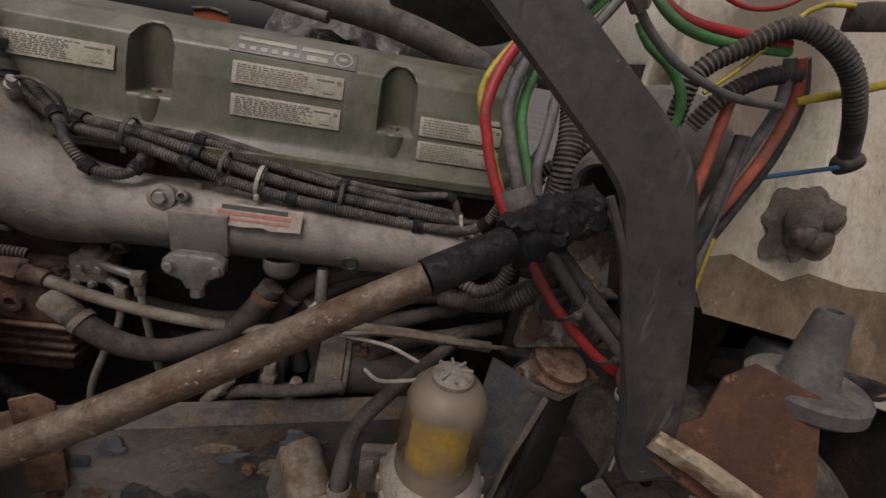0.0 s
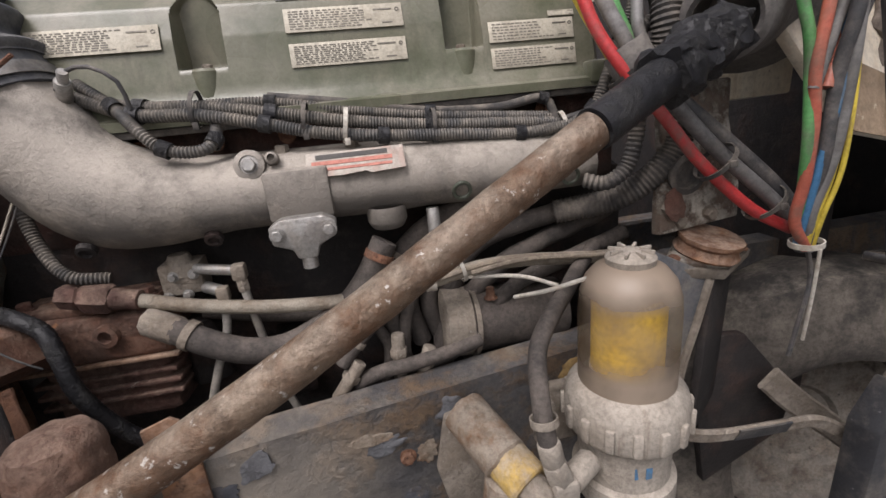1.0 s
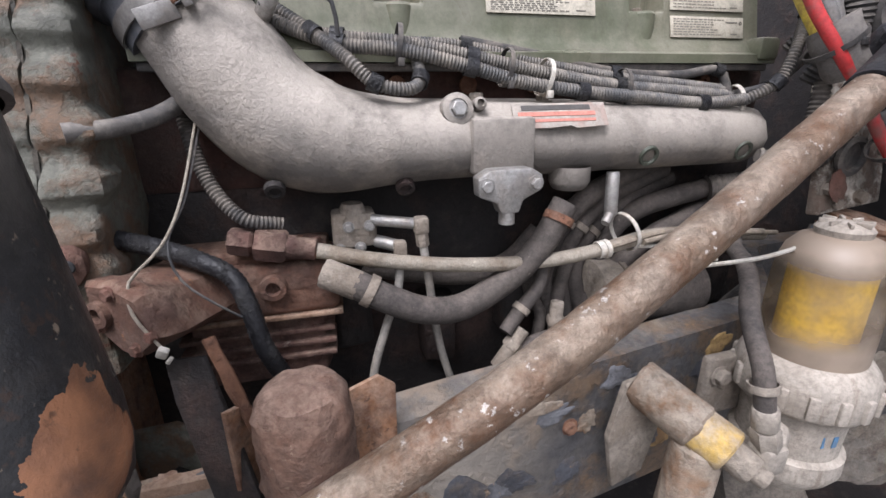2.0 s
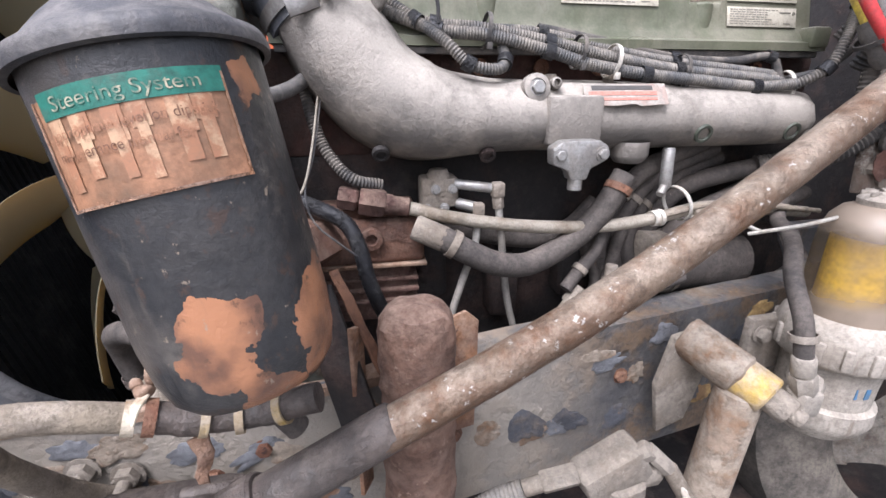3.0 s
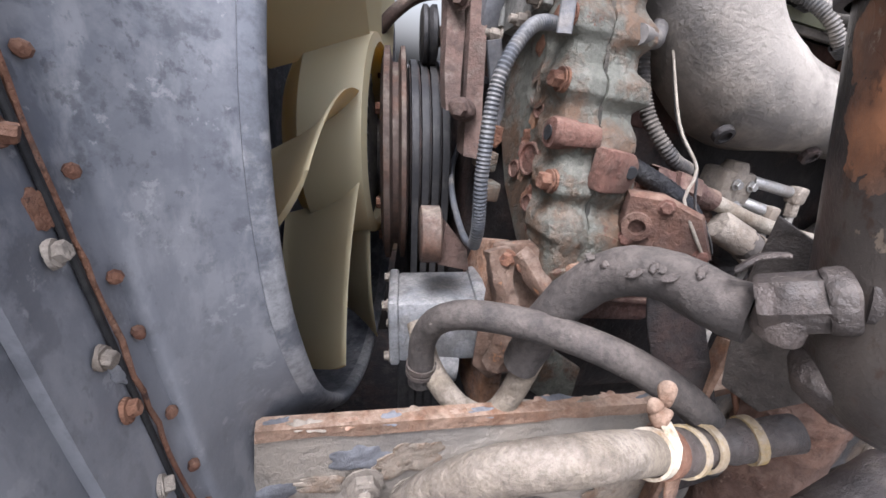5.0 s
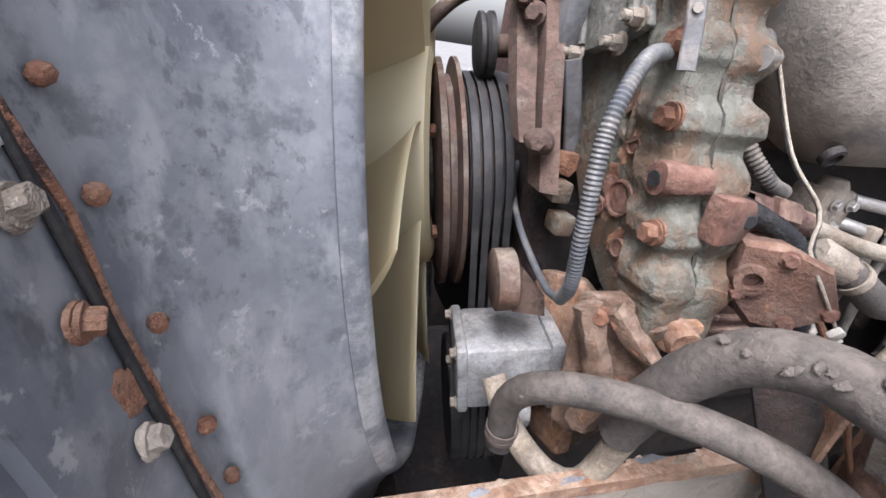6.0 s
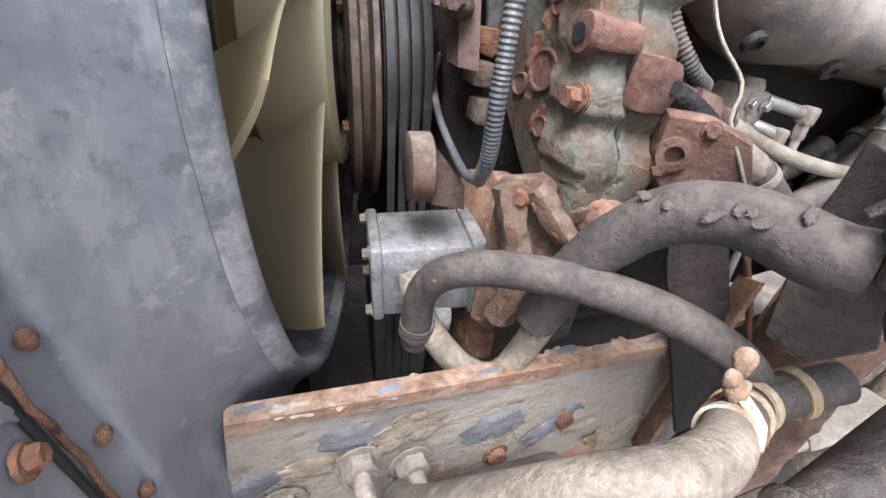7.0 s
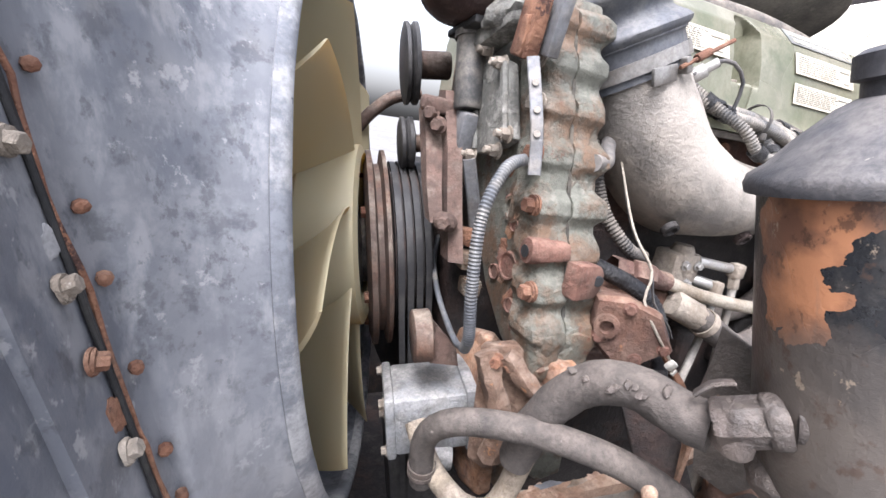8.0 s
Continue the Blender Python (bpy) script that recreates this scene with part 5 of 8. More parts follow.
part("tail", tube([(0.634, 0.482, 0.932), (0.645, 0.49, 0.853), (0.652, 0.498, 0.774)], 0.0026, 8), "tie", tt)
solo("loose_wire", tube([(0.655, 0.52, 0.93), (0.668, 0.515, 0.87), (0.655, 0.51, 0.81), (0.645, 0.51, 0.74)], 0.0035, 8), "black_wire", "thin black wire hanging below the bundle", "wire")

# ---------- cab side ----------
cab = thing("truck_cab", (0.9, 0.7, 1.0), "dirty cream painted cab panel with brown stains", "cab")
part("panel", extrude([(-0.15, 0.0), (0.10, -0.06), (0.25, -0.18), (0.95, -0.40), (0.95, 0.75), (-0.25, 0.75), (-0.25, 0.15)], 0.02, pose(0.88, 0.60, 1.08, 72, 0, 12), 0.004), "cab_white", cab)
part("grime_band", lumpy(extrude([(-0.15, 0.002), (0.10, -0.055), (0.25, -0.17), (0.50, -0.20), (0.50, 0.02), (0.22, 0.045), (0.10, 0.07), (0.03, 0.055), (-0.10, 0.10), (-0.20, 0.09)], 0.002, pose(0.88, 0.572, 1.08, 72, 0, 12), 0.0), 0.0, 40), "cab_grime", cab, "brown dirt on the lower panel")
part("firewall", box((1.02, 1.42, 0.95), (0.03, 1.3, 1.1), bevel=0.01), "crank", cab, "dark firewall")
part("cowl", box((1.05, 1.45, 1.62), (0.05, 1.3, 0.25), bevel=0.02), "cab_white", cab)
part("inner_panel", box((0.78, 0.80, 1.30), (0.30, 0.02, 0.34), pose(0, 0, 0, 0, 0, 12), 0.006), "cab_white", cab)
part("floor_edge", box((1.28, 0.65, 0.90), (0.75, 0.10, 0.05), pose(0, 0, 0, 0, 14, 14), 0.01), "black_paint", cab, "dark lower edge of the cab")
plug = thing("seal_plug", (0.905, 0.60, 1.20), "brown lumpy putty plug in a ragged hole", "putty plug")
part("ragged_ring", crag((0.905, 0.606, 1.236), (-0.2, -0.9, 0.25), 0.064, 0.070, 0.008, 5.2, 0.45), "foam", plug)
part("lump", merge(blob((0.905, 0.596, 1.240), (0.046, 0.024, 0.044), 0.25, 30), blob((0.888, 0.580, 1.222), (0.020, 0.016, 0.020), 0.2, 40), blob((0.920, 0.580, 1.218), (0.022, 0.016, 0.020), 0.2, 40), blob((0.922, 0.580, 1.255), (0.022, 0.015, 0.020), 0.2, 40)), "foam", plug)
arm = thing("support_arm", (0.53, 0.30, 0.98), "broad bent black steel hood support arm", "support arm")
M["tyre"] = surf("dusty_tyre_rubber", (0.05, 0.045, 0.04), (0.09, 0.078, 0.066), 0.5, 6, 0.9, 0, 0.3, 120, dust=0.4)
M["caked"] = surf("rusty_caked_dirt", (0.25, 0.20, 0.15), (0.17, 0.095, 0.05), 0.46, 14, 0.9, 0, 0.9, 110, dust=0.55, dust_color=(0.34, 0.295, 0.24), speck=(0.10, 0.07, 0.05), speck_amount=0.2, soft=0.05)
M["drum"] = surf("dusty_brake_drum", (0.20, 0.18, 0.155), (0.11, 0.085, 0.065), 0.45, 14, 0.85, 0, 0.4, 140, dust=0.4, speck=(0.06, 0.05, 0.04), speck_amount=0.22, speck_scale=30)
M["canister"] = surf("pitted_maroon_rust", (0.145, 0.072, 0.046), (0.088, 0.046, 0.034), 0.5, 22, 0.95, 0, 1.0, 90, dust=0.7, dust_color=(0.27, 0.185, 0.14), speck=(0.32, 0.22, 0.16), speck_amount=0.24, speck_scale=60)


part("bar", flat_bar([(0.585, 0.325, 0.972), (0.552, 0.315, 0.978), (0.520, 0.308, 1.015), (0.502, 0.304, 1.08), (0.466, 0.302, 1.19), (0.437, 0.303, 1.27), (0.415, 0.310, 1.325), (0.350, 0.330, 1.385), (0.24, 0.365, 1.48), (0.12, 0.40, 1.58)],
     lambda k: 0.056 + 0.008 * math.sin(math.pi * min(1, k * 1.6)), 0.012, (1, -0.25, 0.35)), "arm", arm)
part("rolled_edge", tube([(0.503, 0.312, 1.0), (0.478, 0.305, 1.08), (0.438, 0.303, 1.18), (0.412, 0.303, 1.25), (0.386, 0.310, 1.30)], 0.004, 8), "arm", arm)
part("foot", lumpy(box((0.575, 0.345, 0.972), (0.085, 0.05, 0.012), pose(0, 0, 0, 0, 12, 15), 0.004), 0.002, 30), "arm", arm)
for z, x in ((1.03, 0.535), (1.24, 0.47)):
    part("rivet", lathe([(0.007, 0), (0.006, 0.003), (0, 0.004)], 10, aim((x, 0.294, z), (x, 0, z))), "arm", arm)

pan = thing("corroded_bracket", (0.62, 0.32, 1.0), "rusted sheet bracket with a chipped cream edge", "bracket")
part("edge_channel", lumpy(flat_bar([(0.515, 0.300, 1.050), (0.555, 0.278, 1.038), (0.595, 0.256, 1.024), (0.63, 0.237, 1.010)], 0.030, 0.018, (0, -0.4, 1)), 0.0025, 40), "cream_edge", pan, "chipped cream painted edge")
part("sheet", lumpy(extrude([(0.0, 0.0), (0.04, 0.035), (0.05, 0.085), (0.075, 0.11), (0.14, 0.10), (0.16, 0.0), (0.155, -0.025), (0.08, -0.015)], 0.006, pose(0.520, 0.312, 1.048, 62, 4, -26), 0.001), 0.003, 30), "sheet_rust", pan, "deeply rusted sheet")
part("lower_lip", lumpy(flat_bar([(0.530, 0.305, 1.030), (0.57, 0.285, 1.012), (0.61, 0.262, 0.996), (0.645, 0.245, 0.985)], 0.03, 0.006, (0, 0.3, 1)), 0.003, 30), "rust", pan)
stop = thing("rubber_stop", (0.70, 0.38, 1.07), "grey rubber hood stop, a cone on a disc", "rubber stop")
sm = aim((0.692, 0.320, 1.100), (0.682, 0.330, 1.24)) @ Matrix.Scale(0.78, 4)
part("disc", lathe([(0, 0), (0.070, 0), (0.076, 0.006), (0.076, 0.026), (0.070, 0.032), (0.045, 0.034), (0, 0.034)], 40, sm), "grey_rubber", stop)
part("cone", lathe([(0.040, 0.032), (0.036, 0.038), (0.022, 0.134), (0.018, 0.141), (0.010, 0.141), (0.009, 0.128), (0, 0.128)], 32, sm), "grey_rubber", stop)

CAB_TOP = [("red", 0.006, [(0.44, 0.52, 1.53), (0.477, 0.500, 1.487), (0.518, 0.495, 1.470), (0.571, 0.490, 1.467), (0.643, 0.490, 1.467)]),
           ("green", 0.006, [(0.45, 0.52, 1.52), (0.484, 0.495, 1.475), (0.530, 0.490, 1.458), (0.597, 0.490, 1.457), (0.646, 0.490, 1.460)]),
           ("green", 0.006, [(0.46, 0.50, 1.46), (0.477, 0.495, 1.439), (0.515, 0.49, 1.415), (0.538, 0.49, 1.380), (0.54, 0.50, 1.33), (0.555, 0.52, 1.28)]),
           ("grey_wire", 0.005, [(0.43, 0.46, 1.47), (0.460, 0.465, 1.446), (0.505, 0.465, 1.420), (0.579, 0.470, 1.401), (0.666, 0.490, 1.401)]),
           ("salmon", 0.008, [(0.672, 0.500, 1.458), (0.690, 0.500, 1.410), (0.688, 0.505, 1.349), (0.670, 0.505, 1.291), (0.645, 0.51, 1.219), (0.62, 0.50, 1.15)]),
           ("grey_wire", 0.0075, [(0.660, 0.500, 1.456), (0.672, 0.500, 1.407), (0.666, 0.505, 1.354), (0.648, 0.505, 1.296), (0.628, 0.505, 1.24), (0.60, 0.50, 1.15)]),
           ("black_wire", 0.007, [(0.688, 0.510, 1.460), (0.710, 0.512, 1.413), (0.710, 0.515, 1.344), (0.690, 0.515, 1.275), (0.662, 0.515, 1.195)]),
           ("yellow_wire", 0.0055, [(0.83, 0.50, 1.462), (0.801, 0.495, 1.450), (0.741, 0.490, 1.429), (0.686, 0.495, 1.410)]),
           ("blue_wire", 0.0035, [(0.84, 0.530, 1.343), (0.778, 0.525, 1.328), (0.715, 0.525, 1.310)]),
           ("yellow_wire", 0.003, [(0.56, 0.49, 1.40), (0.594, 0.485, 1.438), (0.625, 0.475, 1.487), (0.650, 0.475, 1.508), (0.72, 0.49, 1.52)]),
           ("red", 0.0028, [(0.50, 0.50, 1.52), (0.56, 0.49, 1.495), (0.61, 0.49, 1.500), (0.66, 0.50, 1.53)])]
for mat, r, pts in CAB_TOP:
    solo("cab_wire", tube(pts, r, 10), mat, {"red": "red", "green": "green", "grey_wire": "grey", "salmon": "faded red", "black_wire": "black", "yellow_wire": "yellow", "blue_wire": "blue"}[mat] + " cable against the cab panel", "cable", "cab wires")
for pts, r in (([(0.541, 0.50, 1.360), (0.547, 0.495, 1.420), (0.590, 0.485, 1.458), (0.628, 0.475, 1.482), (0.667, 0.465, 1.474), (0.713, 0.465, 1.448), (0.755, 0.475, 1.405), (0.80, 0.50, 1.362)], 0.0125), ([(0.58, 0.52, 1.36), (0.60, 0.51, 1.40), (0.64, 0.505, 1.43), (0.68, 0.50, 1.44)], 0.012)):
    solo("conduit", corrugated(pts, r, 0.006, 0.0022, 12), "rubber", "black corrugated conduit against the cab panel", "conduit", "cab conduits")
solo("wire_plug", merge(box((0.735, 0.485, 1.512), (0.075, 0.03, 0.03), pose(0, 0, 0, 0, -10, 10), 0.004), box((0.785, 0.49, 1.515), (0.03, 0.024, 0.02), bevel=0.003)), "rubber", "black plastic wire connector", "connector")
solo("wire_grommet", lumpy(blob((0.845, 0.535, 1.350), (0.022, 0.016, 0.02), 0.3, 40), 0.003, 60), "rubber", "black rubber grommet in the cab panel", "grommet")
solo("brake_fitting", merge(rod_between((0.40, 0.45, 1.50), (0.438, 0.46, 1.465), 0.011, 6), rod_between((0.40, 0.45, 1.50), (0.37, 0.44, 1.53), 0.016, 10), rod_between((0.38, 0.445, 1.52), (0.36, 0.44, 1.54), 0.012, 8)), "dirt_metal", "dirty brass line fitting", "fitting")

# ---------- low rear: wheel, arm, black box ----------
wheel = thing("front_axle_wheel", (1.10, 0.85, -0.25), "dusty dark tyre and brake drum under the cab", "wheel")
wm = aim((1.08, 0.86, 0.26), (0.95, 0.45, 0.34))
part("tyre", lathe([(0.26, 0.02), (0.30, 0.0), (0.40, -0.005), (0.45, 0.02), (0.47, 0.06), (0.475, 0.12), (0.475, 0.22), (0.45, 0.29), (0.30, 0.30), (0.26, 0.28)], 64, wm), "tyre", wheel)
part("drum", lathe([(0, 0.06), (0.10, 0.06), (0.11, 0.075), (0.20, 0.08), (0.225, 0.09), (0.23, 0.10), (0.255, 0.10), (0.262, 0.06), (0.26, 0.02), (0.25, 0.015)], 56, wm), "drum", wheel, "pale dusty brake drum")
gs = thing("frame_gusset", (0.66, 0.60, 0.45), "dusty brown triangular frame gusset, darkened for shade, with a pale bar", "gusset")
# Near-black plate: the shade under the cab is put into its colour.
part("plate", lumpy(extrude([(0.585, 0.74), (0.655, 0.73), (0.79, 0.575), (0.77, 0.48), (0.60, 0.40), (0.57, 0.58)], 0.02, Matrix(((1, 0, 0, 0), (0, 0, 1, 0.60), (0, 1, 0, 0), (0, 0, 0, 1))), 0.004), 0.002, 25), "crank", gs)
part("bar", lumpy(flat_bar([(0.695, 0.578, 0.640), (0.75, 0.568, 0.585), (0.82, 0.565, 0.525), (0.92, 0.56, 0.44)], 0.05, 0.012, (0.4, 0, 1)), 0.001, 30), "dirt_metal", gs, "worn pale bar")
sb = thing("stay_bar", (0.40, 0.468, 0.70), "bent grey flat stay bar with worn paint", "stay bar")
part("bar", flat_bar([(0.385, 0.47, 0.735), (0.405, 0.468, 0.700), (0.441, 0.468, 0.673), (0.50, 0.468, 0.658), (0.60, 0.468, 0.648), (0.664, 0.468, 0.640), (0.71, 0.466, 0.615), (0.76, 0.462, 0.585)], 0.026, 0.010, (0, -0.3, 1)), "dirt_metal", sb)
part("worn_patch", flat_bar([(0.515, 0.4625, 0.6565), (0.56, 0.4625, 0.652), (0.61, 0.4625, 0.6475)], 0.025, 0.003, (0, -0.3, 1)), "black_paint", sb, "patch of old black paint")
bb = thing("step_box", (0.84, 0.42, 0.30), "black sheet-metal step box with a pale raised frame", "step box")
part("box", lumpy(extrude([(0.700, 0.655), (0.737, 0.727), (0.93, 0.615), (1.10, 0.52), (1.10, 0.30), (0.70, 0.30)], 0.05, Matrix(((1, 0, 0, 0), (0, 0, 1, 0.40), (0, 1, 0, 0), (0, 0, 0, 1))), 0.006), 0.001, 20), "black_paint", bb)
part("frame_bar", lumpy(flat_bar([(0.737, 0.445, 0.59), (0.76, 0.445, 0.68), (0.790, 0.445, 0.775)], 0.036, 0.010, (1, 0, 0)), 0.001, 30), "dirt_metal", bb)
part("frame_bar", lumpy(flat_bar([(0.775, 0.443, 0.758), (0.87, 0.443, 0.695), (0.98, 0.443, 0.61)], 0.042, 0.010, (0.3, 0, 1)), 0.001, 30), "dirt_metal", bb)
part("latch", box((0.875, 0.425, 0.665), (0.07, 0.03, 0.06), pose(0, 0, 0, 0, 30, 0), 0.006), "black_paint", bb)
part("boss", lathe([(0, 0.0), (0.028, 0), (0.026, 0.012), (0.014, 0.016), (0.012, 0.01), (0, 0.01)], 24, aim((0.727, 0.318, 0.625), (0.70, 0.0, 0.75))), "dirt_metal", bb)

# ---------- shock absorber and valve on the rail ----------
shock = thing("shock_absorber", (0.14, 0.44, 0.40), "dirt-caked shock absorber with old yellow paint on its eye", "shock absorber")
part("eye", lumpy(rod_between((0.110, 0.545, 0.745), (0.150, 0.465, 0.712), 0.034, 26), 0.004, 45), "caked", shock)
part("bushing", rod_between((0.148, 0.470, 0.714), (0.168, 0.430, 0.698), 0.031, 22), "yellow_paint", shock, "old yellow painted bushing")
part("pin", merge(rod_between((0.166, 0.434, 0.700), (0.180, 0.405, 0.688), 0.022, 8), rod_between((0.178, 0.41, 0.69), (0.188, 0.392, 0.682), 0.013, 12)), "dirt_metal", shock)
part("tube", lumpy(rod_between((0.150, 0.462, 0.690), (0.105, 0.445, 0.42), 0.033, 24), 0.0025, 40), "caked", shock)
part("plate", lumpy(extrude([(-0.03, 0.05), (0.03, 0.06), (0.05, 0.0), (0.02, -0.12), (-0.03, -0.14), (-0.05, -0.04)], 0.012, pose(0.11, 0.543, 0.70, 90), 0.003), 0.002, 30), "dirt_metal", shock)
lv = thing("air_valve", (-0.10, 0.45, 0.55), "dirt-caked cast air valve with hose fittings", "valve")
part("body", lumpy(merge(box((-0.075, 0.44, 0.612), (0.10, 0.055, 0.055), pose(0, 0, 0, 0, -25, 0), 0.01), rod_between((-0.06, 0.44, 0.60), (-0.05, 0.44, 0.50), 0.040, 20), box((-0.02, 0.435, 0.60), (0.05, 0.04, 0.04), bevel=0.01)), 0.004, 40), "dirt_metal", lv)
part("fitting", merge(rod_between((-0.125, 0.44, 0.612), (-0.175, 0.448, 0.598), 0.016, 6), rod_between((-0.165, 0.447, 0.600), (-0.20, 0.452, 0.588), 0.012, 10)), "dirt_metal", lv)
part("fitting", merge(rod_between((-0.045, 0.43, 0.635), (-0.03, 0.42, 0.655), 0.014, 6), rod_between((-0.03, 0.425, 0.65), (0.0, 0.412, 0.620), 0.012, 8)), "dirt_metal", lv)
solo("air_hose", corrugated([(-0.20, 0.452, 0.588), (-0.25, 0.46, 0.565), (-0.30, 0.46, 0.52), (-0.33, 0.46, 0.44)], 0.015, 0.006, 0.0015, 12), "nylon", "pale ribbed air hose", "hose")
solo("air_hose", tube([(0.0, 0.412, 0.622), (0.03, 0.400, 0.570), (0.07, 0.390, 0.51), (0.10, 0.385, 0.42)], 0.0115, 12), "beige", "dusty beige air hose", "hose")
solo("tie_wire", merge(tube([(0.012, 0.398, 0.60), (0.02, 0.39, 0.585), (0.0, 0.395, 0.555), (-0.04, 0.40, 0.52), (-0.08, 0.405, 0.49)], 0.0028, 8), tube([(0.012, 0.398, 0.60), (0.016, 0.386, 0.575), (0.006, 0.386, 0.55)], 0.0025, 8), tube([(0.014, 0.396, 0.598), (0.028, 0.386, 0.57), (0.022, 0.386, 0.545)], 0.0025, 8)), "tie", "knotted pale cord on the air hose", "cord")

# ---------- rusty cylinder ----------
rc = thing("rusty_canister", (-0.35, 0.46, 0.50), "thickly rusted round-topped steel canister", "canister")
part("body", lumpy(lathe(dense([(0.0, 0.8955), (0.012, 0.895), (0.020, 0.894), (0.036, 0.888), (0.044, 0.876), (0.0455, 0.86), (0.0455, 0.80), (0.047, 0.795), (0.045, 0.788), (0.046, 0.73), (0.048, 0.722), (0.046, 0.714), (0.047, 0.60), (0.046, 0.55), (0.056, 0.545), (0.056, 0.52), (0, 0.52)], 0.008), 56, pose(-0.345, 0.462, 0)), 0.0035, 55), "canister", rc)
part("bottom_fitting", lumpy(blob((-0.352, 0.455, 0.50), (0.05, 0.045, 0.035), 0.2, 30), 0.003, 40), "dirt_metal", rc)
ub = thing("upright_bracket", (-0.36, 0.52, 0.60), "rusty upright bracket on the rail", "bracket")
part("broad_leaf", lumpy(extrude([(0, 0), (0.05, 0.0), (0.055, 0.18), (0.035, 0.20), (0.0, 0.19)], 0.006, pose(-0.30, 0.53, 0.64, 90, 0, 12), 0.001), 0.002, 40), "rust_orange", ub)
part("narrow_leaf", lumpy(extrude([(0, 0), (0.03, 0), (0.03, 0.26), (0, 0.27)], 0.006, pose(-0.425, 0.50, 0.58, 90, 0, 60), 0.001), 0.002, 40), "rust_orange", ub)

# ---------- power steering reservoir ----------
seat((-0.488, 0.334, 0.905), (-0.552, 0.424, 0.850), 0.77, -25, (-9, -8))
CAN_T, CAN_B = Vector((-0.570, 0.420, 1.178)), Vector((-0.552, 0.424, 0.850))
can = thing("fluid_reservoir", CAN_B, "black painted steering fluid reservoir with peeling orange rust", "reservoir")
cmx = aim(CAN_B, CAN_T)
CL = (CAN_T - CAN_B).length
CR = 0.092


def can_material():
    m = surf("peeling_reservoir_paint", (0.016, 0.017, 0.019), (0.040, 0.037, 0.035), 0.45, 9, 0.28, 0, 0.18, 110, dust=0.07, speck=(0.28, 0.25, 0.20), speck_amount=0.07, speck_scale=28, soft=0.10, spec=0.55)
    n, l = m.node_tree.nodes, m.node_tree.links
    b = n["Principled BSDF"]
    old = b.inputs["Base Color"].links[0].from_socket
    tc = n.new("ShaderNodeTexCoord")
    warp = n.new("ShaderNodeTexNoise")
    warp.inputs["Scale"].default_value, warp.inputs["Detail"].default_value = 22, 6
    l.new(tc.outputs["Object"], warp.inputs["Vector"])
    add = n.new("ShaderNodeVectorMath")
    add.operation = "MULTIPLY_ADD"
    l.new(warp.outputs["Color"], add.inputs[0])
    add.inputs[1].default_value = (0.075, 0.075, 0.075)
    l.new(tc.outputs["Object"], add.inputs[2])
    total = None
    off = Vector((0.0375, 0.0375, 0.0375))
    # flaked places: centre and reach of each
    for c, r in (((-0.656, 0.397, 1.125), 0.044), ((-0.652, 0.385, 1.158), 0.035), ((-0.658, 0.402, 1.080), 0.037), ((-0.655, 0.390, 1.045), 0.018), ((-0.512, 0.343, 0.94), 0.036), ((-0.518, 0.343, 0.912), 0.032), ((-0.463, 0.44, 0.915), 0.04), ((-0.465, 0.43, 0.885), 0.036), ((-0.48, 0.38, 0.86), 0.02), ((-0.49, 0.365, 0.872), 0.026), ((-0.463, 0.44, 0.945), 0.03), ((-0.463, 0.42, 1.13), 0.02)):
        dist = n.new("ShaderNodeVectorMath")
        dist.operation = "DISTANCE"
        l.new(add.outputs[0], dist.inputs[0])
        dist.inputs[1].default_value = Vector(c) + off
        lt = n.new("ShaderNodeMath")
        lt.operation = "LESS_THAN"
        l.new(dist.outputs["Value"], lt.inputs[0])
        lt.inputs[1].default_value = r
        if total is None:
            total = lt.outputs[0]
        else:
            mx = n.new("ShaderNodeMath")
            mx.operation = "MAXIMUM"
            l.new(total, mx.inputs[0])
            l.new(lt.outputs[0], mx.inputs[1])
            total = mx.outputs[0]
    rn = n.new("ShaderNodeTexNoise")
    rn.inputs["Scale"].default_value, rn.inputs["Detail"].default_value = 22, 9
    l.new(tc.outputs["Object"], rn.inputs["Vector"])
    rr = n.new("ShaderNodeMix")
    rr.data_type = "RGBA"
    rr.inputs[6].default_value, rr.inputs[7].default_value = (0.12, 0.060, 0.038, 1), (0.34, 0.155, 0.078, 1)
    rmap = n.new("ShaderNodeMapRange")
    rmap.inputs["From Min"].default_value, rmap.inputs["From Max"].default_value = 0.40, 0.62
    l.new(rn.outputs["Fac"], rmap.inputs["Value"])
    l.new(rmap.outputs[0], rr.inputs[0])
    fin = n.new("ShaderNodeMix")
    fin.data_type = "RGBA"
    l.new(total, fin.inputs[0])
    l.new(old, fin.inputs[6])
    l.new(rr.outputs[2], fin.inputs[7])
    l.new(fin.outputs[2], b.inputs["Base Color"])
    return m


M["can"] = can_material()
bleach(M["can"], (((-0.640, 0.365, 1.00), 0.060), ((-0.61, 0.345, 0.95), 0.055), ((-0.645, 0.39, 0.92), 0.08), ((-0.655, 0.42, 0.965), 0.065), ((-0.60, 0.335, 1.16), 0.045)), (0.095, 0.080, 0.068), 0.012, 0.5)
part("shell", lathe([(0, 0.0), (0.045, 0.001), (0.066, 0.008), (0.078, 0.022), (0.085, 0.045), (0.089, 0.08), (CR, CL - 0.03), (CR, CL - 0.012)], 56, cmx), "can", can)
M["lid_paint"] = surf("dusty_lid_paint", (0.05, 0.05, 0.055), (0.12, 0.11, 0.10), 0.45, 10, 0.55, 0, 0.2, 140, dust=0.4, dust_color=(0.17, 0.155, 0.145), speck=(0.2, 0.18, 0.16), speck_amount=0.1)
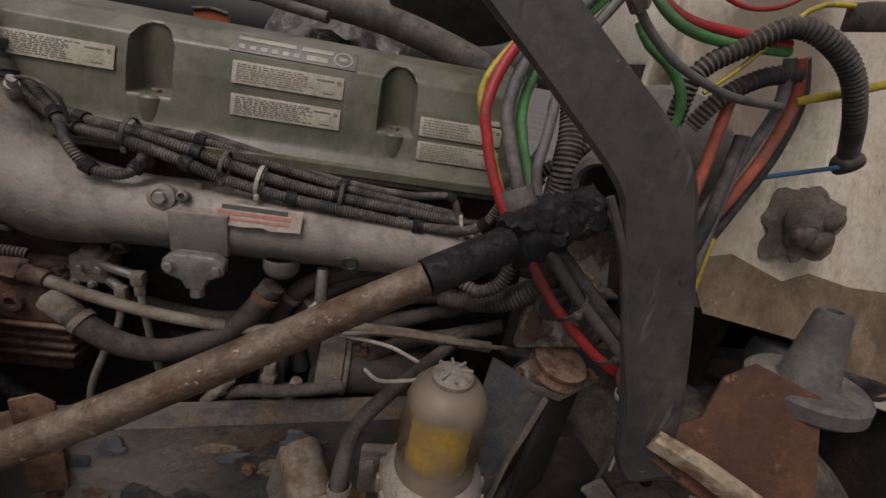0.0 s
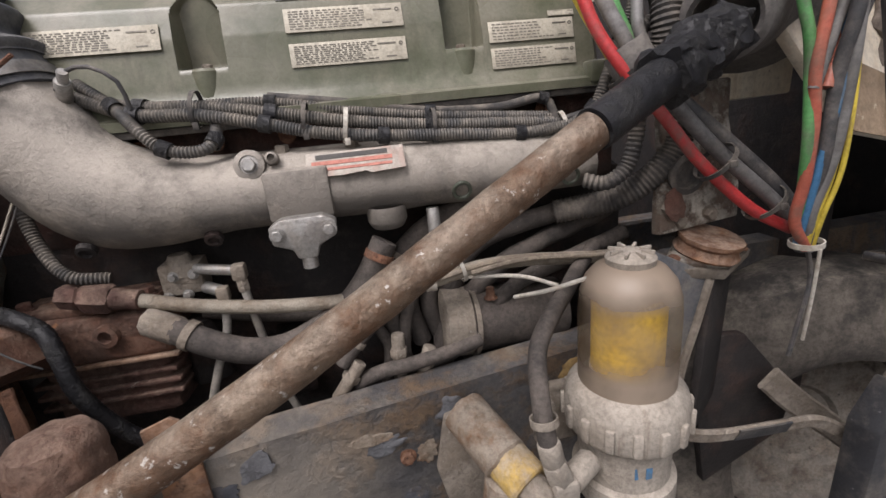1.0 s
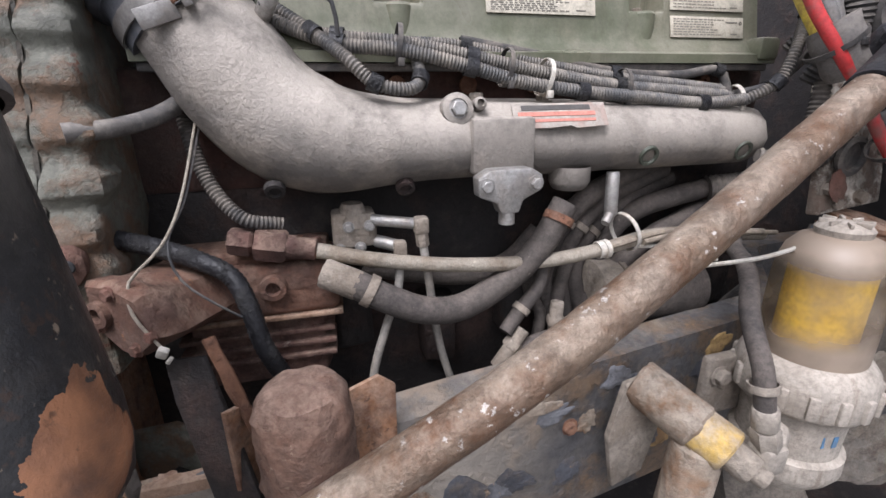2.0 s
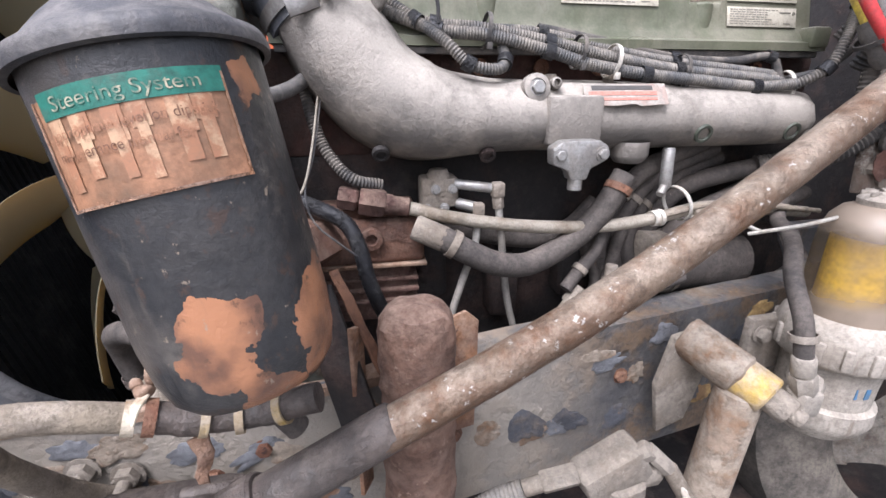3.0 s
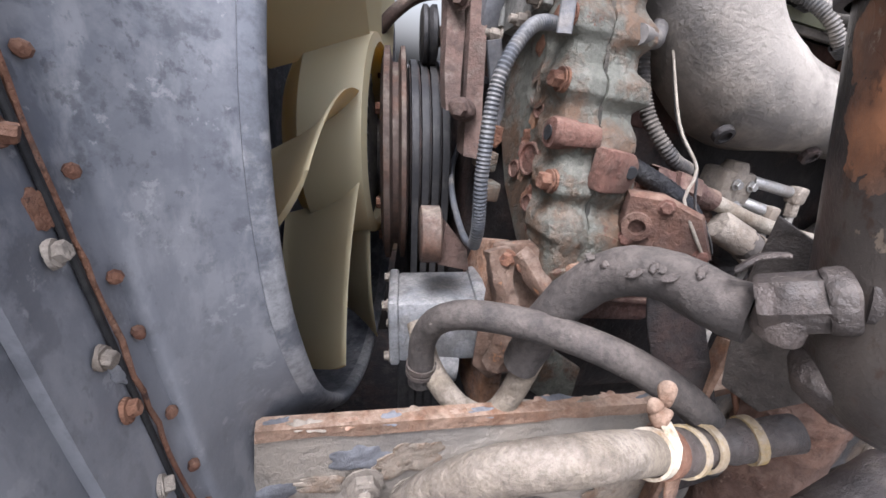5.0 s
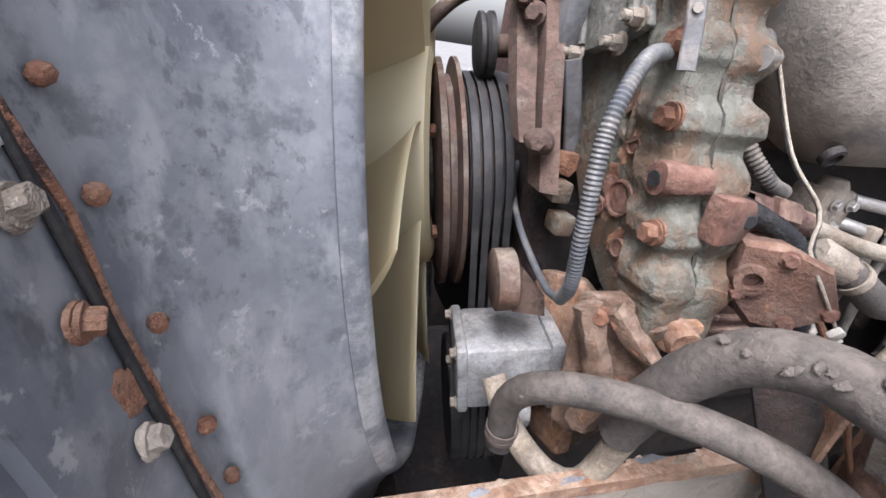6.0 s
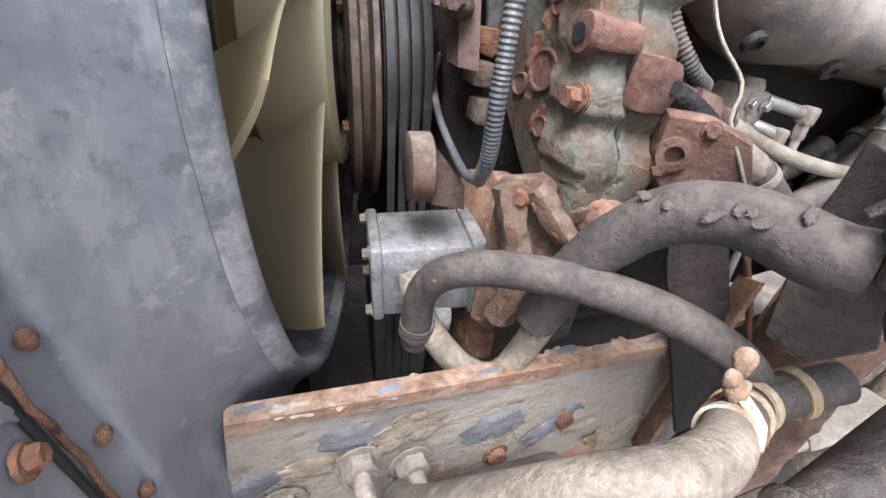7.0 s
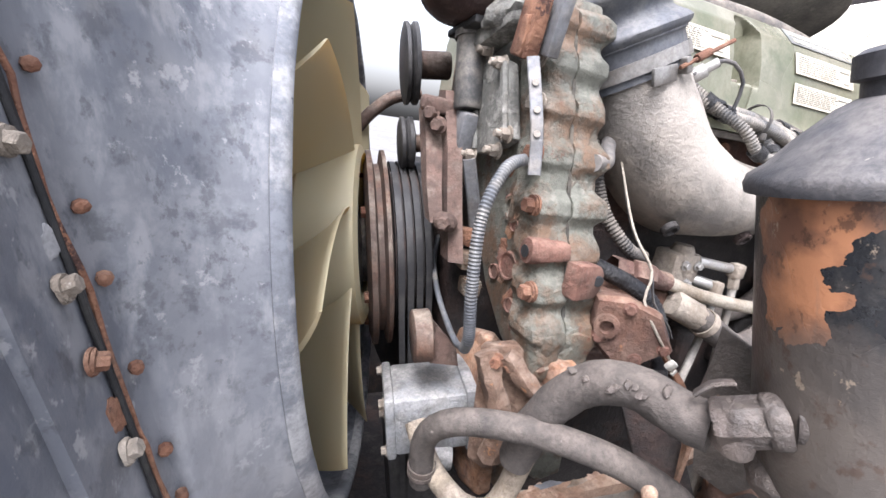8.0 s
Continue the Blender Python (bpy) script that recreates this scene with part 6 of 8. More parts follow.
lid = part("lid", lathe([(CR + 0.004, CL - 0.020), (CR + 0.010, CL - 0.019), (CR + 0.011, CL - 0.012), (CR + 0.008, CL - 0.004), (CR - 0.005, CL + 0.004), (CR * 0.75, CL + 0.022), (0.042, CL + 0.044), (0.030, CL + 0.050), (0.0, CL + 0.051)], 56, cmx), "lid_paint", can)
part("filler_cap", lathe([(0.028, CL + 0.048), (0.028, CL + 0.062), (0.034, CL + 0.064), (0.034, CL + 0.082), (0.028, CL + 0.086), (0, CL + 0.087)], 28, cmx), "lid_paint", lid)


def wrap(a0, a1, z0, z1, r, cols=24, thick=0.0008):
    """A thin curved sheet on the reservoir, between two angles and heights of its axis."""
    inv = cmx.inverted().to_3x3()
    rows = []
    for k in range(cols + 1):
        a = a0 + (a1 - a0) * k / cols
        rows.append([cmx @ Vector((r * math.cos(a), r * math.sin(a), z0)), cmx @ Vector((r * math.cos(a), r * math.sin(a), z1)),
                     cmx @ Vector(((r + thick) * math.cos(a), (r + thick) * math.sin(a), z1)), cmx @ Vector(((r + thick) * math.cos(a), (r + thick) * math.sin(a), z0))])
    return loft(rows)


def can_angle(x, y):
    v = cmx.inverted() @ Vector((x, y, 1.08))
    return math.atan2(v.y, v.x)


a0, a1 = can_angle(-0.561 + 0.09 * math.cos(radians(254)), 0.422 + 0.09 * math.sin(radians(254))), can_angle(-0.561 + 0.09 * math.cos(radians(341)), 0.422 + 0.09 * math.sin(radians(341)))
if a1 < a0:
    a1 += 2 * math.pi
if a1 - a0 > math.pi:
    a0, a1 = a1, a0 + 2 * math.pi
M["decal"] = surf("faded_copper_decal", (0.40, 0.20, 0.11), (0.13, 0.085, 0.055), 0.45, 26, 0.4, 0.2, 0.1, 160, soft=0.18)
M["decal_band"] = surf("green_decal_band", (0.02, 0.13, 0.095), (0.05, 0.09, 0.07), 0.4, 26, 0.4, 0, 0.05, 160)
M["decal_streak"] = surf("bleached_decal_print", (0.47, 0.30, 0.18), (0.30, 0.14, 0.075), 0.52, 34, 0.5, 0, 0.0, 160, soft=0.05)
M["decal_text"] = surf("pale_decal_print", (0.46, 0.40, 0.28), (0.05, 0.13, 0.095), 0.58, 60, 0.5, 0, 0.0, 160)
M["decal_dark"] = surf("dark_decal_print", (0.13, 0.06, 0.035), (0.36, 0.18, 0.10), 0.55, 70, 0.5, 0, 0.0, 160)
dec = part("decal", wrap(a0, a1, 0.205, 0.284, CR + 0.0012), "decal", can, "copper decal with a green band")
part("decal_edge", merge(wrap(a0, a1, 0.203, 0.2055, CR + 0.0026), wrap(a0, a0 + 0.02, 0.205, 0.284, CR + 0.0026, 3), wrap(a1 - 0.02, a1, 0.205, 0.284, CR + 0.0026, 3)), "rust_orange", dec)
part("decal_band", wrap(a0 + 0.10, a1, 0.269, 0.288, CR + 0.0026), "decal_band", dec)


def curved_text(words, height, z, a_from, a_to, r):
    """Lettering in the built-in font, bent round the reservoir."""
    cu = bpy.data.curves.new("lettering", "FONT")
    cu.body, cu.size, cu.extrude = words, height, 0.0
    ob = bpy.data.objects.new("lettering", cu)
    scene.collection.objects.link(ob)
    me = ob.evaluated_get(bpy.context.evaluated_depsgraph_get()).to_mesh()
    co = [v.co.copy() for v in me.vertices]
    fs = [tuple(p.vertices) for p in me.polygons]
    bpy.data.objects.remove(ob)
    bpy.data.curves.remove(cu)
    w = max(p.x for p in co)
    vs = []
    for p in co:
        a = a_from + (a_to - a_from) * p.x / w
        vs.append(cmx @ Vector((r * math.cos(a), r * math.sin(a), z + p.y)))
    return vs, fs


part("decal_title", curved_text("Steering System", 0.0145, 0.2735, a0 + 0.22, a1 - 0.2, CR + 0.0040), "decal_text", dec)
for words, z, s0, s1 in (("appropriate level on dipstick", 0.254, 0.12, 0.12), ("maintenance manual for", 0.239, 0.12, 0.35)):
    tagged(part("decal_line", curved_text(words, 0.0115, z, a0 + s0, a1 - s1, CR + 0.0040), "decal_dark", dec), kind="stuff")
streaks, rnd = [], random.Random(4)
for k in range(6):
    a = a0 + 0.16 + k * (a1 - a0 - 0.3) / 5.6 + rnd.uniform(-0.03, 0.03)
    w = rnd.uniform(0.07, 0.13)
    streaks.append(wrap(a, a + w, 0.212 + rnd.uniform(0, 0.012), 0.266, CR + 0.0026, 4, 0.0004))
    streaks.append(wrap(a - 0.03, a + w + 0.03, 0.240 + rnd.uniform(0, 0.012), 0.270, CR + 0.0024, 4, 0.0004))
tagged(part("decal_streak", merge(*streaks), "decal_streak", dec, "pale vertical print streaks"), kind="stuff")
neck = Vector((-0.638, 0.408, 0.965))
part("port_neck", lumpy(rod_between((-0.585, 0.39, 0.967), neck, 0.023, 22), 0.002, 40), "greasy", can)
part("port_elbow", lumpy(merge(rod_between((-0.690, 0.430, 0.946), (-0.652, 0.4145, 0.957), 0.023, 6), rod_between((-0.672, 0.423, 0.951), (-0.676, 0.425, 0.924), 0.019, 18)), 0.002, 45), "greasy", can)
part("port_collar", lumpy(rod_between((-0.655, 0.4155, 0.9565), (-0.640, 0.4095, 0.961), 0.0245, 28), 0.0015, 45), "greasy", can)
part("port_clamp", lumpy(flat_bar([(-0.700, 0.444, 0.968), (-0.690, 0.438, 0.980), (-0.672, 0.434, 0.984)], 0.012, 0.004, (0.4, 1, 0)), 0.002, 60), "greasy", can, "torn clamp band")
part("bottom_stub", lumpy(blob((-0.605, 0.44, 0.885), (0.04, 0.04, 0.035), 0.25, 35), 0.003, 40), "greasy", can)

unseat()
rh = thing("return_hose", (-0.70, 0.37, 0.88), "beige fabric-covered return hose looped with a clamp", "hose")
part("hose", tube([(-0.620, 0.392, 0.846), (-0.660, 0.378, 0.866), (-0.700, 0.372, 0.874), (-0.734, 0.386, 0.856), (-0.757, 0.412, 0.812), (-0.760, 0.447, 0.750), (-0.744, 0.500, 0.660), (-0.70, 0.54, 0.60)], 0.0135, 22), "beige", rh)
HC, hd = Vector((-0.615, 0.3935, 0.8435)), Vector((0.045, 0.012, -0.016))
M["strap"] = surf("dirty_cream_strap", (0.46, 0.40, 0.31), (0.28, 0.19, 0.11), 0.45, 30, 0.8, 0, 0.3, 160)
part("strap", merge(ring_band(HC - hd * 0.1, HC + hd, 0.0142, 0.010, 0.002), flat_bar([HC + Vector((0.000, -0.0145, 0.004)), HC + Vector((0.004, -0.008, 0.014)), HC + Vector((0.008, 0.008, 0.018))], 0.010, 0.0025, (1, 0, 0))), "strap", rh, "cream strap end")
part("strap_knot", lumpy(merge(blob(HC + Vector((0.006, 0.012, 0.020)), (0.008, 0.007, 0.008), 0.4, 70), blob(HC + Vector((0.012, 0.018, 0.032)), (0.005, 0.005, 0.010), 0.4, 70), blob(HC + Vector((0.001, 0.015, 0.026)), (0.005, 0.005, 0.007), 0.4, 70)), 0.003, 90), "rail_rust", rh)
part("clamp", merge(ring_band(HC + hd * 0.22, HC + hd, 0.0150, 0.010, 0.0025)), "rust", rh, "rusty hose clamp")
TP = spline([HC + hd * 0.2, (-0.565, 0.408, 0.822), (-0.520, 0.416, 0.814), (-0.455, 0.405, 0.830)], 0.006)
part("tail_pipe", lumpy(sweep(TP, [0.0150 + (0.0022 if (i // 4) % 3 == 1 else 0.0) for i in range(len(TP))], 20), 0.001, 60), "greasy", rh, "greasy ribbed metal pipe end")
part("rusty_tongue", lumpy(flat_bar([(-0.572, 0.402, 0.806), (-0.568, 0.400, 0.785), (-0.574, 0.397, 0.762), (-0.572, 0.396, 0.745)], lambda k: 0.020 - 0.010 * k, 0.003, (1, 0.2, 0)), 0.003, 60), "rust_orange", rh, "thin rusty tongue hanging from the pipe")
for k in (7, 12, 19):
    part("brass_union", ring_band(TP[k], TP[k + 1], 0.0165, 0.008, 0.0025), "yellow_paint", rh)

# ---------- pump and its hoses ----------
seat((-0.605, 0.650, 0.868), (-0.645, 0.72, 0.87), 0.80)
pump = thing("hydraulic_pump", (-0.73, 0.83, 0.66), "grey cast hydraulic pump with a rusty flange", "pump")
PM = pose(-0.712, 0.800, 0.722, 0, -9, -12)
part("body", lumpy(moved(box((0, 0, 0), (0.130, 0.115, 0.106), bevel=0.008), PM), 0.0012, 40), "pump", pump)
part("front_cap", moved(box((-0.070, 0, 0), (0.016, 0.122, 0.114), bevel=0.005), PM), "pump", pump)
part("rear_ring", moved(merge(box((0.066, 0, 0), (0.022, 0.122, 0.120), bevel=0.006)), PM), "pump", pump)
part("nose", moved(rod_between((-0.02, -0.05, -0.062), (0.03, -0.055, -0.070), 0.022, 18), PM), "pump", pump)
for by, bz in ((-0.048, 0.046), (-0.048, -0.046), (0.048, 0.046), (0.048, -0.046)):
    part("cap_bolt", moved(bolt((-0.078, by, bz), (-1, by, bz), 0.0075, 0.007), PM), "dirt_metal", pump)
part("flange", lumpy(merge(extrude([(0.70, 0.60), (0.76, 0.575), (0.87, 0.60), (0.90, 0.74), (0.86, 0.84), (0.78, 0.87), (0.72, 0.86), (0.695, 0.78), (0.715, 0.70)], 0.03, Matrix(((0, 0, 1, -0.645), (1, 0, 0, 0), (0, 1, 0, 0), (0, 0, 0, 1))), 0.008)), 0.003, 42), "rust_orange", pump, "flaking rusty flange")
for pts, w in (([(-0.701, 0.668, 0.900), (-0.690, 0.656, 0.862), (-0.678, 0.647, 0.825), (-0.668, 0.640, 0.785), (-0.672, 0.648, 0.735)], 0.034), ([(-0.676, 0.652, 0.905), (-0.659, 0.634, 0.883), (-0.645, 0.622, 0.866), (-0.630, 0.612, 0.850)], 0.026)):
    part("flange_rib", lumpy(flat_bar(pts, w, 0.030, (0.8, -0.6, 0)), 0.005, 50), "flange_tan", pump, "crusty rib of the flange")
part("flange_face", lumpy(extrude([(-0.050, 0.055), (0.0, 0.070), (0.045, 0.040), (0.060, -0.010), (0.040, -0.060), (0.025, -0.110), (-0.010, -0.150), (-0.040, -0.135), (-0.045, -0.060)], 0.022, pose(-0.645, 0.675, 0.845, 90, 0, -38), 0.005), 0.005, 45), "flange_tan", pump, "tan crusted face of the flange")
part("torn_plate", lumpy(extrude([(-0.08, 0.06), (0.0, 0.07), (0.07, 0.03), (0.075, -0.03), (0.03, -0.045), (-0.01, -0.02), (-0.05, -0.05), (-0.09, -0.01)], 0.012, pose(-0.54, 0.725, 0.64, 90, 0, -8), 0.003), 0.006, 45), "gear", pump, "corroded plate with a ragged lower edge")
for bx, by, bz in ((-0.690, 0.655, 0.895), (-0.668, 0.648, 0.890), (-0.640, 0.640, 0.80)):
    part("flange_bolt", bolt((bx, by, bz), (bx - 0.06, by - 0.08, bz), 0.009, 0.010), "rust", pump)
unseat()
ph = thing("pressure_hose", (-0.71, 0.595, 0.74), "thick dusty black pressure hose arching from the pump", "hose")
part("hose", tube([(-0.707, 0.600, 0.735), (-0.715, 0.592, 0.801), (-0.700, 0.560, 0.845), (-0.647, 0.516, 0.862), (-0.595, 0.470, 0.863), (-0.548, 0.440, 0.845), (-0.510, 0.430, 0.815), (-0.485, 0.435, 0.77)], 0.0138, 20), "hose", ph)
part("crimp", merge(ring_band((-0.711, 0.597, 0.760), (-0.715, 0.592, 0.801), 0.0146, 0.006, 0.0015), ring_band((-0.710, 0.598, 0.752), (-0.715, 0.592, 0.801), 0.0146, 0.005, 0.0015)), "greasy", ph)
suc = thing("suction_hose", (-0.625, 0.527, 0.85), "thick greasy suction hose to the reservoir", "hose")
part("hose", lumpy(tube([(-0.627, 0.545, 0.800), (-0.626, 0.527, 0.862), (-0.614, 0.503, 0.912), (-0.602, 0.478, 0.936), (-0.590, 0.452, 0.943), (-0.584, 0.425, 0.942), (-0.575, 0.402, 0.944)], 0.0190, 26), 0.0020, 70), "hose", suc)
for k in range(9):
    c_ = Vector((-0.624, 0.500, 0.932)).lerp(Vector((-0.600, 0.428, 0.957)), (k + 0.3 * math.sin(k * 5.1)) / 8) + Vector((-0.004 * math.sin(k * 3.7) - 0.002, 0, 0.004 * math.cos(k * 2.3)))
    part("grease_lump", crag(c_, (-0.7, -0.3, 0.6), 0.0045 + 0.002 * math.sin(k * 1.9), 0.0030, 0.0012, 210 + k, 0.4, k), "greasy" if k % 3 else "bracket_grease", suc, angle=30)
solo("lower_hose", tube([(-0.708, 0.640, 0.785), (-0.698, 0.600, 0.752), (-0.673, 0.562, 0.731), (-0.644, 0.550, 0.728), (-0.627, 0.549, 0.753), (-0.623, 0.541, 0.798), (-0.626, 0.526, 0.850)], 0.0130, 18), "beige", "dusty pale hose below the pump", "hose")

# ---------- gear case ----------
gc = thing("gear_case", (-0.57, 0.66, 0.86), "corroded green-grey front gear case with bolt bosses", "gear case")
YZ = Matrix(((0, 0, 1, 0), (1, 0, 0, 0), (0, 1, 0, 0), (0, 0, 0, 1)))
BOSS_Z = (0.926, 0.970, 1.013, 1.060, 1.114, 1.165, 1.213, 1.258)
M["tensioner"] = surf("brown_tensioner_rust", (0.115, 0.073, 0.057), (0.075, 0.05, 0.04), 0.45, 22, 0.85, 0, 0.4, 140, dust=0.15)
M["outlet"] = surf("dark_maroon_outlet", (0.050, 0.028, 0.026), (0.09, 0.06, 0.05), 0.4, 18, 0.6, 0, 0.4, 130, dust=0.15, dust_color=(0.15, 0.12, 0.10))
M["joint"] = surf("dark_joint_sealant", (0.045, 0.043, 0.036), (0.10, 0.085, 0.065), 0.45, 40, 0.8, 0, 0.4, 160)


def boss_y(z):
    return 0.586 + 0.29 * (z - 0.970)


def case_side(x, depth, inset, top=1.275, grow=0.0):
    """A slab of the casting: its near edge follows the bolted seam, its far edge narrows to the foot."""
    near = [(boss_y(z) + inset, z) for z in (0.900, 0.98, 1.06, 1.14, 1.22, top)]
    far = [(0.93, top), (0.93, 1.09), (0.80, 1.035), (0.752, 0.985), (0.715, 0.935), (0.660, 0.890), (0.615, 0.868 - grow), (0.575, 0.872 - grow)]
    return extrude(near + far, depth, Matrix.Translation((x, 0, 0)) @ YZ, 0.006)


def boss_ridges(x_in, x_out, half, lift, steps=170):
    """Round-backed bolt bosses standing out of a flat web, along the seam of the casting."""
    secs = []
    for i in range(steps + 1):
        z = 0.905 + (1.272 - 0.905) * i / steps
        near = min(BOSS_Z, key=lambda c: abs(c - z))
        d = abs(near - z) / (half * (1 + 0.16 * math.sin(near * 137)))
        k = 1 - 3 * (d / 1.35) ** 2 + 2 * (d / 1.35) ** 3 if d < 1.35 else 0.0
        k = min(1.0, k * 1.25)
        wob = 0.006 * math.sin(near * 91) * k
        y = boss_y(z) + lift * (1 - k)
        end = x_out + (x_in - x_out) * (0.14 - 0.14 * k) + (wob if x_out > x_in else -wob * 0.4)
        dr = 0.004 if x_out > x_in else -0.004
        secs.append([(x_in, y + 0.05, z), (x_in, y + 0.002, z), (x_in + dr, y, z), (end - dr * 2.5, y + 0.001, z), (end - dr * 0.6, y + 0.005, z), (end, y + 0.016, z), (end, y + 0.05, z)])
    return loft(secs)


part("case", lumpy(case_side(-0.607, 0.034, 0.009), 0.003, 26), "gear", gc)
part("rear_case", lumpy(case_side(-0.572, 0.042, 0.012, 1.285, 0.006), 0.003, 26), "gear", gc)
part("front_boss_seam", lumpy(boss_ridges(-0.574, -0.6165, 0.0140, 0.0075), 0.0026, 48), "gear", gc, angle=50)
part("rear_boss_seam", lumpy(boss_ridges(-0.5715, -0.522, 0.0165, 0.0095), 0.0030, 42), "gear", gc, angle=50)
part("joint_line", flat_bar([(-0.5728, boss_y(z) + 0.013, z) for z in (0.912, 0.98, 1.06, 1.14, 1.22, 1.268)], 0.0024, 0.010, (1, 0, 0)), "joint", gc, "dark joint between the castings")
for k, bz in enumerate(BOSS_Z):
    y, xl = boss_y(bz) + 0.012, -0.6155
    if bz == 1.013:
        part("boss_ear", lumpy(merge(rod_between((xl - 0.009, y - 0.002, bz), (xl + 0.02, y - 0.002, bz), 0.0145, 20), box((xl + 0.018, y - 0.007, bz + 0.002), (0.045, 0.022, 0.022), bevel=0.006)), 0.0022, 55), "ear", gc, "rusty red bolt ear")
        # Solid dark disc drawn for the socket; its colour is the inner shade.
        part("boss_socket", lathe([(0, 0), (0.007, 0), (0.007, 0.001), (0, 0.001)], 14, aim((xl - 0.0105, y - 0.002, bz), (-2, y, bz))), "core", gc)
    elif k:
        part("boss_washer", lathe([(0, 0), (0.0120, 0), (0.0115, 0.0022), (0, 0.0022)], 18, aim((xl + 0.0015, y, bz), (-1, y, bz))), "rust" if k < 5 else "dirt_metal", gc)
        part("boss_bolt", bolt((xl - 0.002, y, bz), (-1, y, bz + 0.01 * math.sin(bz * 70)), 0.0085, 0.009), "rust" if k < 5 else "dirt_metal", gc)
part("lower_lobe", lumpy(merge(box((-0.585, 0.605, 0.915), (0.050, 0.060, 0.046), pose(0, 0, 0, 14, 0, 8), 0.012), box((-0.552, 0.603, 0.908), (0.046, 0.060, 0.056), pose(0, 0, 0, 14, 10, 0), 0.012), box((-0.588, 0.604, 0.884), (0.040, 0.060, 0.034), pose(0, 0, 0, 20, -12, 0), 0.010)), 0.0045, 42), "gear", gc, "lumpy foot of the casting")
part("foot_lug", lumpy(merge(rod_between((-0.578, 0.556, 0.879), (-0.566, 0.60, 0.879), 0.0155, 22), box((-0.570, 0.585, 0.880), (0.036, 0.04, 0.032), bevel=0.006)), 0.002, 50), "rust_orange", gc, "rusty ear with a hole")
# Flat dark disc in place of a hole, coloured as the shade within.
part("foot_lug_hole", lathe([(0, 0), (0.0072, 0), (0.0072, 0.001), (0, 0.001)], 16, aim((-0.5787, 0.5535, 0.879), (-0.62, 0.4, 0.88))), "core", gc)
part("lug", lumpy(extrude([(-0.024, -0.021), (0.012, -0.021), (0.021, -0.008), (0.021, 0.008), (0.011, 0.018), (-0.024, 0.020)], 0.022, pose(-0.560, 0.596, 0.990, 90, 0, 12), 0.004), 0.001, 40), "ear", gc, "rusty red lifting lug")
# Dark disc drawn for the lug's hole, shade put into its colour.
part("lug_hole", lathe([(0, 0), (0.0065, 0), (0.0055, 0.001), (0, 0.001)], 16, aim((-0.5475, 0.5755, 0.991), (-0.62, 0.3, 0.991))), "core", gc)
for c, r, ring in (((-0.6085, 0.659, 0.978), 0.0175, 0), ((-0.6085, 0.687, 0.960), 0.010, 0), ((-0.6085, 0.671, 1.045), 0.0165, 1), ((-0.6085, 0.662, 1.028), 0.008, 0), ((-0.6085, 0.640, 0.935), 0.009, 0)):
    prof = [(r * 0.72, -0.001), (r * 0.78, 0.0045), (r, 0.0045), (r * 1.02, 0)] if ring else [(0, 0.0015), (r * 0.82, 0.0015), (r * 0.87, 0.004), (r, 0.004), (r * 1.04, 0)]
    part("core_plug", lathe(prof, 22, aim(c, (c[0] - 0.6, c[1] - 0.05, c[2]))), "gear" if ring else "ear", gc)
    if ring:
        part("ring_bar", lumpy(box((c[0] - 0.003, c[1], c[2]), (0.007, 0.006, 0.028), bevel=0.002), 0.001, 60), "gear", gc)
cover = part("side_cover", lumpy(extrude([(0.785, 1.208), (0.753, 1.219), (0.708, 1.208), (0.672, 1.124), (0.698, 1.112), (0.752, 1.097), (0.774, 1.148)], 0.016, Matrix.Translation((-0.632, 0, 0)) @ YZ, 0.004), 0.0015, 50), "side_cover", gc, "pale grey cast cover with bolts")
part("cover_rib", lumpy(merge(flat_bar([(-0.634, 0.712, 1.205), (-0.635, 0.696, 1.165), (-0.634, 0.682, 1.126)], 0.012, 0.008, (0, 1, 0)), flat_bar([(-0.634, 0.776, 1.200), (-0.634, 0.766, 1.150), (-0.634, 0.752, 1.104)], 0.008, 0.006, (0, 1, 0))), 0.001, 60), "side_cover", cover)
for by, bz in ((0.757, 1.222), (0.716, 1.205), (0.790, 1.160), (0.757, 1.096), (0.694, 1.108), (0.676, 1.128)):
    part("cover_bolt", merge(bolt((-0.632, by, bz), (-1, by, bz), 0.0075, 0.010), rod_between((-0.642, by, bz), (-0.651, by, bz), 0.0045, 10)), "dirt_metal", gc)
strap = part("perforated_strap", flat_bar([(-0.640, 0.600, 1.094), (-0.640, 0.612, 1.140), (-0.641, 0.642, 1.206)], 0.013, 0.003, (1, -0.5, 0)), "strap_grey", gc, "thin grey perforated strap")
for f in (0.35, 0.55, 0.78):
    c = Vector((-0.640, 0.600, 1.094)).lerp(Vector((-0.641, 0.642, 1.206)), f) + Vector((-0.0012, -0.0022 - 0.006 * math.sin(f * math.pi), 0.0))
    part("strap_hole", lathe([(0, 0.0012), (0.0034, 0.0012), (0.0036, 0)], 12, aim(c, c + Vector((-0.45, -0.9, 0.1)))), "alu", strap)
part("strap_bracket", lumpy(merge(box((-0.640, 0.658, 1.236), (0.016, 0.034, 0.060), pose(0, 0, 0, 12, 0, 0), 0.003), box((-0.642, 0.657, 1.226), (0.018, 0.016, 0.040), pose(0, 0, 0, 12, 0, 0), 0.003)), 0.001, 50), "rust", gc, "brown rusty bracket holding the strap")
part("strap_plate", box((-0.622, 0.640, 1.242), (0.014, 0.022, 0.066), pose(0, 0, 0, 12, 0, 0), 0.002), "strap_grey", gc)
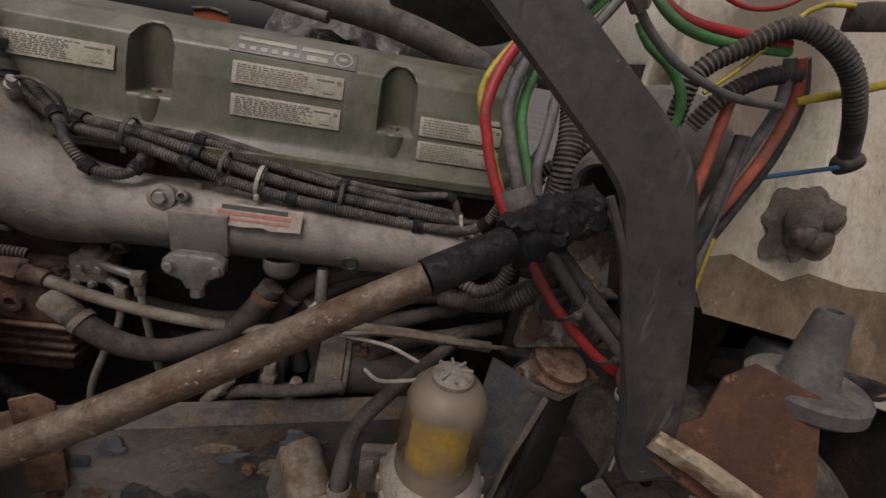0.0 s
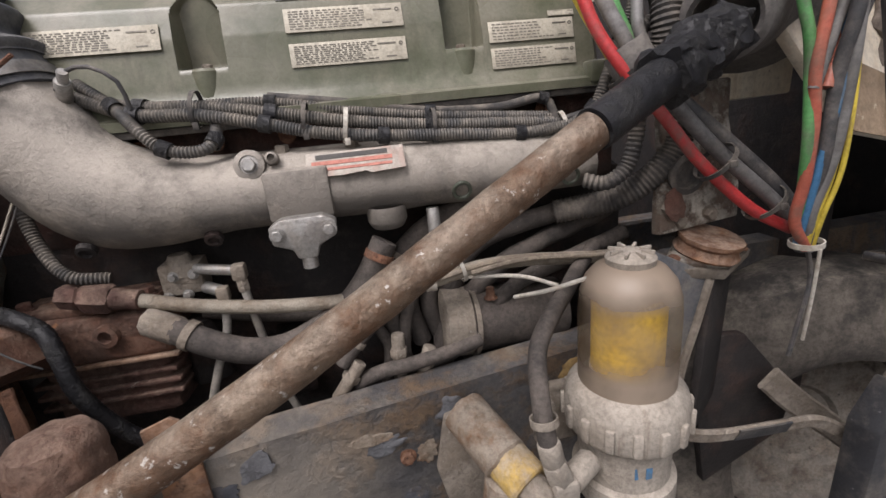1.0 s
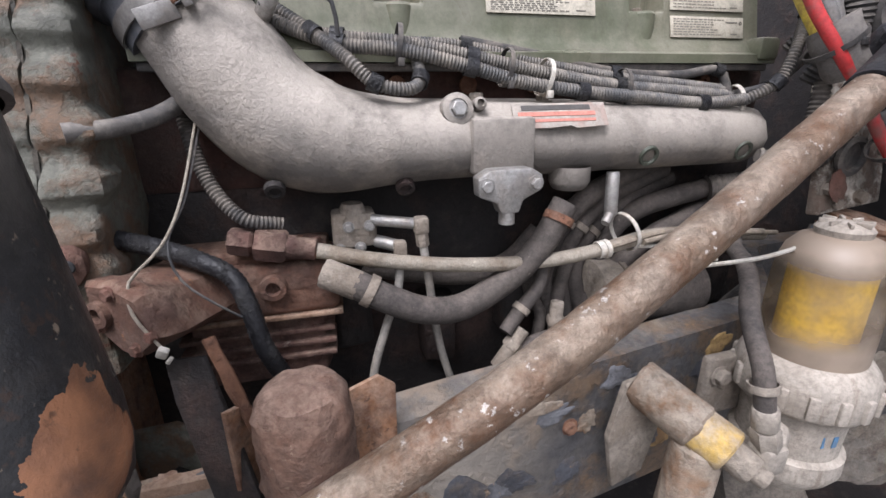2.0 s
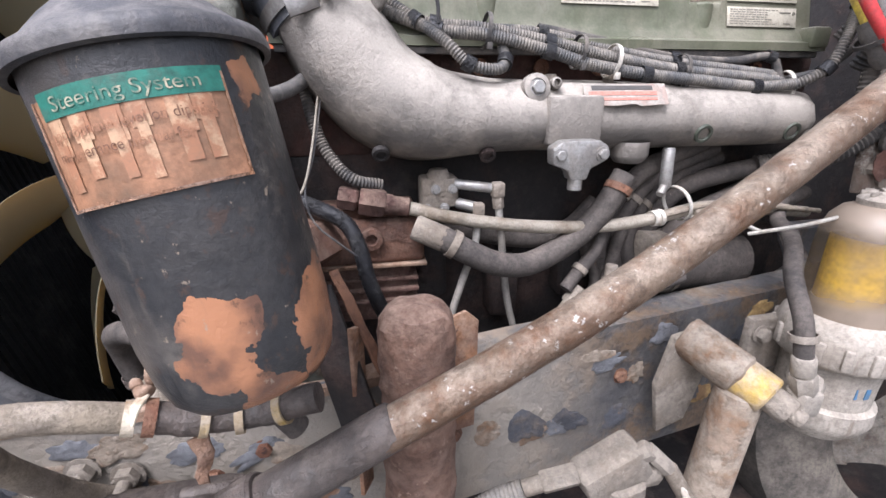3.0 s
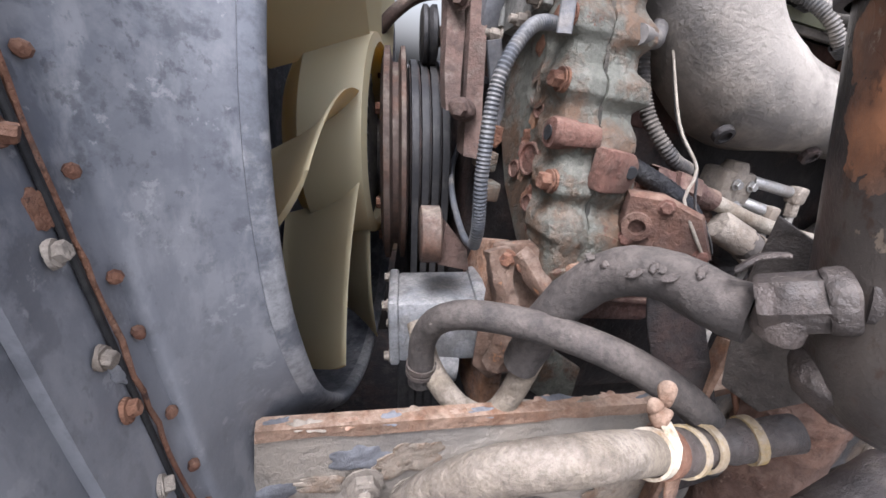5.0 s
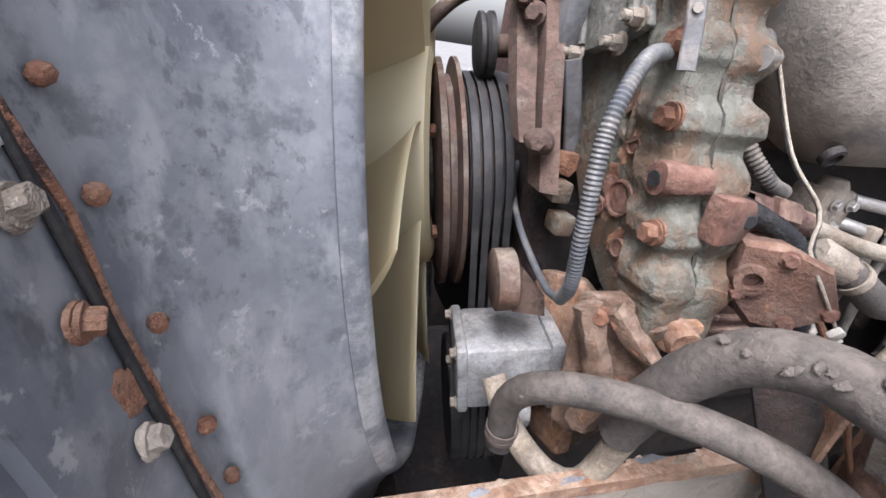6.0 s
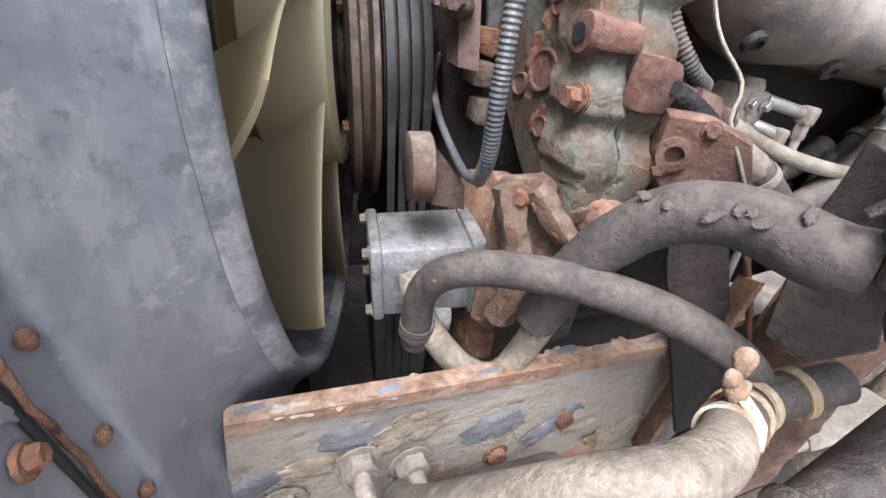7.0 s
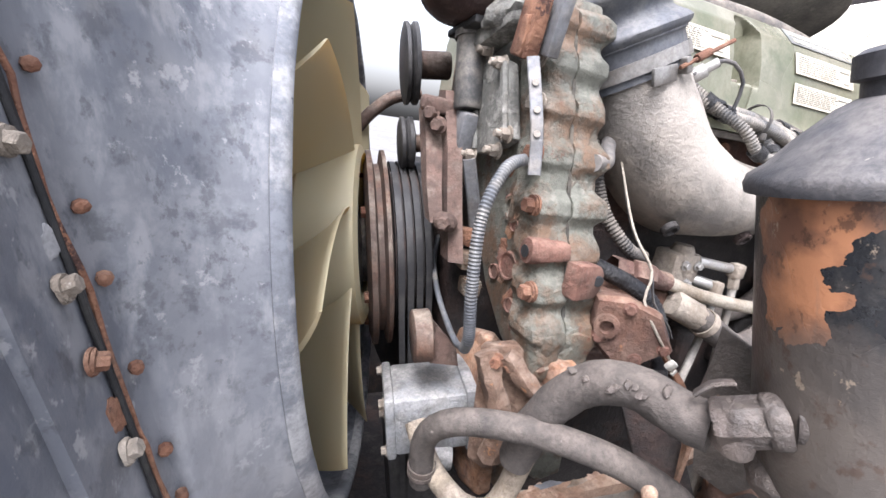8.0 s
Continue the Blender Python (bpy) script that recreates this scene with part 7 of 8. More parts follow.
part("corroded_ledge", lumpy(merge(box((-0.634, 0.738, 1.248), (0.030, 0.105, 0.036), pose(0, 0, 0, -14, 0, 0), 0.008), blob((-0.640, 0.72, 1.255), (0.018, 0.04, 0.018), 0.35, 60)), 0.005, 60), "side_cover", gc, "white-corroded ledge under the water outlet")
ld = thing("grey_conduit", (-0.665, 0.63, 0.88), "grey corrugated conduit looped in front of the gear case", "conduit")
M["conduit_grey"] = surf("grey_conduit_plastic", (0.085, 0.09, 0.098), (0.15, 0.145, 0.135), 0.4, 16, 0.5, 0, 0.05, 180, dust=0.2)
part("conduit", corrugated([(-0.600, 0.660, 1.108), (-0.622, 0.645, 1.106), (-0.663, 0.617, 1.095), (-0.690, 0.599, 1.048), (-0.690, 0.593, 0.974), (-0.678, 0.603, 0.918), (-0.668, 0.625, 0.889)], 0.0068, 0.0036, 0.0009, 12), "conduit_grey", ld)
part("lead", tube([(-0.668, 0.625, 0.889), (-0.668, 0.645, 0.884), (-0.665, 0.685, 0.891), (-0.653, 0.757, 0.905), (-0.632, 0.833, 0.925), (-0.61, 0.88, 0.95)], 0.0040, 10), "conduit_grey", ld)
solo("vertical_loom", corrugated([(-0.50, 0.84, 1.44), (-0.475, 0.80, 1.36), (-0.460, 0.77, 1.28), (-0.462, 0.745, 1.196), (-0.458, 0.725, 1.11), (-0.441, 0.704, 1.045), (-0.405, 0.68, 1.000), (-0.36, 0.69, 0.985)], 0.0095, 0.005, 0.0014, 12), "rubber", "black conduit running down behind the gear case", "wiring loom")
solo("stub_hose", tube([(-0.545, 0.63, 1.112), (-0.51, 0.65, 1.114), (-0.475, 0.69, 1.125), (-0.44, 0.73, 1.15)], 0.010, 12), "grey_rubber", "short grey rubber hose into the gear case", "hose")
solo("compressor_cable", corrugated([(-0.53, 0.645, 0.995), (-0.494, 0.635, 0.986), (-0.446, 0.622, 0.968), (-0.415, 0.612, 0.948), (-0.400, 0.598, 0.915), (-0.388, 0.59, 0.86), (-0.36, 0.60, 0.79), (-0.31, 0.61, 0.73)], 0.0115, 0.006, 0.001, 12), "mastic", "shiny black taped cable over the compressor", "cable")
for pts, pale in (([(-0.440, 0.70, 1.12), (-0.455, 0.634, 1.040), (-0.467, 0.580, 1.003), (-0.494, 0.556, 0.976), (-0.490, 0.536, 0.951), (-0.469, 0.523, 0.919)], True), ([(-0.436, 0.705, 1.12), (-0.452, 0.640, 1.04), (-0.463, 0.585, 1.003), (-0.455, 0.575, 0.965), (-0.425, 0.57, 0.935), (-0.405, 0.575, 0.915)], False)):
    solo("hanging_wire", tube(pts, 0.0016 if pale else 0.0014, 8), "braid" if pale else "black_wire", "thin " + ("pale" if pale else "dark") + " wire hanging by the gear case", "wire", "hanging wires")
solo("wire_connector", merge(box((-0.468, 0.521, 0.914), (0.010, 0.007, 0.012), pose(0, 0, 0, 20, 30, 0), 0.002), box((-0.463, 0.519, 0.906), (0.004, 0.004, 0.008), pose(0, 0, 0, 0, 40, 0), 0.001)), "tie", "small pale plastic connector on the hanging wire", "connector")

# ---------- fan, pulleys, belts ----------
UPV, SIDE = Vector((0, 0, 1)), Vector((0, 1, 0))
FAN_N = Vector((1, -0.19, 0.137)).normalized()
RIM_N = Vector((1, -0.31, 0.143)).normalized()
RIM_C, RING_R = Vector((-0.751, 0.889, 0.952)), 0.3655
FAN_C = Vector((-0.784, 0.912, 0.934))


def axis_frame(c, axis):
    """A pose at c whose z runs along axis and whose x lies across the truck."""
    z = Vector(axis).normalized()
    x = (SIDE - z * z.y).normalized()
    y = z.cross(x)
    return Matrix(((x.x, y.x, z.x, c[0]), (x.y, y.y, z.y, c[1]), (x.z, y.z, z.z, c[2]), (0, 0, 0, 1)))


FM = axis_frame(Vector((-0.783, 0.9744, 0.8904)), FAN_N)
BM = axis_frame(FAN_C, RIM_N)
RM_ = axis_frame(RIM_C, RIM_N)
fan = thing("cooling_fan", FAN_C, "yellowed plastic cooling fan with broad twisted blades", "fan")
HUB_R, TIP_R = 0.140, 0.334
part("hub", lathe([(0.0, -0.055), (0.10, -0.052), (0.12, -0.04), (HUB_R, -0.02), (HUB_R, 0.055), (0.128, 0.060), (0.121, 0.055), (0.118, 0.0), (0, 0.0)], 48, BM), "fan", fan)


def blade(a):
    secs = []
    for i in range(13):
        k = i / 12
        r = HUB_R - 0.01 + (TIP_R - HUB_R + 0.01) * k
        half = radians(16.5 - 6.0 * k)
        ring = []
        m = 11
        for side, off in ((1, 0.003), (-1, -0.003)):
            for j2 in (range(m) if side == 1 else range(m - 1, -1, -1)):
                s = -1 + 2 * j2 / (m - 1)
                th = a + radians(21.5) * k + half * s
                z = 0.050 - 0.055 * (s + 1) + 0.014 * (1 - s * s) + off * (1 - 0.6 * abs(s) ** 4)
                ring.append(BM @ Vector((r * math.cos(th), r * math.sin(th), z)))
        secs.append(ring)
    return loft(secs)


for k in range(8):
    part("blade", blade(radians(163) + k * 2 * math.pi / 8), "fan", fan, angle=60)
clutch = thing("fan_clutch", FM @ Vector((0, 0, 0.05)), "dark finned fan clutch", "fan clutch")
part("drum", lathe([(0, 0.02), (0.125, 0.02), (0.13, 0.03), (0.13, 0.055), (0.09, 0.062), (0.06, 0.068), (0.06, 0.09), (0, 0.09)], 40, FM), "rubber", clutch)
for k in range(40):
    a = k * 2 * math.pi / 40
    part("fin", moved(box((0.112 * math.cos(a), 0.112 * math.sin(a), 0.048), (0.030, 0.003, 0.022), pose(0, 0, 0, 0, 0, math.degrees(a)), 0.0006), FM), "rubber", clutch)
pul = thing("fan_pulley", FM @ Vector((0, 0, 0.1)), "brown rusty fan drive pulley", "pulley")
part("flange", lathe([(0, 0.075), (0.145, 0.075), (0.168, 0.080), (0.168, 0.088), (0.145, 0.092), (0.145, 0.100), (0.168, 0.104), (0.168, 0.110), (0.140, 0.114), (0, 0.114)], 48, FM), "pulley", pul)
prof = [(0.0, 0.114)]
for k in range(4):
    z = 0.116 + 0.0138 * k
    prof += [(0.143, z), (0.143, z + 0.001), (0.128, z + 0.004), (0.128, z + 0.009), (0.143, z + 0.012)]
prof += [(0.143, 0.1715), (0.10, 0.174), (0.05, 0.176), (0.05, 0.24), (0, 0.24)]
# Drum coloured near-black, so the shade between the belts is painted in.
part("grooved_drum", lathe(prof, 64, FM), "crank", pul)
for k in range(6):
    a = k * math.pi / 3 + 0.3
    c = FM @ Vector((0.13 * math.cos(a), 0.13 * math.sin(a), 0.079))
    part("pulley_bolt", bolt(c, c - (FM.to_3x3() @ Vector((0, 0, 1))), 0.009, 0.009), "rust", pul)
low = thing("crank_pulley", (-0.74, 1.02, 0.50), "dark crank pulley under the belts", "pulley")
CP = FM @ Matrix.Translation((-0.02, -0.44, 0.0))
part("drum", lathe([(0, 0.10), (0.115, 0.10), (0.118, 0.104), (0.118, 0.182), (0.10, 0.19), (0, 0.19)], 40, CP), "belt", low)


def belt(z, r1, r2, m1, m2):
    """A V-belt round two wheels whose planes lie at z."""
    c1, c2 = m1 @ Vector((0, 0, z)), m2 @ Vector((0, 0, z))
    axis = (m1.to_3x3() @ Vector((0, 0, 1))).normalized()
    d = (c2 - c1).normalized()
    s = axis.cross(d)
    pts = []
    for k in range(17):
        a = math.pi * k / 16
        pts.append(c1 + (s * math.cos(a) - d * math.sin(a)) * r1)
    for k in range(17):
        a = math.pi * k / 16
        pts.append(c2 + (-s * math.cos(a) + d * math.sin(a)) * r2)
    n = len(pts)
    secs = []
    for i in range(n + 1):
        p = pts[i % n]
        ctr = c1 if i % n < 17 else c2
        out = (p - ctr).normalized()
        secs.append([p + out * 0.004 - axis * 0.0046, p + out * 0.004 + axis * 0.0046, p - out * 0.007 + axis * 0.0032, p - out * 0.007 - axis * 0.0032])
    return loft(secs, caps=False)


for k in range(4):
    solo("drive_belt", belt(0.1228 + 0.0138 * k, 0.1455, 0.117, FM, CP), "belt", "worn black V-belt between the pulleys", "drive belt", "drive belts")
tb = thing("belt_tensioner", (-0.66, 0.77, 0.97), "brown rusty tensioner arm with bolts", "tensioner")
part("arm", lumpy(loft([[(x - 0.010, y - 0.002, z), (x + 0.008, y - 0.010, z), (x + 0.014, y + 0.02, z), (x - 0.008, y + 0.03, z)] for x, y, z in ((-0.654, 0.716, 0.962), (-0.655, 0.742, 1.03), (-0.657, 0.765, 1.10), (-0.658, 0.790, 1.156), (-0.656, 0.80, 1.172))]), 0.0015, 50), "tensioner", tb)
part("side_arm", lumpy(loft([[(x - w, y, z), (x + w, y - 0.006, z), (x + w, y + 0.02, z), (x - w, y + 0.024, z)] for x, y, z, w in ((-0.680, 0.735, 1.008, 0.007), (-0.680, 0.76, 1.05, 0.009), (-0.676, 0.79, 1.10, 0.011), (-0.674, 0.815, 1.145, 0.013))]), 0.0015, 50), "tensioner", tb)
part("cross_lug", lumpy(box((-0.668, 0.795, 1.150), (0.060, 0.026, 0.020), pose(0, 0, 0, 8, 4, -10), 0.005), 0.002, 60), "tensioner", tb)
part("pivot_lug", lumpy(blob((-0.672, 0.722, 1.012), (0.016, 0.014, 0.013), 0.3, 60), 0.002, 60), "tensioner", tb)
for bx, by, bz in ((-0.684, 0.792, 1.140), (-0.676, 0.782, 1.126), (-0.674, 0.716, 1.013)):
    part("arm_bolt", bolt((bx, by, bz), (bx - 0.4, 0.3, bz), 0.0085, 0.012), "tensioner", tb)
ib = thing("idler_bracket", (-0.645, 0.80, 1.09), "grey steel bracket and strut beside the side cover", "bracket")
part("block", lumpy(box((-0.645, 0.775, 1.120), (0.022, 0.040, 0.058), pose(0, 0, 0, 10, 0, 0), 0.004), 0.001, 50), "strap_grey", ib)
part("strut", flat_bar([(-0.640, 0.752, 1.090), (-0.622, 0.756, 1.04), (-0.606, 0.762, 0.990)], 0.018, 0.006, (1, -0.4, 0)), "strap_grey", ib)
part("foot", lumpy(extrude([(-0.025, 0.012), (0.025, 0.012), (0.012, -0.014), (-0.006, -0.012)], 0.02, pose(-0.615, 0.768, 0.985, 90, 0, -20), 0.003), 0.0015, 50), "rust", ib)
for c in ((-0.622, 0.748, 0.955), (-0.616, 0.735, 0.920)):
    part("spacer", lumpy(box(c, (0.024, 0.03, 0.024), bevel=0.004), 0.0015, 50), "gear", ib)
for c, r in (((-0.684, 0.925, 1.088), 0.041), ((-0.690, 0.935, 1.206), 0.060)):
    al = thing("idler_pulley", c, "dark idler pulley above the fan drive", "pulley", "idler pulleys")
    part("wheel", lathe([(0, 0.0), (r * 0.8, 0.0), (r, 0.003), (r, 0.008), (r * 0.90, 0.012), (r, 0.016), (r, 0.022), (r * 0.7, 0.025), (0, 0.025)], 36, aim(c, Vector(c) + FAN_N)), "belt", al)
    part("hub", rod_between(Vector(c) + FAN_N * 0.02, Vector(c) + FAN_N * 0.075, r * 0.35, 16), "pulley", al)
th = thing("thermostat_housing", (-0.655, 0.80, 1.24), "dark red-brown water outlet above the gear case", "housing")
part("outlet", lumpy(merge(rod_between((-0.665, 0.81, 1.312), (-0.56, 0.80, 1.345), 0.062, 28), blob((-0.655, 0.80, 1.302), (0.062, 0.088, 0.052), 0.06, 18, 4)), 0.002, 40), "outlet", th)
part("outlet_flange", box((-0.648, 0.79, 1.248), (0.03, 0.085, 0.010), pose(0, 0, 0, -6, 0, 0), 0.003), "belt", th)
part("bypass_pipe", merge(rod_between((-0.644, 0.795, 1.250), (-0.644, 0.770, 1.150), 0.019, 22), ring_band((-0.644, 0.793, 1.240), (-0.644, 0.770, 1.150), 0.0195, 0.008, 0.002)), "loom", th, "dark grey upright bypass pipe")
solo("upper_hose", tube([(-0.80, 1.18, 1.02), (-0.735, 1.12, 1.07), (-0.695, 1.10, 1.125), (-0.655, 1.10, 1.160), (-0.60, 1.10, 1.178)], 0.012, 12), "pulley", "thin brown hose behind the fan", "hose")

# ---------- shroud and radiator ----------
SC = Vector((-0.838, 1.045, 0.870))
SLEAN = 0.22
AX = Vector((1, 0, SLEAN)).normalized()
UPV = Vector((-SLEAN, 0, 1)).normalized()


def shell_row(r, depth, w=0.0, grow=0.0, drop=-0.09, n=112):
    """One loop of the shroud: a circle round the fan, or part of the way out to the radiator's oblong edge."""
    out = []
    for k in range(n):
        a = 2 * math.pi * k / n
        c, s = math.cos(a), math.sin(a)
        p = RM_ @ Vector((c * (r + RING_R), s * (r + RING_R), depth))
        if w > 0:
            hw, hh = 0.545 + grow, (0.62 if s > 0 else 0.56) + grow
            rad_ = 1 / ((abs(c) / hw) ** 5 + (abs(s) / hh) ** 5) ** 0.2
            q = SC + SIDE * c * rad_ + UPV * s * rad_ + AX * drop
            p = p.lerp(q, w)
        out.append(p)
    return out


def mottled(name, base, layers, rough, bump):
    """A base colour under layers of ragged patches: (colour, noise scale, from, to, strength)."""
    m = bpy.data.materials.new(name)
    m.use_nodes = True
    n, l = m.node_tree.nodes, m.node_tree.links
    b = n["Principled BSDF"]
    tc = n.new("ShaderNodeTexCoord")
    rgb = n.new("ShaderNodeRGB")
    rgb.outputs[0].default_value = (*base, 1)
    col = rgb.outputs[0]
    for k, (c, sc, lo, hi, st) in enumerate(layers):
        off = n.new("ShaderNodeVectorMath")
        off.operation = "ADD"
        l.new(tc.outputs["Object"], off.inputs[0])
        off.inputs[1].default_value = (3.7 * k, 1.9 * k, 5.3 * k)
        ns = n.new("ShaderNodeTexNoise")
        ns.inputs["Scale"].default_value, ns.inputs["Detail"].default_value, ns.inputs["Roughness"].default_value = sc, 12, 0.66
        l.new(off.outputs[0], ns.inputs["Vector"])
        mr = n.new("ShaderNodeMapRange")
        mr.inputs["From Min"].default_value, mr.inputs["From Max"].default_value, mr.inputs["To Max"].default_value = lo, hi, st
        l.new(ns.outputs["Fac"], mr.inputs["Value"])
        mx = n.new("ShaderNodeMix")
        mx.data_type = "RGBA"
        l.new(mr.outputs[0], mx.inputs[0])
        l.new(col, mx.inputs[6])
        mx.inputs[7].default_value = (*c, 1)
        col = mx.outputs[2]
        last = ns.outputs["Fac"]
    l.new(col, b.inputs["Base Color"])
    b.inputs["Roughness"].default_value = rough
    bp = n.new("ShaderNodeBump")
    bp.inputs["Strength"].default_value, bp.inputs["Distance"].default_value = bump, 0.004
    l.new(last, bp.inputs["Height"])
    l.new(bp.outputs[0], b.inputs["Normal"])
    return m


M["shroud"] = mottled("dusty_black_fibreglass", (0.078, 0.085, 0.102), [((0.132, 0.136, 0.148), 6, 0.44, 0.60, 0.8), ((0.20, 0.202, 0.210), 16, 0.51, 0.60, 0.55), ((0.075, 0.08, 0.095), 13, 0.54, 0.60, 0.65), ((0.16, 0.138, 0.115), 2.6, 0.53, 0.64, 0.6), ((0.036, 0.039, 0.048), 30, 0.54, 0.61, 0.65), ((0.28, 0.28, 0.28), 48, 0.60, 0.64, 0.65), ((0.03, 0.03, 0.035), 75, 0.63, 0.67, 0.6)], 0.5, 0.25)
drips(M["shroud"], (0.17, 0.173, 0.181), (16, 16, 2.2), 0.50, 0.68, 0.45)
drips(M["shroud"], (0.05, 0.054, 0.065), (24, 24, 3.5), 0.56, 0.70, 0.4)
drips(M["shroud"], (0.235, 0.237, 0.244), (34, 34, 13), 0.52, 0.62, 0.5)
drips(M["shroud"], (0.045, 0.048, 0.056), (70, 70, 50), 0.58, 0.64, 0.6)
drips(M["can"], (0.10, 0.085, 0.07), (40, 40, 9), 0.60, 0.70, 0.5)
drips(M["can"], (0.055, 0.032, 0.022), (48, 48, 40), 0.58, 0.64, 0.7)
drips(M["can"], (0.26, 0.205, 0.15), (80, 80, 62), 0.64, 0.68, 0.7)
bleach(M["shroud"], (((-0.91, 0.47, 0.85), 0.11), ((-0.90, 0.50, 0.75), 0.09)), (0.27, 0.273, 0.283), 0.05, 0.35)
bleach(M["rail"], (((-0.85, 0.54, 0.60), 0.20), ((-0.55, 0.54, 0.62), 0.20), ((-0.20, 0.54, 0.60), 0.15)), (0.30, 0.265, 0.22), 0.08, 0.75)
bleach(M["cab_white"], (((0.80, 0.70, 1.47), 0.17), ((0.70, 0.66, 1.30), 0.10)), (0.17, 0.13, 0.095), 0.06, 0.85)
sh = thing("fan_shroud", SC + Vector((0, 0, -0.5)), "dusty black fibreglass fan shroud bolted to the radiator", "fan shroud")
part("shell", lumpy(loft([shell_row(0.013, -0.11), shell_row(0.005, -0.06), shell_row(-0.001, -0.008), shell_row(0.001, -0.002), shell_row(0.006, -0.001), shell_row(0.013, -0.006), shell_row(0.018, -0.016), shell_row(0.022, -0.030, 0.04), shell_row(0.030, -0.042, 0.12),
      shell_row(0.042, -0.05, 0.25), shell_row(0.050, -0.052, 0.42), shell_row(0.055, -0.05, 0.60), shell_row(0.055, -0.045, 0.78), shell_row(0.055, -0.04, 0.92), shell_row(0.055, -0.03, 1.0),
      shell_row(0.055, -0.03, 1.0, 0.02, -0.095), shell_row(0.055, -0.03, 1.0, 0.075, -0.098), shell_row(0.055, -0.03, 1.0, 0.075, -0.104), shell_row(0.045, -0.05, 0.96, -0.012, -0.10), shell_row(0.040, -0.08, 0.4, -0.012, -0.10), shell_row(0.019, -0.11)], caps=False), 0.0025, 9), "shroud", sh, angle=70)
M["shroud_rim"] = surf("worn_shroud_rim", (0.13, 0.136, 0.150), (0.27, 0.27, 0.272), 0.52, 16, 0.45, 0, 0.1, 140, soft=0.05, speck=(0.06, 0.065, 0.08), speck_amount=0.2)
part("rim_lip", lumpy(loft([shell_row(-0.0022, -0.014), shell_row(-0.0026, -0.004), shell_row(0.001, 0.001), shell_row(0.006, 0.0022), shell_row(0.012, -0.002), shell_row(0.0165, -0.010), shell_row(0.013, -0.013)], caps=False), 0.0012, 14), "shroud_rim", sh, "worn pale rolled rim", angle=70)
for k in range(20):
    z = -0.48 + 0.052 * k + 0.008 * math.sin(k * 2.3)
    c = SC + SIDE * (-0.584) + UPV * z + AX * -0.0945
    tilt = Vector((0.0, 0.25 * math.sin(k * 1.7), 0.3 * math.cos(k * 2.9)))
    part("flange_bolt", lumpy(merge(bolt(c, c + AX + tilt, 0.0050, 0.0055), lathe([(0.0, 0), (0.0074, 0), (0.007, 0.002), (0, 0.002)], 12, aim(c, c + AX))), 0.0008, 120), "dirt_metal" if k % 3 else "rust", sh)
    c2 = SC + SIDE * (-0.553) + UPV * (z + 0.03) + AX * -0.088
    part("rivet", lumpy(lathe([(0.0043, -0.003), (0.0037, 0.0018), (0.0017, 0.0028), (0, 0.0028)], 8, aim(c2, c2 + AX * 0.5 - SIDE)), 0.002, 60), "rust", sh, "rusty rivet")
    if k % 2:
        c3 = c + SIDE * 0.008 + UPV * 0.02
        part("paint_chip", crag(c3, AX - SIDE * 0.3, 0.004 + 0.003 * (k % 3), 0.009, 0.0012, 300 + k, 0.6, 0.4 * k), "shroud_rim" if k % 4 == 1 else "rust", sh, "lifted chip of paint", angle=30)
part("rust_seam", lumpy(tube([SC + SIDE * -0.567 + UPV * (-0.52 + 0.1 * k) + AX * -0.092 for k in range(12)], 0.0016, 8, sag=0.004), 0.0022, 60), "rust", sh, "rust-stained seam")
part("flange_gap", flat_bar([SC + SIDE * -0.5715 + UPV * (-0.52 + 0.1 * k) + AX * -0.0935 for k in range(12)], 0.005, 0.003, tuple(SIDE)), "core", sh, "dark gap along the flange")
rad = thing("radiator", SC + AX * -0.2 + Vector((0, 0, -0.6)), "dark finned radiator core with side tanks", "radiator")
cc = SC + AX * -0.16
RM = Matrix.Translation(cc) @ Matrix(((AX.x, 0, UPV.x, 0), (AX.y, 1, UPV.y, 0), (AX.z, 0, UPV.z, 0), (0, 0, 0, 1)))
part("core", moved(box((0, 0, 0), (0.05, 1.12, 1.28), bevel=0.004), RM), "core", rad)
for k in range(60):
    part("core_tube", moved(box((0.027, -0.54 + k * 1.08 / 59, 0), (0.008, 0.004, 1.2), bevel=0), RM), "core", rad)
for s in (-1, 1):
    part("side_tank", lumpy(moved(box((-0.01, s * 0.64, 0), (0.13, 0.10, 1.34), bevel=0.03), RM), 0.004, 12), "shroud", rad, "dusty dark side tank")
solo("radiator_support", lumpy(loft([[(-1.10 - 0.02 * k + 0.02 * math.sin(k * 0.4), 0.36, -0.1 + 0.12 * k), (-1.06 - 0.02 * k + 0.02 * math.sin(k * 0.4), 0.33, -0.1 + 0.12 * k), (-1.13 - 0.02 * k, 0.29, -0.1 + 0.12 * k), (-1.19 - 0.02 * k, 0.35, -0.1 + 0.12 * k)] for k in range(14)]), 0.004, 12), "shroud", "dusty dark radiator side support", "support")
solo("rail_horn", lumpy(merge(box((-0.94, 0.66, 0.52), (0.14, 0.12, 0.14), bevel=0.012)), 0.004, 25), "rail", "grey painted end of the chassis rail", "bracket")
for c in ((-0.77, 0.538, 0.665), (-0.72, 0.535, 0.65), (-0.83, 0.54, 0.63)):
    solo("stud", merge(rod_between((c[0], c[1] + 0.01, c[2]), (c[0], c[1] - 0.05, c[2] - 0.005), 0.009, 10), bolt((c[0], c[1], c[2]), (c[0], 0, c[2]), 0.016, 0.012)), "dirt_metal", "rusty stud and nut in the rail", "stud", "rail studs")

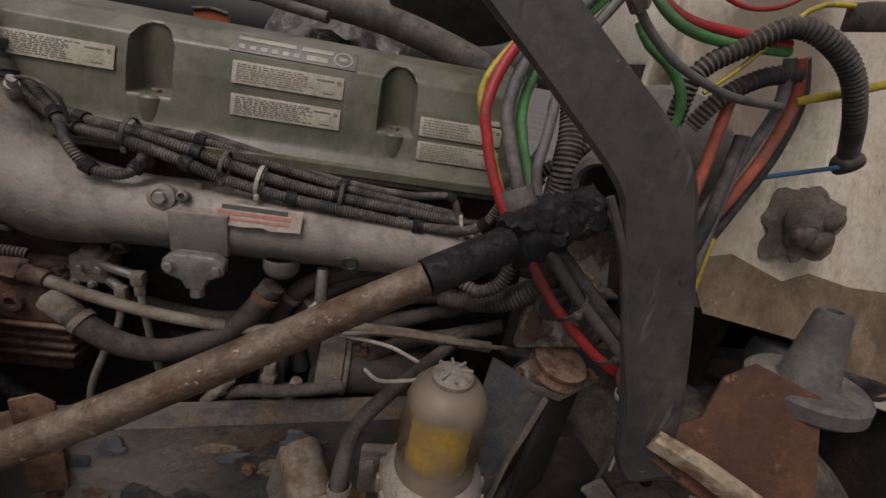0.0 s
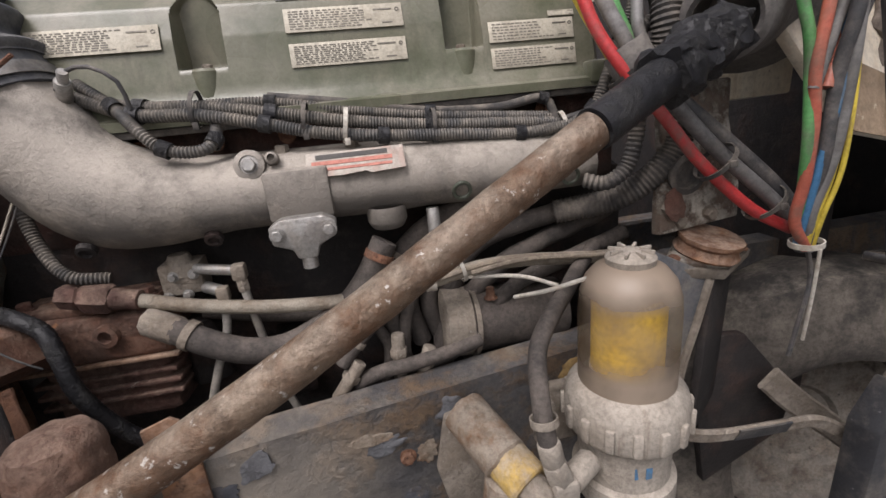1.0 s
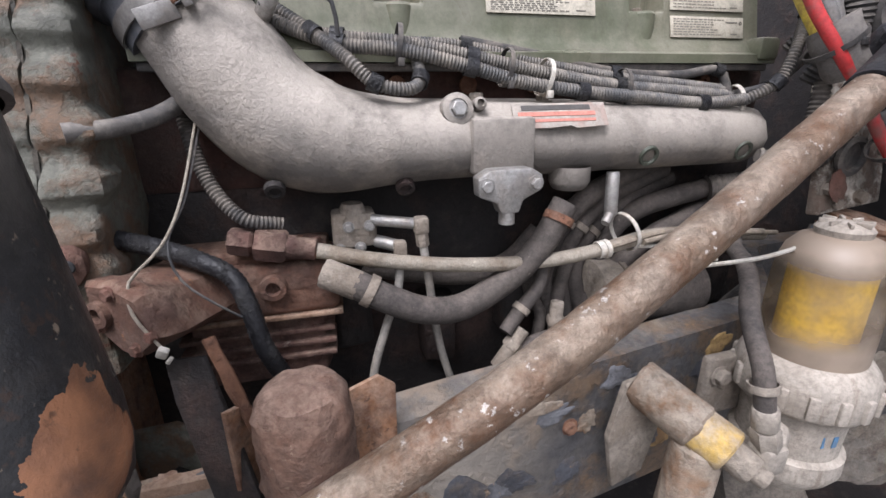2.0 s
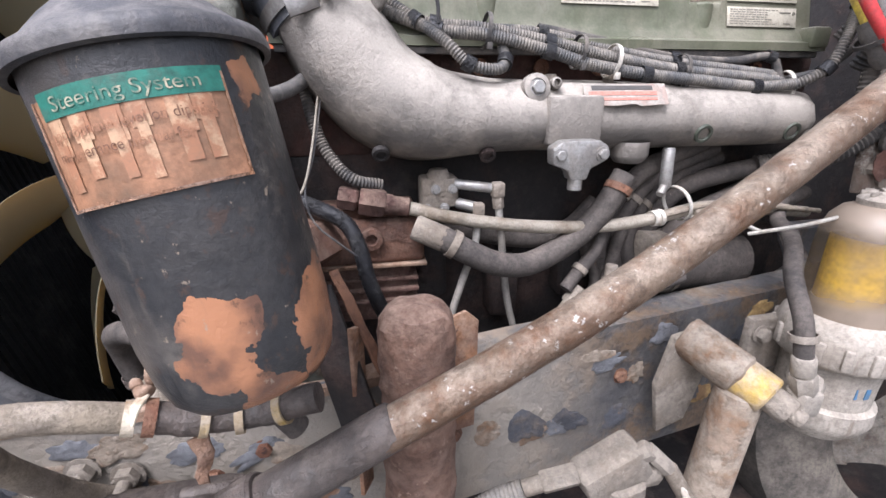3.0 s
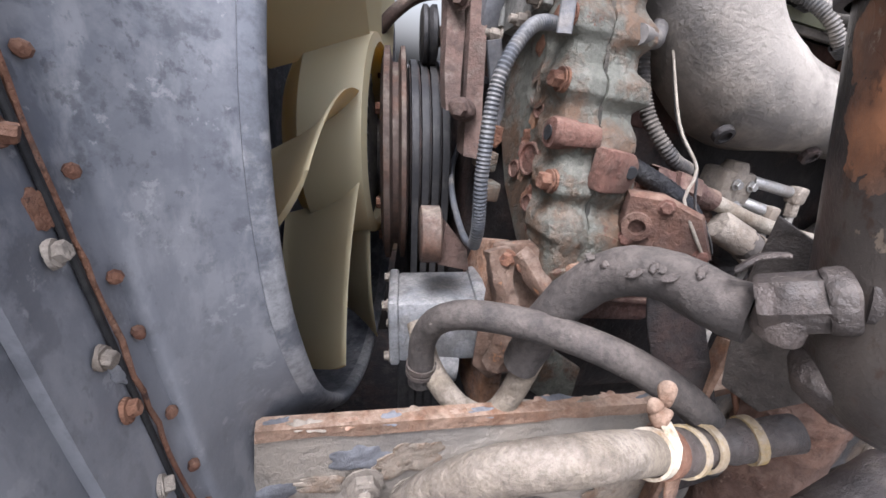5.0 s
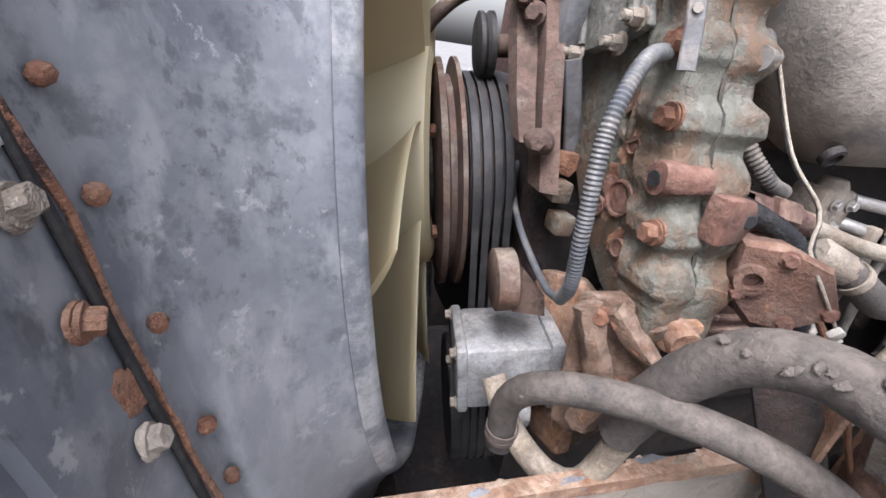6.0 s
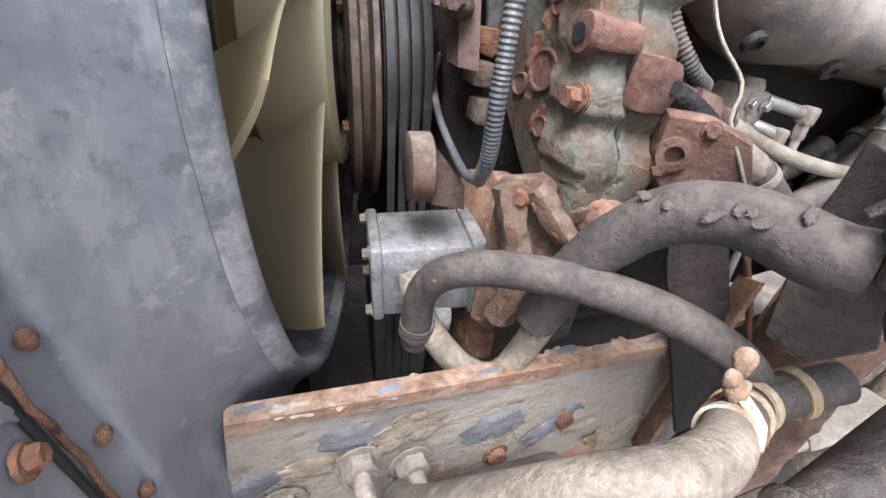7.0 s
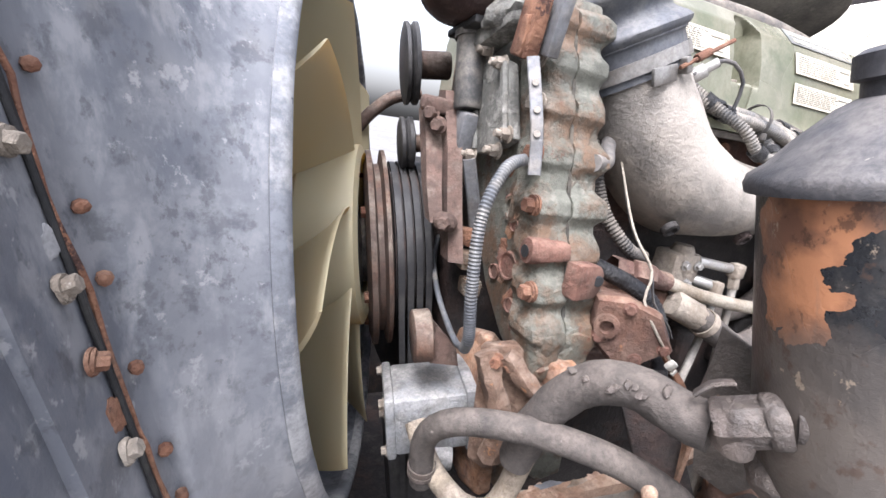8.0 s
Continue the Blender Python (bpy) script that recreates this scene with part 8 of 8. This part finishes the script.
# ---------- background: intake duct and turbo behind the cover, hood, sky line ----------
turbo = thing("turbo_lagging", (0.02, 1.50, 1.0), "crumpled foil lagging round the turbo", "turbocharger")
part("exhaust_manifold", lumpy(box((0.02, 1.42, 1.10), (0.5, 0.20, 0.42), bevel=0.03), 0.006, 20), "rust", turbo)
part("lagging", lumpy(blob((0.02, 1.46, 1.36), (0.22, 0.20, 0.16), 0.25, 12, 4), 0.02, 20), "foil", turbo)
duct = thing("air_duct", (0.30, 1.2, 1.45), "round black air cleaner duct above the engine", "air duct")
part("drum", lathe([(0.0, 0.0), (0.16, 0.0), (0.175, 0.01), (0.175, 0.03), (0.16, 0.04), (0.15, 0.2), (0, 0.2)], 40, aim((0.33, 1.12, 1.50), (0.36, 1.30, 1.95))), "grey_rubber", duct)
part("pipe", tube([(-0.40, 1.16, 1.46), (-0.10, 1.10, 1.47), (0.15, 1.02, 1.45), (0.35, 0.96, 1.40), (0.48, 0.92, 1.35)], 0.03, 16), "rubber", duct)
solo("roof_cable", tube([(-0.9, 1.5, 1.62), (-0.55, 1.3, 1.56), (-0.3, 1.15, 1.50), (-0.1, 1.05, 1.45), (0.05, 1.0, 1.43)], 0.012, 10), "rubber", "black hose over the valve cover", "hose")

WEB = [(0.014, 0.062), (0.045, 0.050), (0.066, 0.0), (0.088, -0.065), (0.060, -0.095), (0.028, -0.087), (0.024, -0.053), (0.014, -0.005), (0.014, 0.026)]
rb = thing("reservoir_bracket", (-0.46, 0.55, 0.72), "folded black steel reservoir bracket with rusty edges", "bracket")
part("outer_leaf", lumpy(extrude([(0.028, -0.075), (0.078, -0.065), (0.165, -0.26), (0.12, -0.30), (0.04, -0.12)], 0.006, pose(-0.500, 0.600, 0.952, 78, 0, -30), 0.0015), 0.002, 30), "crank", rb)
part("web", lumpy(extrude(WEB, 0.007, Matrix(((0.53, 0, -0.85, -0.505), (-0.85, 0, -0.53, 0.477), (0, 1, 0, 0.932), (0, 0, 0, 1))), 0.002), 0.0035, 30), "bracket_grease", rb, "grease-caked web behind the reservoir")
part("edge_strip", lumpy(flat_bar([(-0.437, 0.555, 0.905), (-0.415, 0.525, 0.86), (-0.375, 0.49, 0.76), (-0.35, 0.47, 0.68)], 0.014, 0.006, (1, 0.6, 0)), 0.002, 40), "sheet_rust", rb)

damper = thing("front_cover_boss", (-0.69, 0.70, 0.82), "brown rusty roller and bracket foot below the belts", "bracket")
part("drum", lathe([(0, 0), (0.030, 0), (0.033, 0.002), (0.033, 0.022), (0.030, 0.024), (0, 0.024)], 32, aim((-0.708, 0.690, 0.872), Vector((-0.708, 0.690, 0.872)) + FAN_N)), "pulley", damper)
part("foot", lumpy(loft([[(-0.685, 0.672, 0.895), (-0.685, 0.672, 0.842), (-0.685, 0.71, 0.842), (-0.685, 0.71, 0.895)], [(-0.655, 0.668, 0.865), (-0.648, 0.668, 0.838), (-0.648, 0.71, 0.838), (-0.655, 0.71, 0.865)]]), 0.002, 40), "tensioner", damper)

# ---------- added plain panels, out of view, that block light round the bay ---
solo("block_panel_rear", box((1.45, 1.25, 1.35), (0.06, 2.0, 2.6), bevel=0.01), "crank", "dark panel added behind the bay to block light", "wall", kind="structure")
solo("block_panel_front", box((-1.75, 1.1, 0.9), (0.05, 2.0, 2.2), pose(0, 0, 0, 0, -12, 0), 0.01), "crank", "dark panel added ahead of the bay to block light", "wall", kind="structure")
solo("block_panel_far", box((-0.1, 1.95, 0.25), (3.0, 0.04, 1.0), bevel=0.01), "crank", "dark panel added beyond the engine to block light", "wall", kind="structure")
solo("block_panel_floor", box((0.0, 1.05, 0.05), (2.6, 1.3, 0.02), bevel=0.004), "crank", "dark panel added below the engine to block light", "wall", kind="structure")

for pts, r in (([(0.235, 0.72, 1.03), (0.13, 0.70, 1.000), (0.060, 0.695, 0.950), (0.030, 0.70, 0.86), (0.045, 0.70, 0.79)], 0.017), ([(0.27, 0.735, 1.015), (0.16, 0.715, 0.985), (0.095, 0.71, 0.935), (0.065, 0.71, 0.86), (0.08, 0.71, 0.78)], 0.017),
               ([(0.30, 0.75, 0.995), (0.20, 0.73, 0.965), (0.13, 0.725, 0.92), (0.10, 0.72, 0.85), (0.12, 0.71, 0.77)], 0.016), ([(0.01, 0.66, 0.90), (0.0, 0.655, 0.86), (-0.03, 0.65, 0.83), (-0.06, 0.64, 0.80)], 0.011)):
    dh = thing("drain_hose", pts[0], "dusty grey-brown rubber hose bundled behind the shaft", "hose", "hoses behind the shaft")
    part("hose", lumpy(tube(pts, r, 14), 0.0012, 40), "hose", dh)
    part("clamp", ring_band(pts[2], Vector(pts[2]) + (Vector(pts[3]) - Vector(pts[1])) * 0.2, r + 0.001, 0.010, 0.002), "dirt_metal", dh)

# ---------- flaking paint and rust scale ----------
M["flake_blue"] = surf("blue_grey_flaking_paint", (0.155, 0.158, 0.168), (0.10, 0.10, 0.105), 0.45, 18, 0.7, 0, 0.4, 140, speck=(0.34, 0.24, 0.15), speck_amount=0.15)
M["flake_dark"] = surf("dark_flaking_paint", (0.065, 0.068, 0.078), (0.12, 0.10, 0.085), 0.4, 18, 0.6, 0, 0.4, 140, speck=(0.26, 0.17, 0.09), speck_amount=0.15)
M["flake_yellow"] = surf("ochre_flaking_paint", (0.36, 0.24, 0.10), (0.20, 0.12, 0.06), 0.45, 20, 0.8, 0, 0.4, 140)
rnd = random.Random(21)
for x0, x1, count, mats in ((-0.865, -0.70, 9, ("flake_blue", "flake_blue", "rail_rust", "caked")), (-0.70, -0.40, 11, ("caked", "rail_rust", "flake_blue")), (-0.28, 0.10, 12, ("flake_dark", "caked", "flake_blue")), (0.12, 0.42, 9, ("flake_dark", "flake_dark", "flake_yellow"))):
    for k in range(count):
        x, z = x0 + (x1 - x0) * (k + rnd.uniform(0.2, 0.8)) / count, rnd.uniform(0.55, 0.715)
        part("paint_flake", crag((x, RAIL_Y + rail_line(x)[0] - 0.0005, z + rail_line(x)[1] - 0.745), (0.05 * rnd.uniform(-1, 1), -1, 0.05), rnd.uniform(0.016, 0.05), rnd.uniform(0.010, 0.028), 0.0022, 40 + k + x0, 0.5, rnd.uniform(-0.5, 0.5)), mats[k % len(mats)], rail, angle=30)
for k in range(16):
    z = rnd.uniform(0.91, 1.10)
    part("rust_scale", crag((-0.6078, boss_y(z) + 0.024 + rnd.uniform(0, 0.07), z), (-1, -0.15, 0), rnd.uniform(0.006, 0.014), rnd.uniform(0.008, 0.020), 0.002, 70 + k, 0.35, rnd.uniform(-1, 1)), ("rust_orange", "rust", "ear")[k % 3], gc, angle=30)

hood = thing("truck_hood", (-0.75, 2.6, 0.0), "bright orange painted hood side beyond the engine", "hood")
part("panel", box((-0.75, 2.6, 0.6975), (0.17, 0.03, 1.505), bevel=0.02), "orange_paint", hood)
part("edge_strip", tube([(-0.835, 2.58, 1.440), (-0.75, 2.58, 1.454), (-0.665, 2.58, 1.444)], 0.010, 10), "rubber", hood, "black rubber edge")

for k in range(14):
    x = -0.865 + 0.45 * (k + rnd.uniform(0.2, 0.8)) / 14
    part("paint_flake", crag((x, RAIL_Y + rail_line(x)[0] + rnd.uniform(0.0, 0.012), rail_line(x)[1] + 0.0035), (0.02, -0.45, 1), rnd.uniform(0.010, 0.022), rnd.uniform(0.004, 0.007), 0.001, 130 + k, 0.5, rnd.uniform(-0.2, 0.2)), ("flake_blue", "caked", "rust_orange")[k % 3], rail, angle=30)
